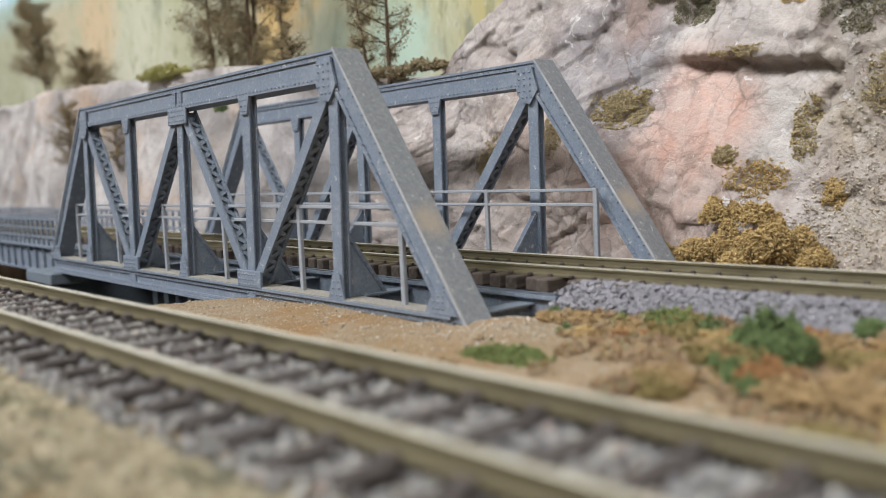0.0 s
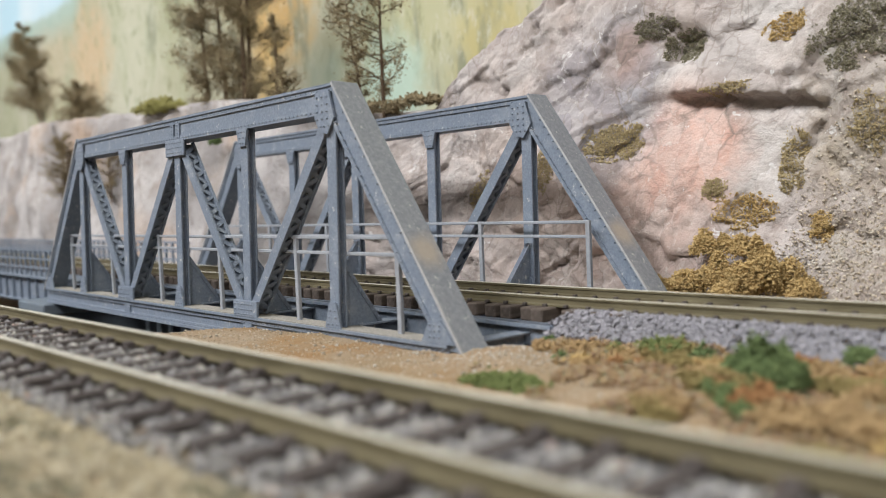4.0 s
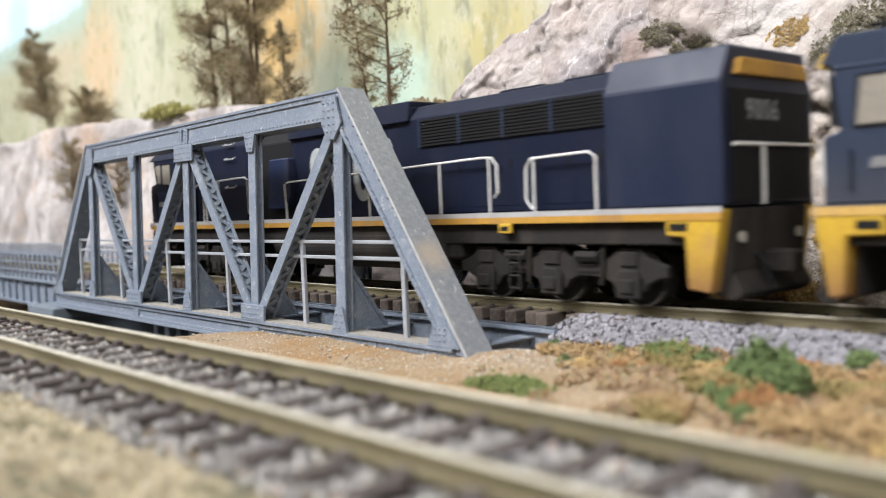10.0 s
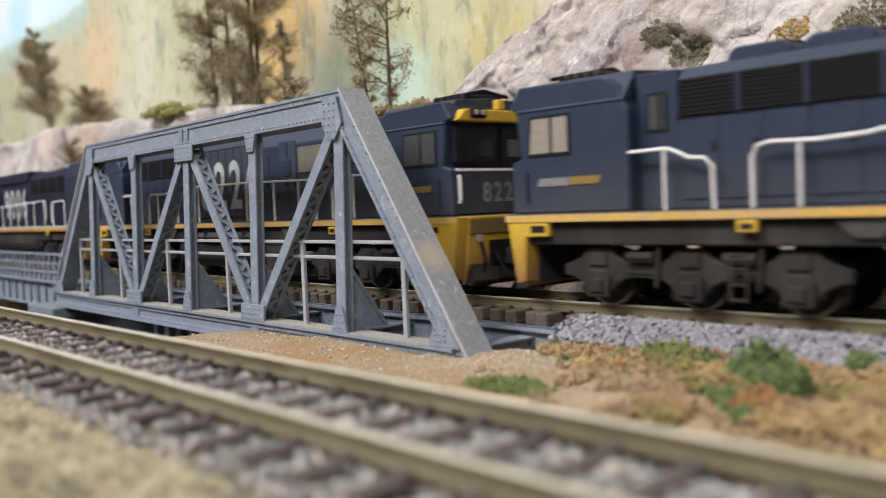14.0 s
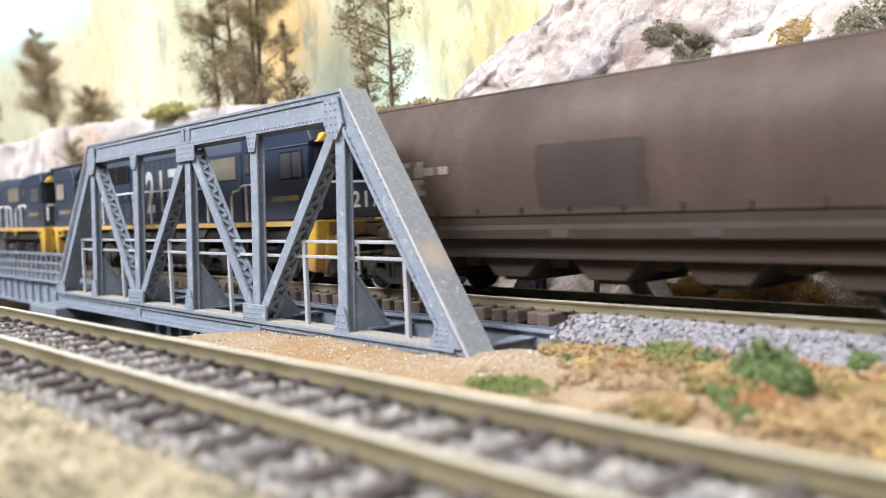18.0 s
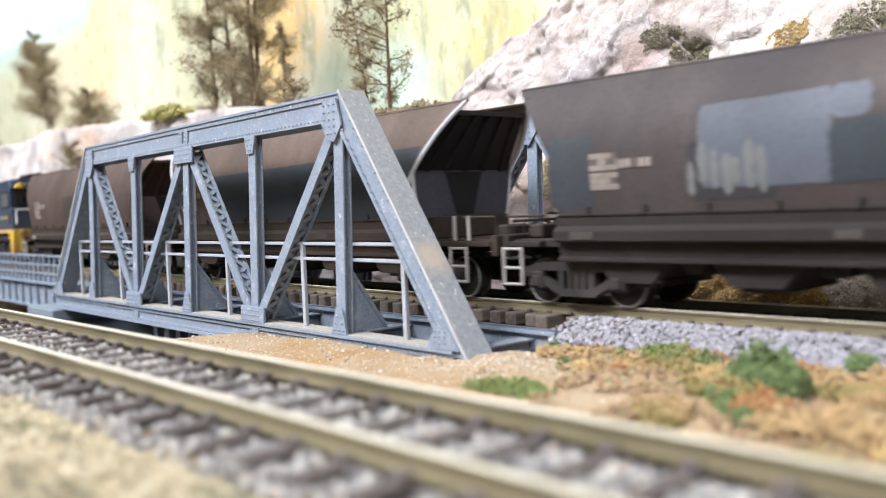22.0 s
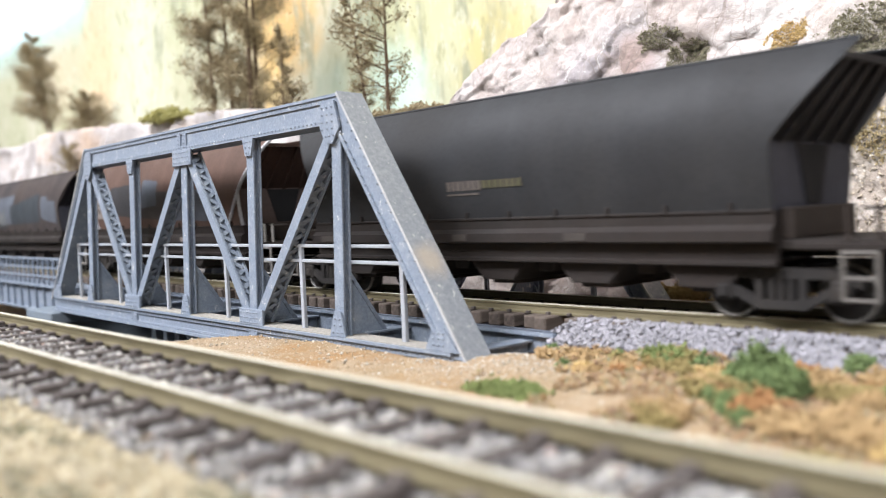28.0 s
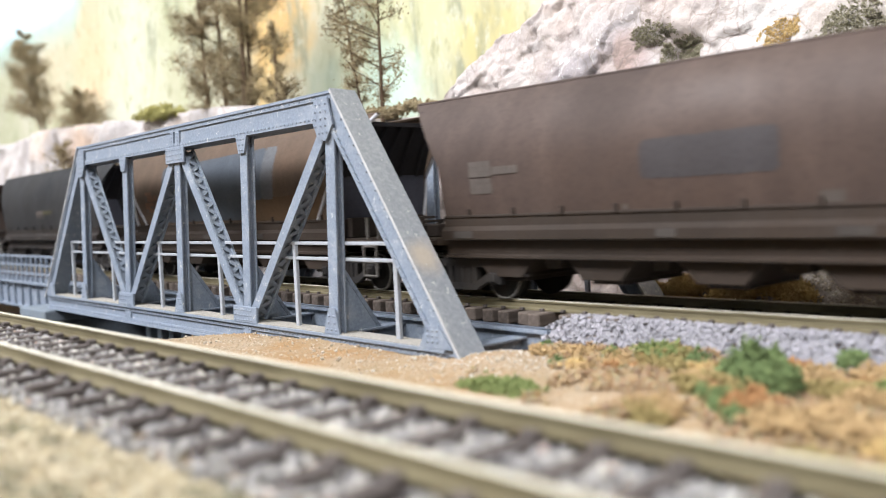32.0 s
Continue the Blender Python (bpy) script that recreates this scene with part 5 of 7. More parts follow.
def vehicle_pose(front, length, t):
    c = front + length / 2 - travelled(t)
    a, b = c - length * 0.33, c + length * 0.33
    ya, yb = track_y(a), track_y(b)
    turn = math.degrees(math.atan2(yb - ya, b - a))
    return pose(c * MM, (ya + yb) / 2 * MM, 0, 0, 0, turn)


def rusty_yellow():
    """Loco yellow with grime, and rust creeping up from the rail."""
    m = Mat("yellow_loco_paint", 0.6, 0, 0.3)
    fine, wide = m.noise(900, 5, 0.6), m.noise(110, 6, 0.65)
    c = m.mix(m.ramp(fine, (0.3, 0.0), (0.75, 1.0)), (0.43, 0.27, 0.025), (0.55, 0.355, 0.035))
    c = m.mix(m.ramp(wide, (0.5, 0.0), (0.75, 0.7)), c, (0.3, 0.17, 0.08))
    xyz = m.t.nodes.new("ShaderNodeSeparateXYZ")
    m.link(m.co, xyz.inputs[0])
    level = m.t.nodes.new("ShaderNodeMath")
    level.operation = "MULTIPLY_ADD"
    level.inputs[1].default_value = 0.012
    m.link(wide, level.inputs[0])
    m.link(xyz.outputs[2], level.inputs[2])
    c = m.mix(m.ramp(level.outputs[0], (0.0105, 0.9), (0.0205, 0.0)), c, (0.2, 0.095, 0.045))
    return m.colour(c).bump(fine, 0.00015, 0.25).m


MAT.update({
    "navy": painted("navy_blue_loco_paint", (0.0056, 0.009, 0.024), 0.5, 0.18, (0.03, 0.03, 0.036), 0.35),
    "faded_slate": painted("faded_grey_blue_loco_paint", (0.03, 0.04, 0.058), 0.5, 0.28, (0.05, 0.054, 0.062), 0.6),
    # darker slate blue: the shadow round the hood doors is put into the colour
    "slate_dark": painted("shadowed_blue_door_frame_paint", (0.012, 0.016, 0.026), 0.6, 0.2),
    "under_pale": painted("dusty_grey_underframe", (0.06, 0.056, 0.052), 0.75, 0.15, (0.1, 0.088, 0.075), 0.6),
    # lighter copy of the navy: the gloss on the rear block is painted in
    "rear_navy": painted("sheen_lightened_navy_paint", (0.0095, 0.0155, 0.038), 0.45, 0.3, (0.03, 0.032, 0.045), 0.3),
    "light_navy": painted("lighter_blue_panel", (0.014, 0.024, 0.064), 0.5, 0.25),
    "yellow": rusty_yellow(),
    "stripe": painted("grimy_yellow_stripe", (0.42, 0.23, 0.04), 0.6, 0.3, (0.2, 0.12, 0.07), 0.95),
    "worn_stripe": painted("chipped_yellow_stripe", (0.5, 0.32, 0.09), 0.6, 0.3, (0.36, 0.26, 0.18), 1.0),
    "grimy": painted("yellow_worn_to_brown", (0.2, 0.125, 0.04), 0.7, 0.2, (0.09, 0.055, 0.035), 0.9, 500),
    "emblem_grey": painted("worn_grey_emblem", (0.17, 0.17, 0.175), 0.6, 0.3, (0.06, 0.06, 0.065), 0.8, 500),
    "emblem_yellow": painted("worn_yellow_emblem", (0.2, 0.14, 0.035), 0.6, 0.3, (0.07, 0.055, 0.03), 0.8, 500),
    "emblem_gold": painted("yellow_emblem", (0.36, 0.27, 0.04), 0.55, 0.3, (0.2, 0.15, 0.04), 0.5),
    # darker copy of the white numerals: shade on the end faces painted in
    "number_shaded": painted("shaded_white_numerals", (0.27, 0.28, 0.29), 0.6, 0.3, (0.03, 0.03, 0.035), 0.8),
    "white_paint": painted("white_paint", (0.72, 0.72, 0.7), 0.5, 0.4, (0.45, 0.4, 0.35), 0.35),
    "silver_line": painted("silver_grey_line", (0.36, 0.36, 0.36), 0.5, 0.35, (0.2, 0.19, 0.18), 0.7),
    "number": painted("grey_white_numerals", (0.36, 0.38, 0.38), 0.6, 0.3, (0.12, 0.12, 0.13), 0.7),
    "black": painted("black_grille", (0.009, 0.009, 0.01), 0.7, 0.18, (0.024, 0.022, 0.02), 0.3),
    "under": painted("weathered_dark_underframe", (0.026, 0.024, 0.023), 0.82, 0.1, (0.085, 0.072, 0.06), 0.65),
    "wheel": painted("dark_steel_wheel", (0.024, 0.022, 0.02), 0.7, 0.15, (0.06, 0.048, 0.038), 0.5),
    "tread": painted("bright_wheel_rim", (0.17, 0.16, 0.145), 0.4, 0.5, (0.12, 0.1, 0.08), 0.5),
    # grey and cream panes: light and pale curtains in the glass put into colour
    "blind": painted("grey_window_pane", (0.05, 0.055, 0.06), 0.25, 0.5, (0.03, 0.03, 0.03), 0.9),
    "tan_panel": painted("tan_blanking_panel", (0.12, 0.11, 0.085), 0.7, 0.25, (0.06, 0.055, 0.045), 0.6),
    "cream_pane": painted("cream_window_pane", (0.24, 0.22, 0.185), 0.35, 0.45, (0.12, 0.11, 0.095), 0.6),
    "glass": painted("dark_cab_glass", (0.01, 0.011, 0.013), 0.12, 0.6, (0.03, 0.03, 0.03), 0.2),
    "lens": painted("headlight_lens", (0.42, 0.4, 0.35), 0.2, 0.6),
    "red": painted("red_fitting", (0.4, 0.05, 0.03), 0.5, 0.4),
})


def dusty_slate():
    """Slate blue loco paint with pale road dust thrown up over the lower panels."""
    m = Mat("weathered_slate_blue_loco_paint", 0.48, 0, 0.3)
    fine, wide = m.noise(900, 5, 0.6), m.noise(70, 5, 0.6, m.mapped((1, 1, 0.35)))
    c = m.mix(m.ramp(fine, (0.3, 0.0), (0.75, 1.0)), (0.0145, 0.0235, 0.046), (0.0195, 0.0315, 0.061))
    c = m.mix(m.ramp(wide, (0.5, 0.0), (0.78, 0.5)), c, (0.046, 0.049, 0.058))
    xyz = m.t.nodes.new("ShaderNodeSeparateXYZ")
    m.link(m.co, xyz.inputs[0])
    level = m.t.nodes.new("ShaderNodeMath")
    level.operation = "MULTIPLY_ADD"
    level.inputs[1].default_value = 0.014
    m.link(m.noise(45, 5, 0.65), level.inputs[0])
    m.link(xyz.outputs[2], level.inputs[2])
    c = m.mix(m.ramp(level.outputs[0], (0.026, 0.55), (0.037, 0.0)), c, (0.062, 0.062, 0.066))
    return m.colour(c).bump(fine, 0.00015, 0.25).m


MAT["slate"] = dusty_slate()


class Body:
    """Builds the parts of a vehicle. u runs along its side from its front end, z is the height over the rail, y is across."""

    def __init__(self, name, length, label, category, group):
        self.ob = thing(name, label, category, group)
        self.l = length

    def x(self, u):
        return u - self.l / 2

    def box(self, name, u0, u1, y0, y1, z0, z1, mat, bevel=0.2, label="", parent=None):
        return part(name, box(self.x(u0), self.x(u1), y0, y1, z0, z1, bevel=bevel), mat, parent or self.ob, label)

    def side(self, name, points, y0, y1, mat, bevel=0.2, label="", parent=None):
        return part(name, prism([(self.x(u), z) for u, z in points], y0, y1, "y", None, bevel), mat, parent or self.ob, label)

    def cross(self, name, u0, u1, points, mat, bevel=0.2, label="", parent=None):
        return part(name, prism(points, self.x(u0), self.x(u1), "x", None, bevel), mat, parent or self.ob, label)

    def rod(self, name, points, r, mat, label="", parent=None):
        return part(name, rod([(self.x(u), y, z) for u, y, z in points], r), mat, parent or self.ob, label)

    def text(self, name, words, u, y, z, height, width, mat, label, facing="side"):
        """Raised numerals; width and height in millimetres of the whole word."""
        data = bpy.data.curves.new(name, "FONT")
        data.space_character = 1.25
        data.body, data.size, data.extrude, data.offset = words, 1.0, 0.0, 0.022
        tmp = bpy.data.objects.new(name, data)
        mesh = bpy.data.meshes.new_from_object(tmp)
        bpy.data.objects.remove(tmp)
        co = np.empty(len(mesh.vertices) * 3)
        mesh.vertices.foreach_get("co", co)
        co = co.reshape(-1, 3)
        lo, hi = co.min(0), co.max(0)
        a = (co[:, 0] - lo[0]) / (hi[0] - lo[0]) * width
        b = (co[:, 1] - lo[1]) / (hi[1] - lo[1]) * height
        if facing == "side":
            out = np.stack([self.x(u) + a, np.full(len(a), y), z + b], 1)
        else:
            out = np.stack([np.full(len(a), self.x(u)), y + a, z + b], 1)
        mesh.vertices.foreach_set("co", (out * MM).ravel())
        mesh.materials.append(MAT[mat])
        mesh.name = name
        mesh.update()
        ob = new(name, mesh)
        ob.parent = self.ob
        return tagged(ob, label)


def wheelset(b, u, r, bogie, gauge=8.2):
    """A pair of wheels on an axle, under a bogie."""
    for s in (-1, 1):
        bm = disc(b.x(u), r, s * gauge - 1.3, s * gauge + 1.3, r * 0.98, None, 24)
        disc(b.x(u), r, s * gauge + (1.3 if s > 0 else -1.7), s * gauge + (1.7 if s > 0 else -1.3), r * 0.42, bm, 12)
        disc(b.x(u), r, -s * 0 + s * gauge - s * 1.3 - 0.35, s * gauge - s * 1.3 + 0.35, r * 1.12, bm, 24)
        part("wheel", bm, "wheel", bogie)


def loco_bogie(b, uc, step=19.5, ladder=-1):
    """Three-axle bogie with cast side frames, axle boxes, springs and brake gear."""
    L = step + 9
    frame = b.box("bogie", uc - step - 6, uc + step + 6, -6.0, 6.0, 7.0, 10.4, "under", 0.3, "dark weathered cast bogie")
    top, low = [(uc - L, 8.6)], [(uc - L, 6.4)]
    for k in (-1, 0, 1):
        u = uc + k * step
        top += [(u - 6.6, 9.4), (u - 4.6, 10.2), (u - 2.9, 12.2), (u + 2.9, 12.2), (u + 4.6, 10.2), (u + 6.6, 9.4)]
        low += [(u - 7.0, 6.2), (u - 4.4, 5.0), (u - 3.4, 3.4), (u + 3.4, 3.4), (u + 4.4, 5.0), (u + 7.0, 6.2)]
    top, low = top + [(uc + L, 8.6)], low + [(uc + L, 6.4)]
    for s in (-1, 1):
        y = sorted((s * 12.2, s * 13.8))
        b.side("side_frame", top + low[::-1], y[0], y[1], "under", 0.2, "", frame)
        for k in (-1, 0, 1):
            u = uc + k * step
            y = sorted((s * 13.7, s * 14.9))
            b.side("axle_box", [(u - 2.9, 2.0), (u + 2.9, 2.0), (u + 3.1, 6.4), (u + 2.0, 7.8), (u - 2.0, 7.8), (u - 3.1, 6.4)], y[0], y[1], "under", 0.3, "", frame)
            y = sorted((s * 14.8, s * 15.5))
            b.box("bearing_cap", u - 1.7, u + 1.7, y[0], y[1], 3.0, 6.0, "under", 0.35, "", frame)
            y = sorted((s * 13.7, s * 14.3))
            b.box("spring_plate", u - 2.2, u + 2.2, y[0], y[1], 8.4, 11.4, "under", 0.3, "", frame)
            for e in (-1, 1):
                b.rod("brake_hanger", [(u + e * 5.4, s * 11.0, 9.0), (u + e * 6.2, s * 10.6, 3.0)], 0.55, "wheel", "", frame)
        for k in (-0.5, 0.5):
            u = uc + k * step
            b.rod("brake_cylinder", [(u - 3.0, s * 14.2, 10.4), (u + 3.0, s * 14.2, 10.4)], 1.2, "under", "", frame)
            b.rod("damper", [(u + 3.4, s * 14.3, 4.6), (u + 4.2, s * 14.3, 12.6)], 0.5, "wheel", "", frame)
            y = sorted((s * 13.8, s * 14.1))
            for z in (7.3, 8.6):
                b.box("bolt_row", u - 3.4, u + 2.4, y[0], y[1], z - 0.18, z + 0.18, "under", 0.0, "", frame)
        u = uc + ladder * 0.5 * step
        st = b.rod("bogie_step", [(u - 1.6, s * 15.2, 2.6), (u - 1.6, s * 15.2, 11.6)], 0.3, "under", "", frame)
        b.rod("bogie_step", [(u + 1.6, s * 15.2, 2.6), (u + 1.6, s * 15.2, 11.6)], 0.3, "under", "", frame)
        for z in (3.0, 5.8, 8.6, 11.2):
            b.rod("bogie_step", [(u - 1.6, s * 15.2, z), (u + 1.6, s * 15.2, z)], 0.3, "under", "", frame)
    for k in (-1, 0, 1):
        u = uc + k * step
        wheelset(b, u, 5.8, frame)
        for s in (-1, 1):
            rim = [(b.x(u) + 5.65 * math.cos(a), s * 9.75, 5.8 + 5.65 * math.sin(a)) for a in (2 * math.pi * i / 20 for i in range(21))]
            part("wheel_rim", rod(rim, 0.25, None, 4), "tread", frame, "worn wheel rim")
    return frame


def handrail(b, line, posts, y=-16.2, r=0.36, foot=19.6, label="white handrail"):
    """A bent tube with uprights; line: (u, z). Both sides of the vehicle have it."""
    for s in (1, -1):
        top = b.rod("handrail", [(u, y * s, z) for u, z in line], r, "white_paint", label)
        for u, z in posts:
            b.rod("stanchion", [(u, y * s, foot), (u, y * s, z)], r * 0.9, "white_paint", "", top)


def window(b, u0, u1, z0, z1, y, skew=0.0, mat="blind", parent=None):
    """Glazed side window with a dark rubber frame, a bar and coloured panes, on the near and the far side."""
    for s in (1, -1):
        a, c = sorted((y * s, (y + 0.35) * s))
        fr = b.side("window", [(u0 - 0.6, z0 - 0.6), (u1 + 0.6, z0 - 0.6), (u1 + 0.6, z1 + 0.6), (u0 - 0.6 + skew, z1 + 0.6)], a, c, "black", 0.0, "cab side window with pale panes", parent)
        a, c = sorted(((y - 0.12) * s, (y + 0.2) * s))
        mid = (u0 + u1) / 2 + 0.8
        b.side("pane", [(u0, z0), (mid - 0.4, z0), (mid - 0.4, z1), (u0 + skew, z1)], a, c, mat, 0.0, "", fr)
        b.side("pane", [(mid + 0.4, z0), (u1, z0), (u1, z1), (mid + 0.4, z1)], a, c, mat, 0.0, "", fr)


def logo_bar(b, u0, u1, z, y, grey="emblem_grey", gold="emblem_yellow"):
    b.side("logo_bar", [(u0, z - 0.9), (u0 + (u1 - u0) * 0.5, z - 0.9), (u0 + (u1 - u0) * 0.5, z + 0.8), (u0 + 0.6, z + 0.8)], y - 0.08, y + 0.02, grey, 0, "worn grey emblem bar")
    b.side("logo_bar", [(u0 + (u1 - u0) * 0.52, z - 0.8), (u1 - 0.4, z - 0.7), (u1, z + 0.9), (u0 + (u1 - u0) * 0.52, z + 0.8)], y - 0.08, y + 0.02, gold, 0, "worn yellow emblem bar")


def frame_and_ends(b, paint, tank, silver=False):
    """Underframe, yellow edge stripe, pilots with steps, couplers and tank, common to all the engines."""
    L = b.l
    b.box("underframe", 4, L - 4, -15.5, 15.5, 12.8, 17.6, "under", 0.3)
    b.box("deck", 1.2, L - 1.2, -16.9, 16.9, 17.6, 19.6, paint, 0.2)
    for s in (-1, 1):
        y = (-17.1, -16.8) if s < 0 else (16.8, 17.1)
        b.box("edge_stripe", 0.6, L - 0.6, y[0], y[1], 17.5 if silver else 17.8, 18.9 if silver else 19.3, "stripe" if silver else "worn_stripe", 0.0, "yellow edge stripe, chipped and dirty")
        if silver:
            b.box("edge_line", 0.6, L - 0.6, y[0], y[1], 18.9, 20.0, "silver_line", 0.0, "pale grey line over the stripe")
        for u in (L * 0.24, L * 0.78):
            br = b.box("lifting_lug", u - 2.0, u + 2.0, y[0] - 0.3, y[1] + 0.3, 15.3, 17.5, "yellow", 0.2)
            b.box("lug_hole", u - 1.2, u + 1.2, y[0] - 0.36, y[1] + 0.36, 15.9, 16.9, "black", 0.0, "", br)
    for e in (0, 1):
        f = (lambda u: u) if e == 0 else (lambda u: L - u)
        slim = 2.2 if e == 0 and not silver else 0.0  # the leading end has the narrower steps
        # leading engine: the shade on the pilot is put into a dark colour
        pilot = b.side("pilot", [(f(0.4), 19.4), (f(11.5), 19.4), (f(11.5), 15.6), (f(8.6 - slim), 15.2), (f(7.6 - slim), 4.6), (f(3.0), 3.4), (f(1.2), 8.0)], -13.6, 13.6, "under" if silver else "yellow", 0.3, "end pilot coloured dark for the shade on it" if silver else "yellow end pilot, rust-stained low down")
        for s in (-1, 1):
            y = (-16.9, -13.6) if s < 0 else (13.6, 16.9)
            if silver and e == 0:
                post = b.box("step_post", *sorted((f(3.2), f(4.4))), y[0] + 0.3, y[1] - 0.3, 5.2, 18.0, "stripe", 0.2, "grimy yellow step ladder")
                b.box("step_post", *sorted((f(8.6), f(9.8))), y[0] + 0.3, y[1] - 0.3, 5.2, 18.0, "stripe", 0.2, "", post)
                for z in (15.0, 12.0, 9.4, 5.6):
                    b.box("tread", *sorted((f(4.4), f(8.6))), y[0] + 0.4, y[1] - 0.4, z - 0.4, z + 0.4, "stripe", 0.1, "", post)
                yb = (-14.6, -14.0) if s < 0 else (14.0, 14.6)
                b.box("step_back", *sorted((f(4.4), f(8.6))), yb[0], yb[1], 5.6, 9.4, "stripe", 0.0, "", post)
            else:
                step = b.side("step_box", [(f(0.6), 19.4), (f(12.5), 19.4), (f(12.5), 14.6), (f(8.4 - slim), 14.4), (f(8.0 - slim), 4.8), (f(3.2), 4.2), (f(2.4), 9.0)], y[0], y[1], "yellow", 0.3, "yellow steps with dark treads")
                yy = (-17.05, -16.6) if s < 0 else (16.6, 17.05)
                u0, u1 = sorted((f(7.8), f(11.6)))
                b.box("step_slot", u0, u1, yy[0], yy[1], 15.6, 17.0, "black", 0, "", step)
            u0, u1 = sorted((f(0.2), f(2.6)))
            part("marker_light", disc(0, 0, -0.6, 0.6, 1.05), "lens", b.ob, "round white marker light").matrix_basis = Matrix.Translation((b.x(f(0.8)) * MM, s * 10.5 * MM, 14.2 * MM)) @ pose(0, 0, 0, 0, 0, 90)
        if not silver:
            # added dark plate that hides the yellow back of the pilot
            b.box("pilot_back", *sorted((f(8.7 - slim), f(9.2 - slim))), -13.4, 13.4, 4.6, 15.4, "under", 0.1, "dark grimy back of the pilot")
            b.box("end_beam", *sorted((f(0.1), f(1.4))), -13.4, 13.4, 15.0, 18.8, "grimy", 0.2, "end beam, yellow worn to brown")
            # solid black block: the shade inside the pocket is put into its colour
            b.side("coupler_pocket", [(f(0.0), 13.4), (f(3.4), 13.4), (f(3.4), 4.4), (f(1.6), 4.4), (f(0.4), 8.0)], -6.8, 6.8, "black", 0.1, "dark coupler pocket")
            for y in (-9.6, 9.6):
                b.rod("hose", [(f(0.6), y, 13.0), (f(-0.8), y, 9.0), (f(0.6), y, 5.6)], 0.45, "black", "black jumper hose")
        u0, u1 = sorted((f(-4.8), f(3.0)))
        b.box("coupler", u0, u1, -2.2, 2.2, 7.0, 11.4, "under", 0.5, "dark steel knuckle coupler")
        b.rod("brake_hose", [(f(0.6), -5.5, 11.0), (f(-1.6), -5.5, 8.6), (f(-2.6), -5.2, 5.0)], 0.5, "black", "black rubber brake hose")
        b.side("plough", [(f(1.2), 8.0), (f(3.4), 3.2), (f(1.0), 2.6), (f(-0.8), 4.0)], -13.0, 13.0, "under", 0.2, "rusty dark plough blade")
    u0, u1, z0, z1 = tank
    w = 14.6
    b.cross("fuel_tank", u0, u1, [(-w, z1), (w, z1), (w, z0 + 3.5), (w - 2.5, z0), (-w + 2.5, z0), (-w, z0 + 3.5)], "under", 0.5, "dark grey fuel tank")


def door_lines(b, u0, u1, y, n, paint, top=40.5):
    """Hood doors standing a little proud, with latches."""
    w = (u1 - u0) / n
    for k in range(n):
        a = u0 + k * w + 0.35
        for s in (-1, 1):
            yy = sorted((y * s, (y + 0.25) * s))
            d = b.box("hood_door", a, a + w - 0.7, yy[0], yy[1], 21.5, top, paint, 0.08)
            yy = sorted(((y - 0.2) * s, (y + 0.1) * s))
            b.box("latch", a + w - 2.2, a + w - 1.4, yy[0], yy[1], 30.0, 32.0, "black", 0.0, "", d)


def louvres(b, u0, u1, z0, z1, y, n):
    """A dark radiator grille with fine slats and uprights."""
    for s in (-1, 1):
        yy = sorted((y * s, (y + 0.3) * s))
        g = b.box("grille", u0, u1, yy[0], yy[1], z0, z1, "black", 0.05, "black slatted radiator grille")
        yy = sorted(((y - 0.25) * s, y * s))
        for k in range(n):
            z = z0 + (z1 - z0) * (k + 0.5) / n
            b.box("slat", u0 + 0.3, u1 - 0.3, yy[0], yy[1], z - 0.22, z + 0.22, "black", 0.0, "", g)
        m = max(2, int((u1 - u0) / 12))
        for k in range(m + 1):
            u = u0 + (u1 - u0) * k / m
            yy2 = sorted(((y - 0.4) * s, y * s))
            b.box("grille_upright", u - 0.35, u + 0.35, yy2[0], yy2[1], z0, z1, "slate", 0.0, "", g)


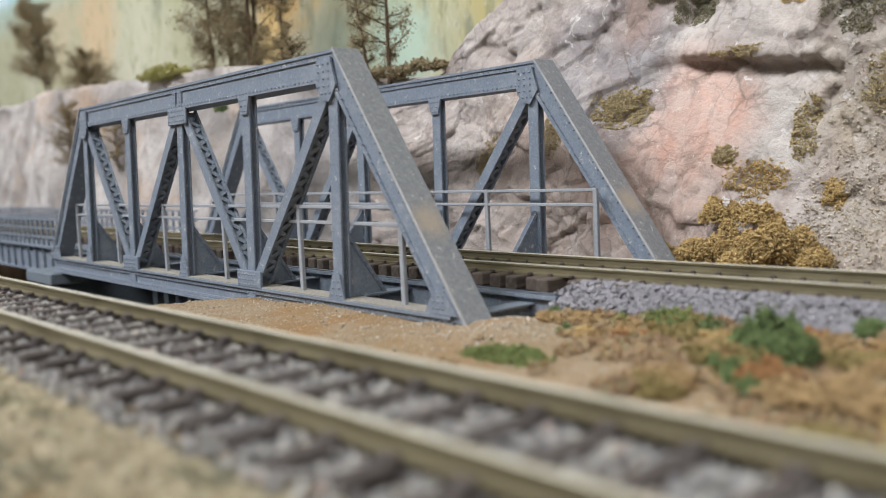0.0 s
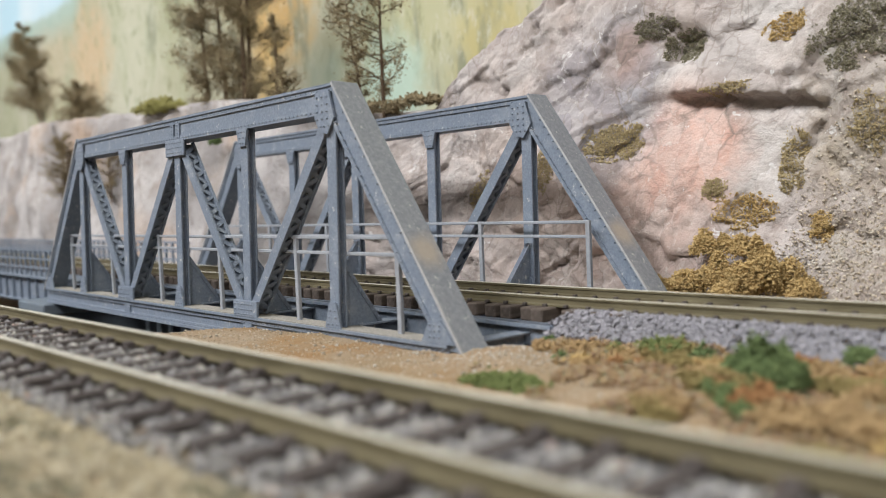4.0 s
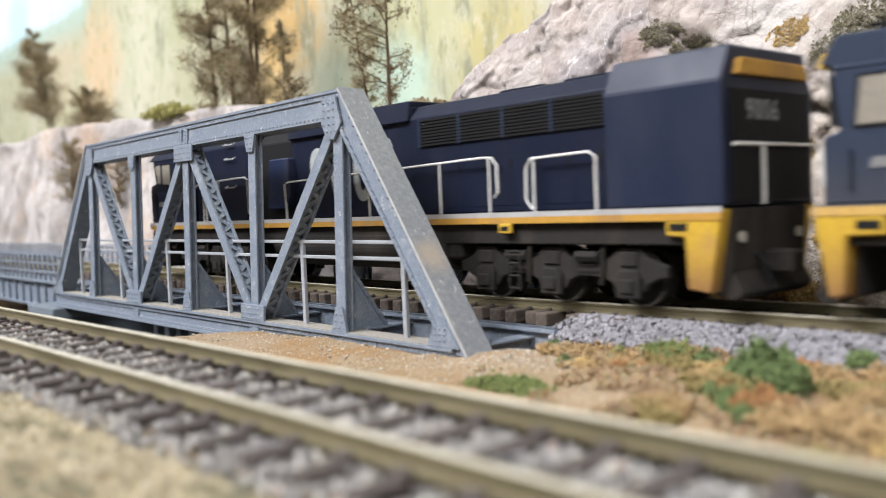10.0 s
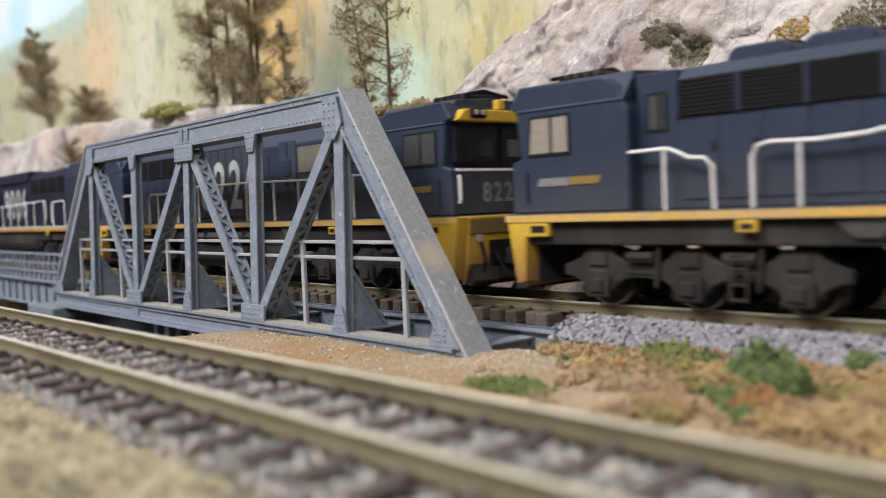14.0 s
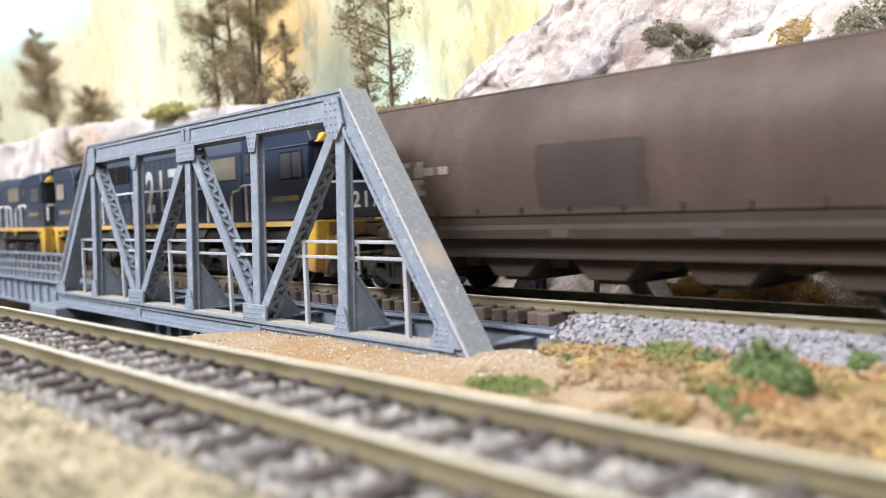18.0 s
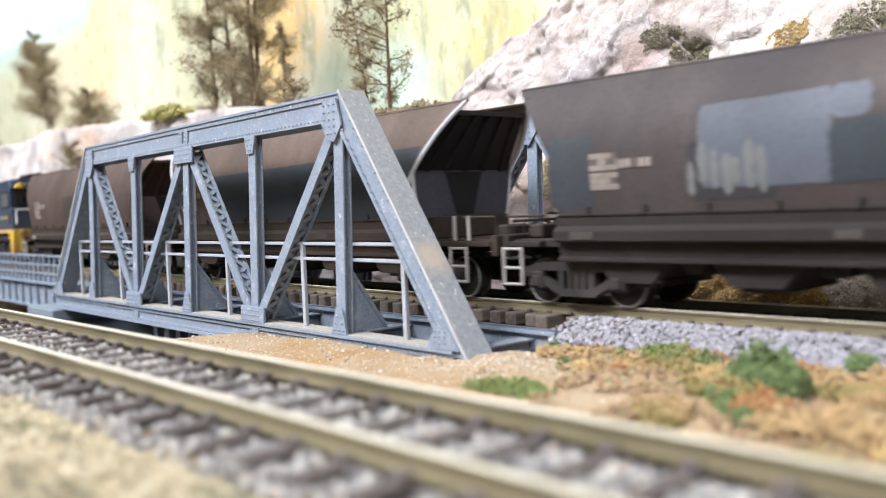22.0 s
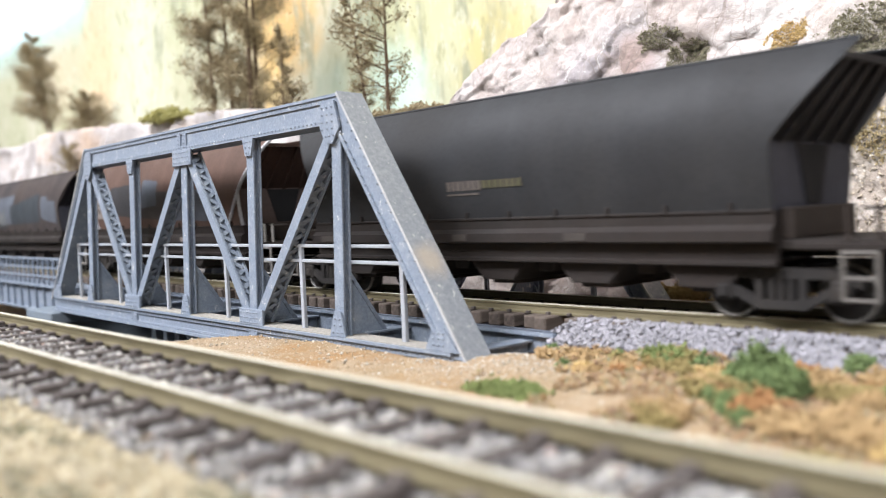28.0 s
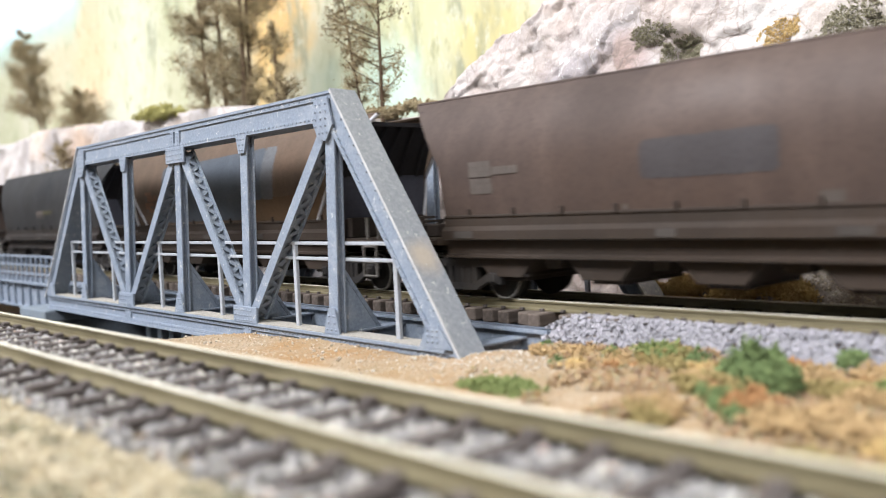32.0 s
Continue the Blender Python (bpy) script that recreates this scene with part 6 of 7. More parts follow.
def cab_82(b, f, paint, number, front):
    """A full-width cab; f maps distance from its own end to u; front: the end whose face looks to the rear of the train."""
    cab = b.side("cab", [(f(2.6), 19.6), (f(33.2), 19.6), (f(33.2), 39.4), (f(30.6), 44.6), (f(27.0), 46.4), (f(5.0), 46.8), (f(2.2), 42.4), (f(4.2), 41.6), (f(5.4), 31.4), (f(2.6), 30.6)], -16.6, 16.6, paint, 0.35, "blue driver's cab with a sloping roof edge")
    for s in (-1, 1):
        # sloping roof shoulder
        pts = [(s * 16.9, 41.5), (s * 12.5, 47.4), (0, 48.2), (0, 46.0), (s * 16.4, 40.9)]
        u0, u1 = sorted((f(4.4), f(32.4)))
        b.cross("roof", u0, u1, pts, paint, 0.15, "", cab)
    if f(1) < f(2):
        u0, u1 = f(8.2), f(18.4)
    else:
        u0, u1 = f(20.2), f(8.0)
    window(b, u0, u1, 32.3, 39.6, -16.85, 0.8, "cream_pane" if f(1) < f(2) else "blind", cab)
    lo, hi = sorted((f(10.0), f(26.5)))
    logo_bar(b, lo, hi, 26.2, -16.7)
    for s in (-1, 1):
        yy = sorted((s * 16.6, s * 17.2))
        lo, hi = sorted((f(4.6), f(5.6)))
        b.rod("grab_rail", [(f(7.0), s * 17.1, 22.0), (f(7.0), s * 17.1, 28.5)], 0.3, "slate", "", cab)
        b.rod("grab_rail", [(f(2.2), s * 14.6, 22.6), (f(1.8), s * 14.6, 23.4), (f(1.8), s * 14.6, 28.4), (f(2.2), s * 14.6, 29.2)], 0.42, "white_paint", "white grab rail", cab)
    # end face: windscreens under a yellow visor with lamps, line, number
    lo, hi = sorted((f(2.4), f(4.9)))
    for s in (-1, 1):
        pts = [(s * 1.0, 32.4), (s * 14.4, 32.4), (s * 14.6, 40.6), (s * 1.0, 40.9)]
        fr = b.cross("windscreen", *sorted((f(2.9), f(5.2))), pts, "black", 0.1, "dark raked windscreen")
        # one pane is grey: the reflection in it is put into the colour
        pts = [(s * 2.6, 33.6), (s * 11.4, 33.6), (s * 11.4, 37.6), (s * 2.6, 38.0)]
        b.cross("pane", *sorted((f(2.72), f(3.4))), pts, "blind" if s > 0 else "glass", 0.05, "", fr)
    visor = b.cross("visor", *sorted((f(1.2), f(5.6))), [(-15.4, 42.0), (15.4, 42.0), (12.6, 44.9), (-12.6, 44.9)], "yellow", 0.3, "yellow visor over the windscreens")
    for y in (-8.6, 8.6):
        h = b.box("headlight", *sorted((f(0.4), f(1.6))), y - 2.6, y + 2.6, 42.7, 45.3, "black", 0.5, "", visor)
        for k in (-1.1, 1.1):
            b.box("lamp", *sorted((f(0.25), f(0.8))), y + k - 0.8, y + k + 0.8, 43.3, 44.8, "lens", 0.3, "", h)
    b.box("horn_box", *sorted((f(1.6), f(4.0))), -1.1, 1.1, 45.0, 47.6, "yellow", 0.3, "small yellow housing on the cab roof", visor)
    b.box("nose_line", *sorted((f(2.35), f(2.8))), -14.8, 14.8, 30.1, 30.8, "white_paint", 0.05, "white line across the nose", cab)
    if f(1) > f(2):
        b.text("number", number, f(2.45), -6.6, 22.6, 5.0, 13.6, "white_paint" if number == "8217" else "number_shaded", "white running number on the nose", "end")
    # roof gear
    ac = b.box("roof_unit", *sorted((f(8), f(20))), -7, 7, 47.6, 49.6, "under", 0.6, "dark roof equipment")
    for k in range(5):
        b.rod("pipe", [(f(7 + 2.6 * k), -7.4, 49.0), (f(8 + 2.6 * k), 0, 50.4), (f(7 + 2.6 * k), 7.4, 49.0)], 0.5, "black", "", ac)


def engine_82(front, number, label):
    L = 240.6
    b = Body("locomotive", L, label, "locomotive", "engines of the coal train")
    paint = "slate"
    frame_and_ends(b, paint, (81, 144, 3.8, 12.3))
    for s in (-1, 1):
        tank = b.rod("air_reservoir", [(101, s * 15.3, 14.6), (140, s * 15.3, 14.6)], 1.75, "under_pale", "grey air reservoir cylinder")
        for u in (107, 121, 135):
            b.box("strap", u - 0.5, u + 0.5, *sorted((s * 13.4, s * 17.2)), 12.7, 16.5, "under", 0.2, "", tank)
        box_ = b.box("battery_box", 146.5, 157.6, *sorted((s * 10.0, s * 15.4)), 4.2, 12.9, "under_pale", 0.3, "grey equipment box beside the tank")
        b.box("lid_edge", 146.3, 157.8, *sorted((s * 15.0, s * 15.7)), 12.0, 13.1, "under", 0.1, "", box_)
        b.rod("drain_pipe", [(160.0, s * 14.6, 13.8), (161.2, s * 14.8, 10.0), (160.4, s * 14.6, 5.0)], 0.5, "under")
        b.box("cooling_pipes", 164.0, 171.0, *sorted((s * 12.0, s * 14.8)), 6.8, 10.2, "under_pale", 0.8, "small grey reservoir")
    b.box("tank_cradle", 84.0, 165.0, -13.0, 13.0, 12.2, 15.4, "under", 0.3)
    for u in (77.7, 162.7):
        b.side("tank_bracket", [(u - 5.7, 17.6), (u + 5.7, 17.6), (u + 2.1, 14.1), (u - 2.1, 14.1)], -16.2, 16.2, "under_pale", 0.2, "grey bolster bracket under the deck")
    loco_bogie(b, 44.3, 21.1, 1)
    loco_bogie(b, 199.3, 21.2, -1)
    cab_82(b, lambda u: u, paint, number, False)
    cab_82(b, lambda u: L - u, paint, number, True)
    # vestibules with doors
    for u0, u1 in ((33.0, 42.4), (189.4, 207.6)):
        v = b.box("vestibule", u0, u1, -13.2, 13.2, 19.6, 46.2, "slate", 0.25, "recessed blue cab door bay")
        window(b, u0 + 3, u0 + 6.4, 35.2, 41.6, -13.4, 0.0, "blind", v)
    # hood
    b.cross("radiator_hood", 42.0, 94.0, [(-13.4, 19.6), (13.4, 19.6), (13.6, 43.4), (11.4, 46.4), (0, 47.0), (-11.4, 46.4), (-13.6, 43.4)], paint, 0.3, "slate blue radiator hood")
    for u in (50.0, 64.4, 78.8):
        fan = b.side("fan_housing", [(u, 46.0), (u + 12.6, 46.0), (u + 12.6, 47.8), (u + 11.0, 49.2), (u + 1.6, 49.2), (u, 47.8)], -9.0, 9.0, paint, 0.5, "raised radiator fan housing")
        part("fan_grille", rod([(b.x(u + 6.3), 0, 49.1), (b.x(u + 6.3), 0, 49.5)], 5.2, None, 20), "black", fan, "round black fan grille")
    louvres(b, 42.6, 92.5, 37.0, 44.0, -14.0, 9)
    door_lines(b, 43, 93, -13.7, 6, paint, 36.6)
    b.cross("engine_hood", 94.0, 189.4, [(-13.6, 19.6), (13.6, 19.6), (13.6, 42.6), (10.6, 46.6), (0, 47.0), (-10.6, 46.6), (-13.6, 42.6)], paint, 0.3, "slate blue engine hood with doors")
    door_lines(b, 97.6, 141.4, -13.85, 8, "faded_slate", 43.8)
    door_lines(b, 143.0, 148.2, -13.85, 1, paint, 40.2)
    door_lines(b, 154.4, 164.8, -13.85, 2, "faded_slate", 43.6)
    for s in (-1, 1):
        b.box("door_frame", 97.0, 142.0, *sorted((s * 13.55, s * 13.75)), 20.6, 44.4, "slate_dark", 0.05, "dark frame round the hood doors")
    b.box("exhaust_pipe", 118, 128, -4, 4, 46.6, 48.6, "under", 0.4)
    for u in (140, 158, 182):
        b.box("roof_hatch", u - 6, u + 6, -6.5, 6.5, 46.6, 47.6, paint, 0.2)
    # grey blanked window and hatch
    b.box("blanked_window", 165.8, 186.4, -14.0, -13.4, 33.6, 41.2, "tan_panel", 0.1, "tan blanked-off side panel")
    b.box("side_hatch", 156, 161.5, -14.1, -13.4, 33.0, 38.0, paint, 0.1)
    b.text("number", number, 100.2, -14.2, 23.6, 16.6, 41.0, "number", "large grey running number on the hood")
    handrail(b, [(30.4, 27.0), (31.0, 29.6), (33.0, 31.0), (41.5, 31.2), (44.5, 30.0), (46.0, 29.2), (49.2, 29.0), (50.8, 27.6), (51.1, 19.6)], [(40.8, 31.2)])
    handrail(b, [(58.5, 19.6), (58.5, 28.6), (59.6, 30.4), (62.0, 30.9), (70.0, 30.6), (78.0, 31.0), (85.0, 32.2), (102.0, 32.2), (138.0, 32.0), (174.0, 31.2), (177.0, 30.6), (178.2, 28.6), (178.2, 19.6)],
             [(67.0, 30.8), (84.4, 32.1), (102.0, 32.1), (119.5, 32.0), (137.0, 32.0), (154.5, 31.6), (169.0, 31.3)])
    handrail(b, [(186.8, 19.6), (186.9, 27.8), (188.2, 29.4), (191.8, 29.8), (194.0, 31.0), (196.0, 31.3), (204.8, 31.2), (206.6, 30.0), (207.4, 28.2)], [(197.0, 31.2)])
    VEHICLES.append((b.ob, front, L))
    return b


def engine_90(front):
    L = 248.0
    b = Body("locomotive", L, "navy blue diesel locomotive with a yellow sill, leading the coal train", "locomotive", "engines of the coal train")
    paint = "navy"
    frame_and_ends(b, paint, (170, 171, 8, 12), True)
    b.cross("fuel_tank", 90, 171, [(-15.6, 15.2), (-14.4, 17.2), (14.4, 17.2), (15.6, 15.2), (15.8, 11.0), (14.0, 7.4), (10.0, 5.8), (-10.0, 5.8), (-14.0, 7.4), (-15.8, 11.0)], "under", 0.6, "long dark grey rounded fuel tank")
    b.box("tank_end", 171, 176, -15.0, 15.0, 9.0, 17.4, "under", 0.8)
    loco_bogie(b, 48.6, 20.4, 1)
    loco_bogie(b, 204.2, 20.4, -1)
    cab = b.side("cab", [(2.0, 20.0), (33.6, 20.0), (33.6, 43.6), (5.0, 43.6), (6.6, 34.8), (2.0, 34.0)], -16.6, 16.6, paint, 0.3, "navy blue cab with a stepped nose")
    bm = bmesh.new()
    lo = [bm.verts.new((b.x(u), y, 43.3)) for u, y in ((1.9, -16.9), (34.2, -16.9), (34.2, 16.9), (1.9, 16.9))]
    hi = [bm.verts.new((b.x(u), y, 49.0)) for u, y in ((5.2, -12.4), (36.0, -12.4), (36.0, 12.4), (5.2, 12.4))]
    bm.faces.new(lo[::-1])
    bm.faces.new(hi)
    for k in range(4):
        bm.faces.new((lo[k], lo[(k + 1) % 4], hi[(k + 1) % 4], hi[k]))
    part("roof", bm, paint, cab, "navy blue roof with sloping sides and a brow")
    for s in (1, -1):
        a, c = sorted((-16.75 * s, -16.4 * s))
        for pts in ([(7.6, 41.5), (11.7, 41.5), (11.7, 34.5), (9.0, 34.7)], [(13.5, 41.4), (19.9, 41.2), (19.9, 33.9), (13.5, 34.3)]):
            fr = b.side("window", [(u + (0.45 if u > 10 and pts[0][0] < 10 or u > 16 else -0.45), z + (0.45 if z > 38 else -0.45)) for u, z in pts], a, c, "black", 0, "cab side window with pale panes", cab)
            a2, c2 = sorted((-16.9 * s, -16.6 * s))
            b.side("pane", pts, a2, c2, "cream_pane", 0, "", fr)
        a, c = sorted((-16.75 * s, -16.5 * s))
        b.side("logo_plate", [(8.2, 22.6), (21.8, 22.6), (22.8, 31.2), (8.2, 31.6)], a, c, "light_navy", 0, "lighter blue emblem panel", cab)
        b.box("grab_recess", 5.4, 7.0, a, c, 21.4, 30.8, "black", 0, "dark grab-rail recess", cab)
        b.rod("nose_rail", [(0.4, -15.6 * s, 20.2), (0.2, -15.6 * s, 32.6), (2.0, -15.6 * s, 32.8)], 0.28, "under", "", cab)
    logo_bar(b, 8.8, 22.1, 27.0, -16.8, "silver_line", "emblem_gold")
    b.cross("windscreen", 5.2, 6.4, [(-14, 35.6), (14, 35.6), (13.6, 42.6), (-13.6, 42.6)], "glass", 0.2, "dark windscreen")
    b.rod("jumper_hose", [(0.6, -15.8, 17.2), (0.0, -15.8, 12.4), (0.6, -15.6, 10.4), (2.0, -15.2, 10.2), (3.2, -14.8, 12.6)], 0.28, "black", "thin black jumper hose at the step")
    b.rod("brake_rod", [(11.0, -13.6, 15.6), (12.4, -13.6, 10.6), (14.4, -13.6, 10.4), (19.0, -13.6, 16.0)], 0.55, "under", "dark brake rod under the cab")
    b.box("cab_doorway", 33.0, 35.0, -13.0, 13.0, 20.0, 46.0, "black", 0.1, "dark open doorway behind the cab")
    hood = b.cross("equipment_hood", 35.0, 80.0, [(-14.0, 20.0), (14.0, 20.0), (14.0, 43.5), (11.0, 48.4), (-11.0, 48.4), (-14.0, 44.5)], paint, 0.3, "navy blue equipment hood")
    window(b, 36.2, 39.2, 36.0, 42.0, -14.2, 0.0, "glass", hood)
    for u0, u1, z in ((59.0, 65.0, 45.2), (59.0, 65.0, 40.4), (59.0, 65.0, 31.0)):
        b.rod("hood_grab", [(u0, -13.9, z + 0.6), (u0, -14.9, z), (u1, -14.9, z), (u1, -13.9, z + 0.6)], 0.25, "silver_line", "", hood)
    b.cross("fan_bay", 80.0, 100.0, [(-13.6, 20.0), (13.6, 20.0), (13.6, 43.5), (11.0, 46.6), (-11.0, 46.6), (-13.6, 43.5)], "black", 0.3, "black intake bay")
    b.side("intake_box", [(88.4, 23.0), (98.8, 23.0), (101.6, 26.4), (101.6, 38.4), (90.4, 38.4)], -16.2, 16.2, "light_navy", 0.4, "lighter blue intake box with a sloping side")
    b.cross("engine_hood", 100.0, 158.0, [(-13.8, 20.0), (13.8, 20.0), (13.8, 42.6), (13.8, 47.4), (-13.8, 47.4), (-13.8, 42.6)], paint, 0.3, "navy blue engine hood")
    b.cross("hood_overhang", 100.0, 157.6, [(-15.0, 43.6), (15.0, 43.6), (14.0, 48.9), (-14.0, 48.9)], paint, 0.3)
    b.cross("radiator_hood", 158.0, 222.0, [(-13.8, 20.0), (13.8, 20.0), (14.2, 43.4), (11.5, 47.4), (-11.5, 47.4), (-14.2, 44.2)], paint, 0.3, "navy blue radiator hood")
    louvres(b, 162.0, 220.6, 36.8, 43.6, -14.4, 9)
    b.cross("rear_block", 221.4, 247.6, [(-16.4, 20.0), (16.4, 20.0), (16.4, 41.6), (13.4, 48.8), (-13.4, 48.8), (-16.4, 42.4)], "rear_navy", 0.35, "navy blue rear end block, coloured lighter for its sheen")
    b.box("end_panel", 247.4, 248.1, -14.0, 14.0, 20.6, 41.0, "black", 0.1, "black end door panel")
    b.cross("number_board", 247.2, 248.8, [(-12.6, 43.4), (12.6, 43.4), (11.6, 46.4), (-11.6, 46.4)], "stripe", 0.2, "yellow number board on the end")
    b.text("number", "9006", 248.2, -9.0, 35.4, 4.0, 11.0, "number_shaded", "small white running number on the end", "end")
    b.rod("end_rail", [(248.4, -14.0, 31.0), (248.4, 14.0, 31.0)], 0.35, "white_paint")
    b.rod("end_rail", [(248.4, -4.0, 20.0), (248.4, -4.0, 31.0)], 0.4, "white_paint")
    for u in (118, 140, 190, 210):
        b.box("roof_hatch", u - 7, u + 7, -7, 7, 47.4, 48.6, paint, 0.2)
    door_lines(b, 160, 220, -13.95, 7, paint, 35.8)
    b.text("number", "9006", 110.6, -14.1, 24.0, 16.4, 41.0, "number", "large grey running number on the hood")
    handrail(b, [(32.2, 26.0), (32.2, 29.6), (33.4, 30.4), (42.6, 33.2), (45.0, 33.6), (46.6, 32.4), (47.0, 20.0)], [(44.8, 33.4)], r=0.29, foot=20.0)
    handrail(b, [(54.6, 20.0), (54.6, 32.0), (55.6, 33.4), (68.0, 33.8), (75.0, 33.8), (76.4, 32.8), (76.6, 22.0)], [(56.6, 33.4)], r=0.29, foot=20.0)
    handrail(b, [(100.0, 20.0), (99.2, 30.4), (101.0, 31.0), (128.0, 31.6), (158.0, 32.0), (186.0, 32.6), (189.0, 32.4), (190.6, 30.6), (190.6, 24.4), (189.4, 23.4)], [(112.2, 31.2), (127.2, 31.6), (142.0, 31.8), (156.5, 32.0), (170.9, 32.4), (188.0, 32.6)], r=0.29, foot=20.0)
    handrail(b, [(201.2, 20.6), (199.4, 22.6), (199.6, 29.6), (201.0, 31.4), (217.0, 31.8), (218.8, 30.8), (218.8, 20.0)], [(201.8, 31.4)], r=0.29, foot=20.0)
    VEHICLES.append((b.ob, front, L))
    return b


def wagon_bogie(b, uc, step=10.7):
    """Two-axle bogie: bolster, open truss side frames, springs, axle boxes and wheels."""
    fr = b.box("bogie", uc - 3.0, uc + 3.0, -10.8, 10.8, 4.4, 8.6, "under", 0.3, "dark weathered two-axle bogie")
    for s in (-1, 1):
        y = s * 12.1
        for a, c, thick in (((-14.4, 7.0), (-9.6, 8.5), 1.9), ((-9.6, 8.5), (9.6, 8.5), 1.9), ((9.6, 8.5), (14.4, 7.0), 1.9), ((-12.2, 7.2), (-4.2, 2.9), 1.6), ((12.2, 7.2), (4.2, 2.9), 1.6),
                            ((-4.8, 2.9), (4.8, 2.9), 1.6), ((-4.0, 8.0), (-4.0, 3.0), 1.3), ((4.0, 8.0), (4.0, 3.0), 1.3)):
            part("side_bar", beam((b.x(uc + a[0]), y, a[1]), (b.x(uc + c[0]), y, c[1]), 1.7, thick), "under", fr)
        for k in (-1, 1):
            b.box("axle_box", uc + k * step - 1.9, uc + k * step + 1.9, *sorted((s * 11.2, s * 13.4)), 3.4, 7.4, "under", 0.4, "", fr)
            b.box("bearing_cap", uc + k * step - 1.1, uc + k * step + 1.1, *sorted((s * 13.3, s * 13.9)), 4.0, 6.4, "under", 0.3, "", fr)
        for k in (-1.8, 0.0, 1.8):
            b.rod("bolster_spring", [(uc + k, s * 12.3, 3.6), (uc + k, s * 12.3, 7.6)], 0.75, "under", "", fr)
        b.rod("brake_beam", [(uc - 8.6, s * 10.6, 3.6), (uc + 8.6, s * 10.6, 3.6)], 0.5, "wheel", "", fr)
    for k in (-1, 1):
        u = uc + k * step
        wheelset(b, u, 5.0, fr)
        for s in (-1, 1):
            yy = sorted((s * 9.4, s * 9.75))
            rim = [(b.x(u) + 4.9 * math.cos(a), 5.0 + 4.9 * math.sin(a)) for a in (2 * math.pi * i / 20 for i in range(20))]
            part("wheel_rim", rod([(px, yy[1] if s > 0 else yy[0], pz) for px, pz in rim + rim[:1]], 0.28, None, 4), "tread", fr, "bright worn wheel rim")


def hop_half(z):
    """Half the width of a wagon at height z: upright low down, rounded in towards the top."""
    return float(np.interp(z, [5, 19.5, 22.5, 25.5, 28.5, 31.8, 34, 36, 38, 40, 42, 44, 46, 47.7], [15.2, 15.2, 15.8, 16.25, 16.55, 16.6, 16.45, 16.1, 15.6, 14.9, 14.0, 12.9, 11.5, 10.1]))


def hop_ends(z):
    """Where the front and the rear edge of a side sheet stand at height z."""
    front = float(np.interp(z, [19.5, 30.5, 32, 38, 43, 47.7], [8.8, 8.6, 7.8, 3.8, -0.4, -5.0]))
    rear = float(np.interp(z, [19.5, 31.2, 32.4, 38, 43, 47.7], [147.2, 147.4, 148.2, 153.2, 157.4, 161.2]))
    return front, rear


def side_sheet(b, s, t=0.6):
    """One rounded side plate, with its own thickness and rim."""
    zs = [19.5, 22, 24.5, 27, 29.5, 31.8, 33.5, 35.2, 37, 38.8, 40.6, 42.4, 44.2, 46, 47.7]
    nu = 10
    bm = bmesh.new()

    def sheet(inset):
        rows = []
        for z in zs:
            u0, u1 = hop_ends(z)
            rows.append([bm.verts.new((b.x(u0 + (u1 - u0) * k / nu), s * (hop_half(z) - inset), z)) for k in range(nu + 1)])
        return rows

    outer, inner = sheet(0.0), sheet(t)
    for g in (outer, inner):
        for a, c in zip(g, g[1:]):
            for k in range(nu):
                f = bm.faces.new((a[k], a[k + 1], c[k + 1], c[k]))
                f.smooth = True
    rim_o, rim_i = sheet(0.0), sheet(t)
    ring_o = rim_o[0] + [r[-1] for r in rim_o[1:]] + rim_o[-1][-2::-1] + [r[0] for r in rim_o[-2:0:-1]]
    ring_i = rim_i[0] + [r[-1] for r in rim_i[1:]] + rim_i[-1][-2::-1] + [r[0] for r in rim_i[-2:0:-1]]
    for k in range(len(ring_o)):
        m = (k + 1) % len(ring_o)
        bm.faces.new((ring_o[k], ring_o[m], ring_i[m], ring_i[k]))
    loose = [v for v in bm.verts if not v.link_faces]
    bmesh.ops.delete(bm, geom=loose, context="VERTS")
    return bm


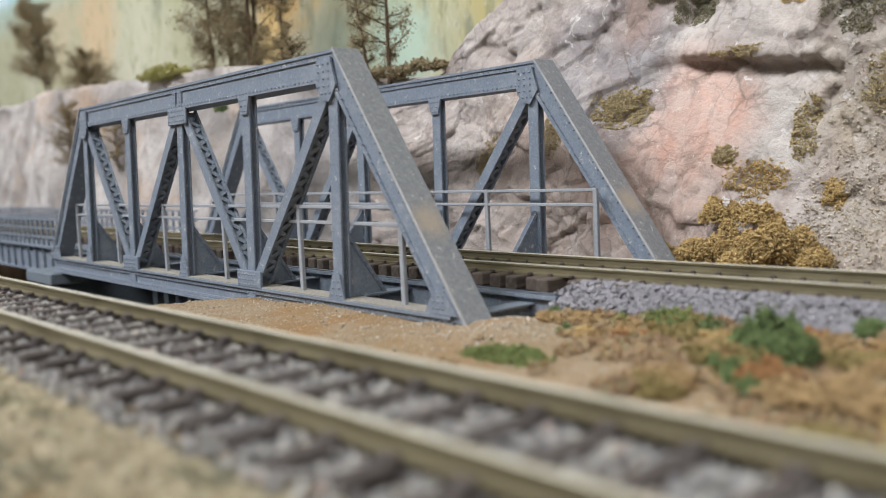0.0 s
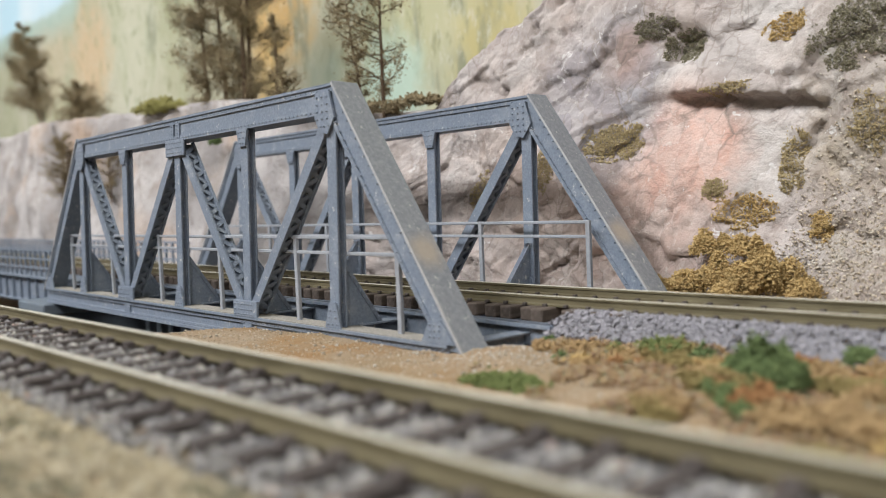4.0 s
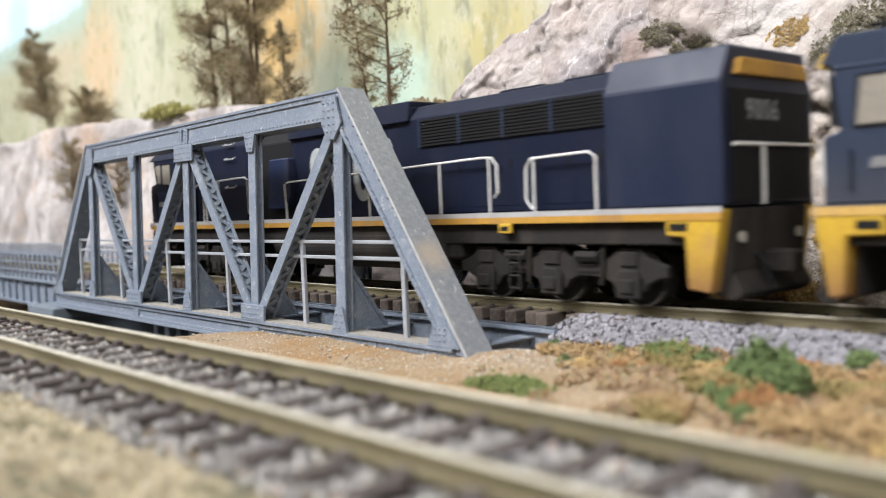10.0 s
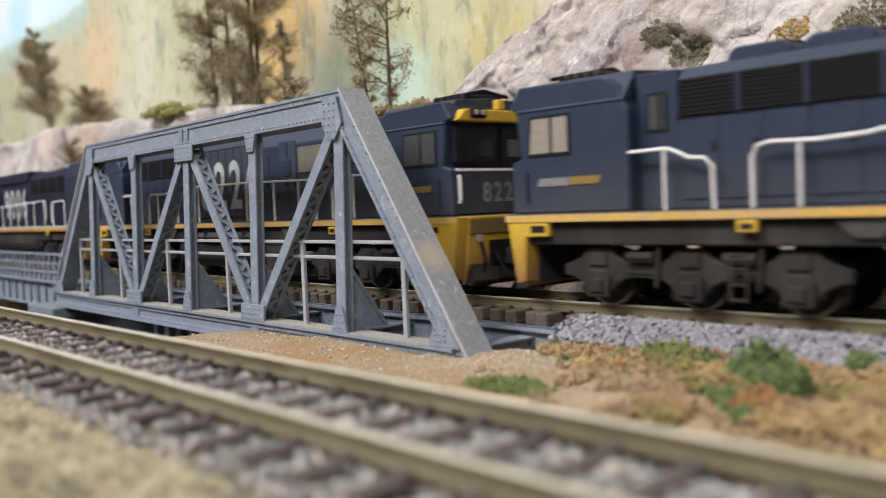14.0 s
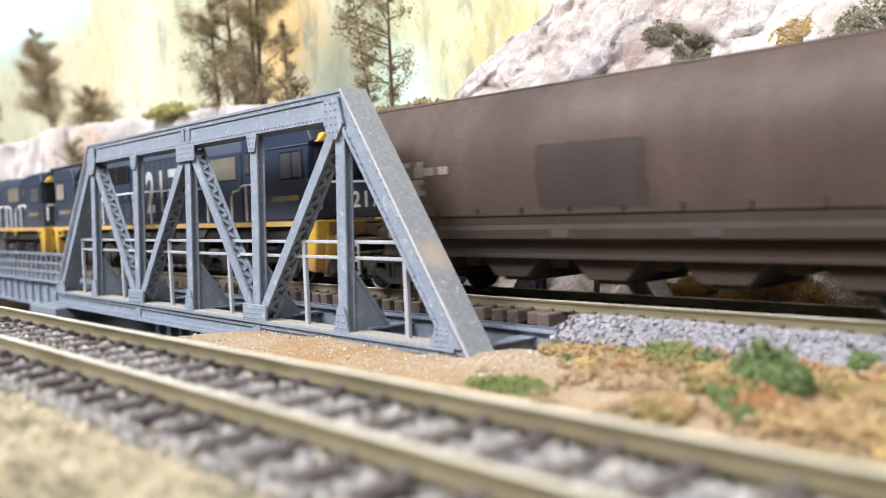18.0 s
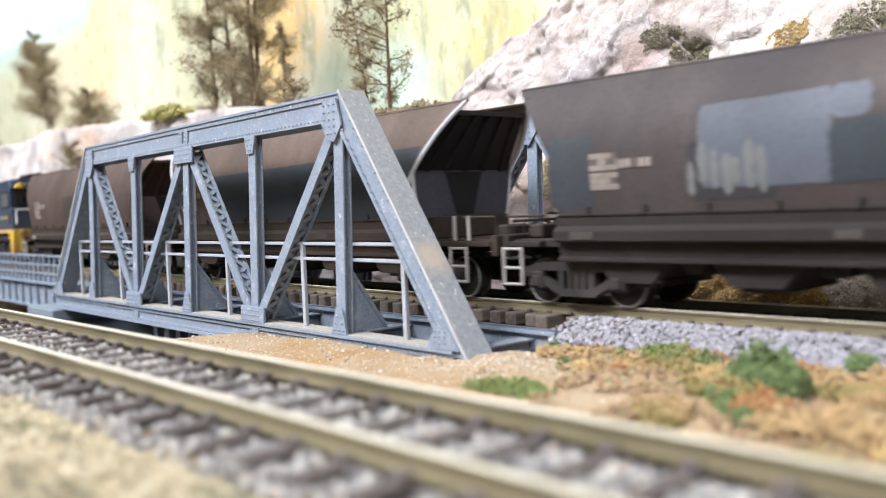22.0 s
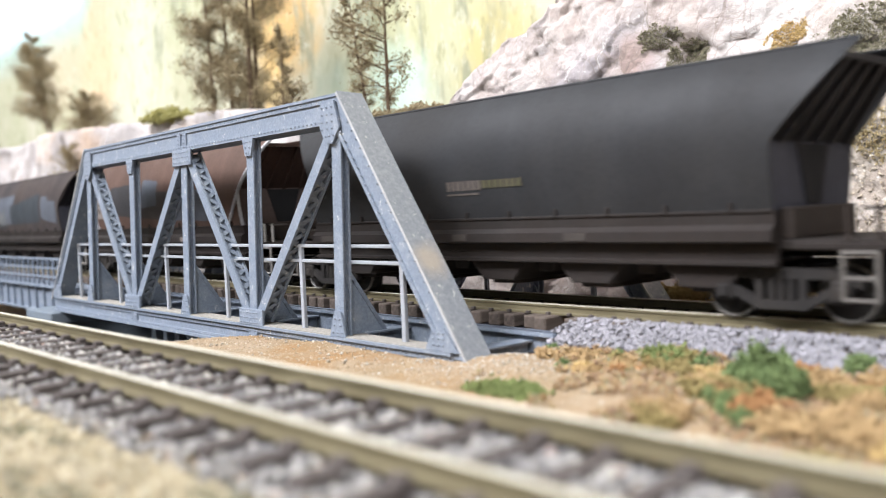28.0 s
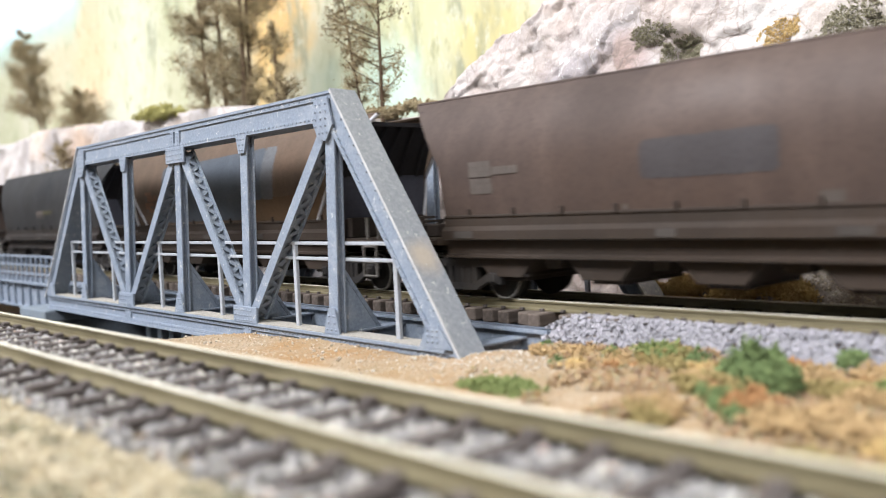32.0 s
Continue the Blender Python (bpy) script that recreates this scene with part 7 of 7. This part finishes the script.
def hopper(front, paint, label, ribs, patches=(), sill="hop_sill", inside="hop_slope_dark", wall_paint="hop_end"):
    """A coal hopper wagon: rounded sides, sloping ends, stepped sill, chutes, two bogies. u is measured from near its front end."""
    b = Body("coal_hopper", 165.6, label, "hopper wagon", "coal hopper wagons")
    for s in (-1, 1):
        part("side_sheet", side_sheet(b, s), paint, b.ob)
        part("top_rail", rod([(b.x(-4.4), s * 10.0, 47.6), (b.x(160.6), s * 10.0, 47.6)], 0.42), paint, b.ob)
    # ends: slope sheet, ribs under it, end wall with its dark opening
    for e_i in (0, 1):
        fold, lip, d = (8.7, hop_ends(45.0)[0] + 1.2, 1) if e_i == 0 else (147.3, hop_ends(45.0)[1] - 1.2, -1)
        bm = bmesh.new()
        quad = [bm.verts.new((b.x(u), y, z)) for k in (0.0, 0.5) for u, y, z in (
            (lip + d * k, -11.9, 45.0), (lip + d * k, 11.9, 45.0), (fold + d * k, 16.1, 31.6), (fold + d * k, -16.1, 31.6))]
        for f in ((0, 1, 2, 3), (4, 7, 6, 5), (0, 4, 5, 1), (2, 6, 7, 3), (1, 5, 6, 2), (0, 3, 7, 4)):
            bm.faces.new([quad[i] for i in f])
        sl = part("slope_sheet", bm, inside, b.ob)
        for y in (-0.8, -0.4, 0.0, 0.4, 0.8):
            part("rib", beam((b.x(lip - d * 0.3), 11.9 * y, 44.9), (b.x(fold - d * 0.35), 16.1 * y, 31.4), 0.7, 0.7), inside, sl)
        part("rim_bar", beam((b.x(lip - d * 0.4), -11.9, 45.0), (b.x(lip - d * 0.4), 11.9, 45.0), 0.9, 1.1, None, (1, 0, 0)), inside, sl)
        u0, u1 = sorted((fold, fold + d * 0.9))
        wall = b.cross("end_wall", u0, u1, [(-16.0, 31.7), (16.0, 31.7), (15.9, 26.0), (14.8, 19.6), (14.8, 14.4), (-14.8, 14.4), (-14.8, 19.6), (-15.9, 26.0)], wall_paint, 0.05, "grey end wall under the slope sheet")
        # solid dark plate: the shade inside the opening is put into its colour
        u0, u1 = sorted((fold - d * 0.25, fold + d * 0.4))
        b.cross("opening", u0, u1, [(-6.2, 31.2), (6.2, 31.2), (2.8, 20.4), (-2.8, 20.4)], "black", 0, "dark tapered opening", wall)
        # dark box stands for the recess, its shade put into the colour
        u0, u1 = sorted((fold - d * 2.4, fold + d * 0.2))
        b.cross("wall_foot", u0, u1, [(-12.6, 20.0), (12.6, 20.0), (12.6, 14.5), (-12.6, 14.5)], "hop_dark", 0.2, "dark box for the shaded recess under the end wall", wall)
        # platform, rails, ladder, coupler
        u0, u1 = (-7.4, 12.0) if d > 0 else (145.0, 174.8)
        b.box("platform", u0, u1, -13.5, 13.5, 12.6, 14.4, sill, 0.2, "rusty end platform")
        e = u0 if d > 0 else u1
        b.box("headstock", *sorted((e, e + d * 2.0)), -15.5, 15.5, 10.6, 15.4, sill, 0.2)
        for s in (-1, 1):
            b.box("side_step", *sorted((e + d * 2.2, e + d * (11.0 if d > 0 else 24.0))), *sorted((s * 13.4, s * 15.6)), 12.8, 14.0, sill, 0.15, "", None)
            b.rod("platform_rail", [(e + d * 1, s * 14.6, 15.0), (e + d * 1, s * 14.6, 19.6), (e + d * 12, s * 14.6, 19.6)], 0.35, "hop_dark")
        la, lb = (e + 0.8, e + 6.2) if d > 0 else (e - 15.4, e - 9.8)
        tall = 12.8
        steps = "hop_ladder" if front < 1400 else "hop_ladder_dark"
        lad = b.rod("ladder", [(la, -16.0, 4.4), (la, -16.0, tall)], 0.4, steps, "pale grey end ladder")
        b.rod("ladder_rail", [(lb, -16.0, 4.4), (lb, -16.0, tall)], 0.4, steps, "", lad)
        for z in (4.6, 8.2, 12.4):
            b.rod("rung", [(la, -16.0, z), (lb, -16.0, z)], 0.36, steps, "", lad)
        if d < 0:
            for u in (la + 0.4, lb - 0.2):
                b.rod("platform_post", [(u, -14.8, 14.2), (u, -14.8, 20.0)], 0.42, steps if ribs else "hop_dark")
        b.rod("platform_rail", [(e + d * 1, -9.0, 14.6), (e + d * 1, -9.0, 18.4), (e + d * 1, 9.0, 18.4), (e + d * 1, 9.0, 14.6)], 0.32, "hop_dark")
        b.rod("release_lever", [(e + d * 1.2, -15.0, 11.4), (e - d * 0.8, -12.0, 10.0), (e - d * 1.2, -3.0, 9.8)], 0.35, "hop_ladder")
        b.box("brake_valve", *sorted((e + d * 2.4, e + d * 6.4)), -9.0, -2.0, 14.4, 17.6, "hop_dark", 0.4, "grimy brake valve on the platform")
        b.rod("valve_pipe", [(e + d * 3, -3.0, 16.4), (e + d * 2.6, 2.0, 18.6), (e + d * 4.4, 8.0, 17.0), (e + d * 6, 11.0, 14.4)], 0.4, "hop_dark")
        b.box("coupler", *sorted((e - d * 4.4, e + d * 3.0)), -2.0, 2.0, 7.4, 11.2, "under", 0.5, "dark steel knuckle coupler")
        b.rod("brake_hose", [(e, -5.2, 12.0), (e - d * 2.4, -5.4, 8.4), (e - d * 3.4, -4.8, 5.6)], 0.5, "black")
        if not (ribs and d > 0):
            continue
        brake = b.rod("brake_stand", [(e + d * 4.0, -6.0, 14.6), (e + d * 4.0, -6.0, 24.0)], 0.5, "hop_dark", "dark handbrake stand")
        b.rod("brake_pipe", [(e - d * 1.0, -9.0, 22.6), (e + d * 0.6, -8.6, 21.0), (e + d * 1.2, -8.0, 17.6), (e + d * 3.4, -7.6, 16.2), (e + d * 5.2, -6.4, 18.6), (e + d * 6.0, -6.0, 25.6)], 0.55, "hop_dark", "", brake)
        rim = [(e + d * 3.2, -6.0 + 3.0 * math.cos(a), 22.0 + 3.0 * math.sin(a)) for a in (2 * math.pi * i / 12 for i in range(13))]
        b.rod("brake_wheel", rim, 0.4, "hop_dark", "", brake)
    # stepped sill: upper band, sloping ledge, deep recess and lower flange
    for s in (-1, 1):
        steps = [(15.4, 19.6), (15.4, 17.2), (16.7, 16.2), (16.7, 14.2), (14.6, 13.8), (14.4, 10.8), (15.4, 10.5), (15.4, 9.9), (13.6, 9.6), (12.8, 19.6)]
        sb = b.cross("sill", 8.4, 147.6, [(s * y, z) for y, z in steps], sill, 0, "stepped rust-brown side sill")
        b.box("lip", 8.8, 147.2, *sorted((s * 15.2, s * 15.7)), 19.2, 19.8, sill, 0.1, "", sb)
        for k in range(10):
            u = 17 + 13.6 * k
            b.box("lug", u - 0.4, u + 0.4, *sorted((s * 15.3, s * 15.95)), 19.4, 21.2, sill, 0.1, "", sb)
        for u0, u1 in ((12.9, 18.9), (67.5, 72.0), (101.5, 107.5)):
            pale = u0 < 20 and front < 900 or u0 > 100 and 1300 < front < 1400
            b.box("data_plate", u0, u1, *sorted((s * 16.65, s * 16.85)), 14.5, 16.1, "hop_plate" if pale else "hop_dull", 0, "pale data plate" if pale else "dull data plate", sb)
    b.cross("centre_hopper", 26, 132, [(-14.2, 13.6), (14.2, 13.6), (12.6, 9.6), (-12.6, 9.6)], "hop_dark", 0.3, "dark sloping hopper floor")
    for k in range(5):
        uc = 25.4 + 26.7 * k
        lo, hi = (4.8, 8.8)
        ch = b.side("chute", [(uc - hi, 9.7), (uc + hi, 9.7), (uc + lo, 5.4), (uc - lo, 5.4)], -13.4, 13.4, sill, 0.15, "discharge chute with sloping sides")
        b.box("gate", uc - lo + 0.6, uc + lo - 0.6, -11.0, 11.0, 4.4, 5.6, "hop_dark", 0.15, "", ch)
        if k < 4:
            b.side("tie_plate", [(uc + 10.8, 9.6), (uc + 15.8, 9.6), (uc + 15.2, 7.6), (uc + 11.4, 7.6)], -12.0, 12.0, sill, 0.1, "", ch)
    for sgn, u in ((-1, 22.6), (1, 134.8)):
        b.side("end_slope", [(u, 14.0), (u - sgn * 5.0, 14.0), (u - sgn * 9.0, 5.6), (u - sgn * 4.4, 5.4)], -12.8, 12.8, "hop_dark", 0.15, "dark sloping end of the hopper floor")
    b.box("centre_sill", -6, 173, -3.4, 3.4, 10.8, 12.6, "under", 0.2)
    wagon_bogie(b, 11.1)
    wagon_bogie(b, 147.0)
    b.rod("air_pipe", [(20, -13.8, 12.6), (70, -14.2, 12.2), (146, -13.8, 12.6)], 0.4, "hop_dark")
    if ribs:
        for end in (0, 1):
            slope = [(hop_ends(z)[end], z) for z in (47.4, 44.5, 41, 37.5, 34.5, 32.0)]
            reach = 17.4 if end == 0 else 137.6
            slope += [(slope[-1][0] + (reach - slope[-1][0]) * k, 32.0 - 12.0 * k) for k in (0.25, 0.5, 0.75, 1.0)]
            upright = [(hop_ends(31)[end] + (0.6 if end == 0 else -0.4), z) for z in (31.6, 27.0, 23.0, 19.8)]
            for s in (1, -1):
                for line in (slope, upright):
                    b.rod("end_rib", [(u, -(hop_half(z) + 0.2) * s, z) for u, z in line], 0.55, "hop_rib", "pale painted end rib")
    for k, (u0, u1, z0, z1, mat, what) in enumerate(patches):
        # each edge is one number, or two: low and high for the sides, front and rear for foot and head
        (ua, ub), (uc, ud), (za, zb), (zc, zd) = [v if isinstance(v, tuple) else (v, v) for v in (u0, u1, z0, z1)]
        bm = bmesh.new()
        rnd = random.Random(k + int(front))
        big = zc - za > 5
        nz, nu = max(1, int((zc - za) / 0.9)), 12 if big else 1
        rag = 0.22 if big else 0.04
        grid = []
        for i in range(nz + 1):
            f = i / nz
            inset = 0.8 * max(0, 1 - min(f, 1 - f) * (zc - za) / 1.4) ** 2 if big else 0
            left, right = ua + (ub - ua) * f + inset + rnd.uniform(-rag, rag), uc + (ud - uc) * f - inset + rnd.uniform(-rag, rag)
            row = []
            for m in range(nu + 1):
                g = m / nu
                z = (za + (zb - za) * g) * (1 - f) + (zc + (zd - zc) * g) * f + (rnd.uniform(-rag, rag) * 0.5 if i in (0, nz) else 0)
                row.append(bm.verts.new((b.x(left + (right - left) * g), -(hop_half(z) + 0.05 + 0.015 * min(k, 8)), z)))
            grid.append(row)
        for a, c in zip(grid, grid[1:]):
            for m in range(nu):
                bm.faces.new((a[m], a[m + 1], c[m + 1], c[m])).smooth = True
        part("paint_patch", bm, mat, b.ob, what)
    VEHICLES.append((b.ob, front, 165.6))
    return b


def hopper_paint(name, colour, dirt, amount=0.75):
    """Faded wagon paint, grimy towards nothing in particular, with rust blooms and run marks."""
    m = Mat(name, 0.68, 0, 0.18)
    fine = m.noise(900, 5, 0.65)
    blotch = m.noise(32, 5, 0.6)
    run = m.noise(90, 5, 0.6, m.mapped((1, 1, 0.16)))
    c = m.mix(m.ramp(blotch, (0.35, 0.0), (0.68, amount)), colour, dirt)
    c = m.mix(m.ramp(run, (0.48, 0.0), (0.75, 0.55)), c, tuple(min(1, v * 1.4 + 0.006) for v in colour))
    c = m.mix(m.ramp(fine, (0.3, 0.35), (0.55, 0.0)), c, tuple(v * 0.4 for v in colour))
    return m.colour(c).rough(m.ramp(blotch, (0.3, 0.48), (0.7, 0.75))).bump(fine, 0.00015, 0.25).m


MAT.update({
    "hop_brown": hopper_paint("faded_brown_wagon_paint", (0.068, 0.047, 0.038), (0.038, 0.029, 0.026)),
    "hop_tan": hopper_paint("faded_tan_brown_wagon_paint", (0.088, 0.062, 0.049), (0.052, 0.039, 0.032)),
    "hop_umber": hopper_paint("dark_umber_wagon_paint", (0.05, 0.039, 0.036), (0.034, 0.034, 0.038)),
    "hop_red": hopper_paint("red_brown_wagon_paint", (0.088, 0.053, 0.041), (0.06, 0.038, 0.03)),
    "hop_orange": hopper_paint("orange_brown_wagon_paint", (0.085, 0.056, 0.038), (0.056, 0.042, 0.03)),
    "hop_black": hopper_paint("black_wagon_paint", (0.019, 0.02, 0.022), (0.028, 0.027, 0.026)),
    # near-black colour for the slope sheets and their ribs
    "hop_slope_dark": hopper_paint("dark_slope_sheet", (0.012, 0.012, 0.015), (0.024, 0.021, 0.02)),
    "hop_rust": hopper_paint("rust_brown_slope_sheet", (0.045, 0.025, 0.019), (0.028, 0.019, 0.016)),
    "hop_sill": hopper_paint("rusty_sill_paint", (0.026, 0.02, 0.016), (0.04, 0.027, 0.019)),
    "hop_sill_dark": hopper_paint("dark_sill_paint", (0.017, 0.015, 0.014), (0.028, 0.021, 0.018)),
    # dark colour for the wagons' undersides and small fittings
    "hop_dark": hopper_paint("dark_underside", (0.024, 0.02, 0.018), (0.04, 0.029, 0.023)),
    "hop_end": hopper_paint("blue_grey_end_wall_paint", (0.045, 0.047, 0.062), (0.034, 0.034, 0.042)),
    "hop_end_brown": hopper_paint("brown_end_wall_paint", (0.085, 0.062, 0.055), (0.055, 0.042, 0.038)),
    "hop_plate": painted("pale_stencil_plate", (0.22, 0.19, 0.17), 0.7, 0.3, (0.1, 0.075, 0.06), 0.8, 500),
    "hop_faint": painted("faint_stencil_panel", (0.085, 0.072, 0.063), 0.7, 0.3, (0.05, 0.04, 0.035), 0.8, 500),
    "hop_dull": painted("grimy_data_plate", (0.045, 0.038, 0.033), 0.7, 0.3, (0.03, 0.025, 0.022), 0.8, 500),
    "hop_cream": painted("tan_stencil_panel", (0.3, 0.2, 0.12), 0.7, 0.3, (0.13, 0.08, 0.05), 0.8, 500),
    "hop_faded": painted("faded_red_stencil_panel", (0.15, 0.075, 0.045), 0.7, 0.3, (0.09, 0.06, 0.042), 0.8, 500),
    "hop_rib": painted("pale_rib_paint", (0.4, 0.41, 0.44), 0.6, 0.3, (0.2, 0.17, 0.15), 0.5),
    "hop_ladder": painted("dusty_white_ladder_paint", (0.3, 0.285, 0.27), 0.6, 0.3, (0.12, 0.1, 0.085), 0.7),
    "hop_ladder_dark": painted("grimy_grey_ladder_paint", (0.13, 0.12, 0.11), 0.65, 0.25, (0.06, 0.05, 0.04), 0.7),
    "patch_blue": hopper_paint("dark_slate_patch", (0.03, 0.038, 0.046), (0.042, 0.044, 0.046)),
    "patch_dark": hopper_paint("dark_grey_patch", (0.03, 0.03, 0.033), (0.04, 0.037, 0.036)),
    "patch_brown": hopper_paint("darker_brown_patch", (0.04, 0.03, 0.027), (0.034, 0.029, 0.027)),
    "patch_light": hopper_paint("pale_grey_patch", (0.088, 0.1, 0.122), (0.066, 0.07, 0.08), 0.8),
    "patch_olive": painted("dull_yellow_bar", (0.06, 0.056, 0.03), 0.6, 0.3),
    "patch_steel": hopper_paint("steel_grey_patch", (0.055, 0.065, 0.08), (0.048, 0.052, 0.058), 0.6),
    "patch_worn": hopper_paint("thin_dark_grey_patch", (0.05, 0.043, 0.041), (0.04, 0.035, 0.034)),
    "patch_ochre": hopper_paint("ochre_brown_patch", (0.085, 0.05, 0.026), (0.06, 0.038, 0.022)),
    "patch_haze": hopper_paint("faded_grey_edge_patch", (0.085, 0.088, 0.095), (0.066, 0.066, 0.07)),
    "patch_haze_dark": hopper_paint("faded_slate_patch", (0.046, 0.042, 0.044), (0.05, 0.044, 0.043)),
    "patch_letter": painted("worn_pale_lettering", (0.12, 0.125, 0.125), 0.7, 0.3, (0.05, 0.05, 0.05), 1.0, 300),
})


engine_90(1.0)
engine_82(262.1, "8226", "slate blue diesel locomotive with white handrails, running second")
engine_82(516.0, "8217", "slate blue diesel locomotive with white handrails, next to the wagons")
def stencil(u, z, mat="hop_plate", k=1.0):
    """Data panel in two worn blocks with a line of figures beside it, as plain bars."""
    rnd = random.Random(int(u * 10))
    bars = []
    for row in range(6):
        z0 = z + (row * 1.24 + (0.3 if row > 2 else 0.0)) * k
        a, stop = u, u + 7.2 * k
        while a < stop - 0.3:
            w = rnd.uniform(0.7, 2.6)
            worn = rnd.random() < (0.45 if row in (1, 4) else 0.15)
            bars.append((a, min(a + w, stop), z0, z0 + 1.2 * k, "hop_faint" if worn else mat, "worn stencilled bar"))
            a += w + 0.08
    for n in range(5):
        bars.append((u + (7.5 + n * 1.6) * k, u + (8.9 + n * 1.6) * k, z + 4.4 * k, z + 6.2 * k, "hop_faint" if n == 2 else mat, "worn stencilled bar"))
    return bars


first = 776.5
step = 182.6
hopper(first, "hop_brown", "faded brown coal hopper wagon with pale stencils", False, [(63.2, 91.5, 20.6, (34.4, 34.0), "patch_brown", "darker brown paint patch")] + stencil(19.3, 24.8, "hop_plate", 1.08), "hop_sill", "hop_rust", "hop_end_brown")
hopper(first + step, "hop_tan", "brown coal hopper wagon with slate lower band and pale ribs", True,
       [(33.4, (137.0, 150.0), 20.0, (35.6, 37.4), "patch_blue", "dark slate lower band")] + stencil(17.6, 24.4, "hop_cream"))
hopper(first + 2 * step, "hop_umber", "dark umber coal hopper wagon with blue-grey paint patches", False,
       [(7.5, 18.7, 20.8, 35.8, "patch_blue", "dark slate paint patch"), (40.6, 58.0, 21.6, 32.4, "patch_dark", "dark grey paint patch"), (43.0, 67.2, 23.8, (38.8, 39.6), "patch_light", "blue-grey paint patch"), (67.0, 73.4, 34.2, 39.8, "patch_light", "blue-grey paint patch"), (66.8, 118.0, (23.6, 24.4), (33.4, 38.8), "patch_blue", "dark slate paint patch"),
        (121.0, 131.2, (26.0, 24.6), 36.9, "patch_light", "blue-grey paint patch"), (131.0, 144.2, (24.4, 23.4), (34.8, 33.8), "patch_light", "blue-grey paint patch")]
       + stencil(18.4, 24.4, "hop_plate", 0.95) + [(u, u + 1.5 + k % 2 * 0.5, 22.4 + k * 5 % 3, 29.0 + (k * 7 % 4), "patch_letter", "worn pale lettering bar") for k, u in enumerate((40.6, 42.8, 45.4, 47.6, 49.6, 52.0, 54.4))], "hop_sill_dark")
hopper(first + 3 * step, "hop_red", "red-brown coal hopper wagon with grey paint patches", True,
       [((35.4, 33.8), 61.2, (25.4, 23.8), (36.8, 37.7), "patch_dark", "dark grey paint patch"), (61.0, 93.4, (23.7, 22.6), (34.2, 33.1), "patch_worn", "thin dark grey paint patch"), ((66.4, 67.4), (81.2, 82.0), (27.6, 28.2), (38.6, 37.6), "patch_light", "pale grey paint patch"), ((96.4, 95.4), (125.9, 125.4), (22.2, 21.6), (33.2, 32.5), "patch_light", "pale grey paint patch")]
       + stencil(17.4, 24.2, "hop_plate"), "hop_sill_dark", "hop_rust", "hop_end_brown")
hopper(first + 4 * step, "hop_black", "black coal hopper wagon with a small emblem", False,
       [(65.8 + 1.7 * k, 67.1 + 1.7 * k, 26.3, 28.5, "hop_faint", "grey emblem bar") for k in range(7)] + [(65.8, 76.4, 25.2, 25.6, "hop_faint", "grey emblem bar")] + [(77.8 + 1.8 * k, 79.2 + 1.8 * k, 26.6, 28.4, "patch_olive", "dull yellow emblem bar") for k in range(7)], "hop_sill_dark")
hopper(first + 5 * step, "hop_orange", "orange-brown coal hopper wagon with a large grey patch", True,
       [(97.0, 140.0, 20.2, (26.8, 27.6), "patch_ochre", "ochre-brown paint patch"), ((34.6, 33.8), 97.4, 20.6, (40.6, 42.2), "patch_steel", "large steel-grey paint patch"), (97.3, 108.0, 26.6, (42.2, 42.6), "patch_steel", "steel-grey paint patch"), (107.8, 115.0, 26.6, 42.6, "patch_haze", "pale grey edge of the paint patch")] + stencil(19.4, 24.6, "hop_faded"))
hopper(first + 6 * step, "hop_brown", "plain faded brown coal hopper wagon with stencils", False,
       [(64.2, 92.2, 25.6, (33.0, 33.6), "patch_haze_dark", "slate-grey paint patch"), (98.6, 102.6, 20.0, 22.0, "hop_faint", "pale plate"), (59.4, 60.6, 20.0, 21.0, "hop_faint", "small pale plate")] + stencil(18.6, 24.5, "hop_faint", 0.95))


def motions():
    times = [0, 2, 4, 5.5, 6.5, 7, 7.5, 8, 9, 10, 11, 12, 13, 14, 15, 16, 16.5, 17, 18, 19, 20, 21, 22, 23, 24, 25, 26, 27, 28, 29, 30, 31, 32]
    for ob, front, length in VEHICLES:
        walk(ob, [(t, vehicle_pose(front, length, t)) for t in times])


motions()
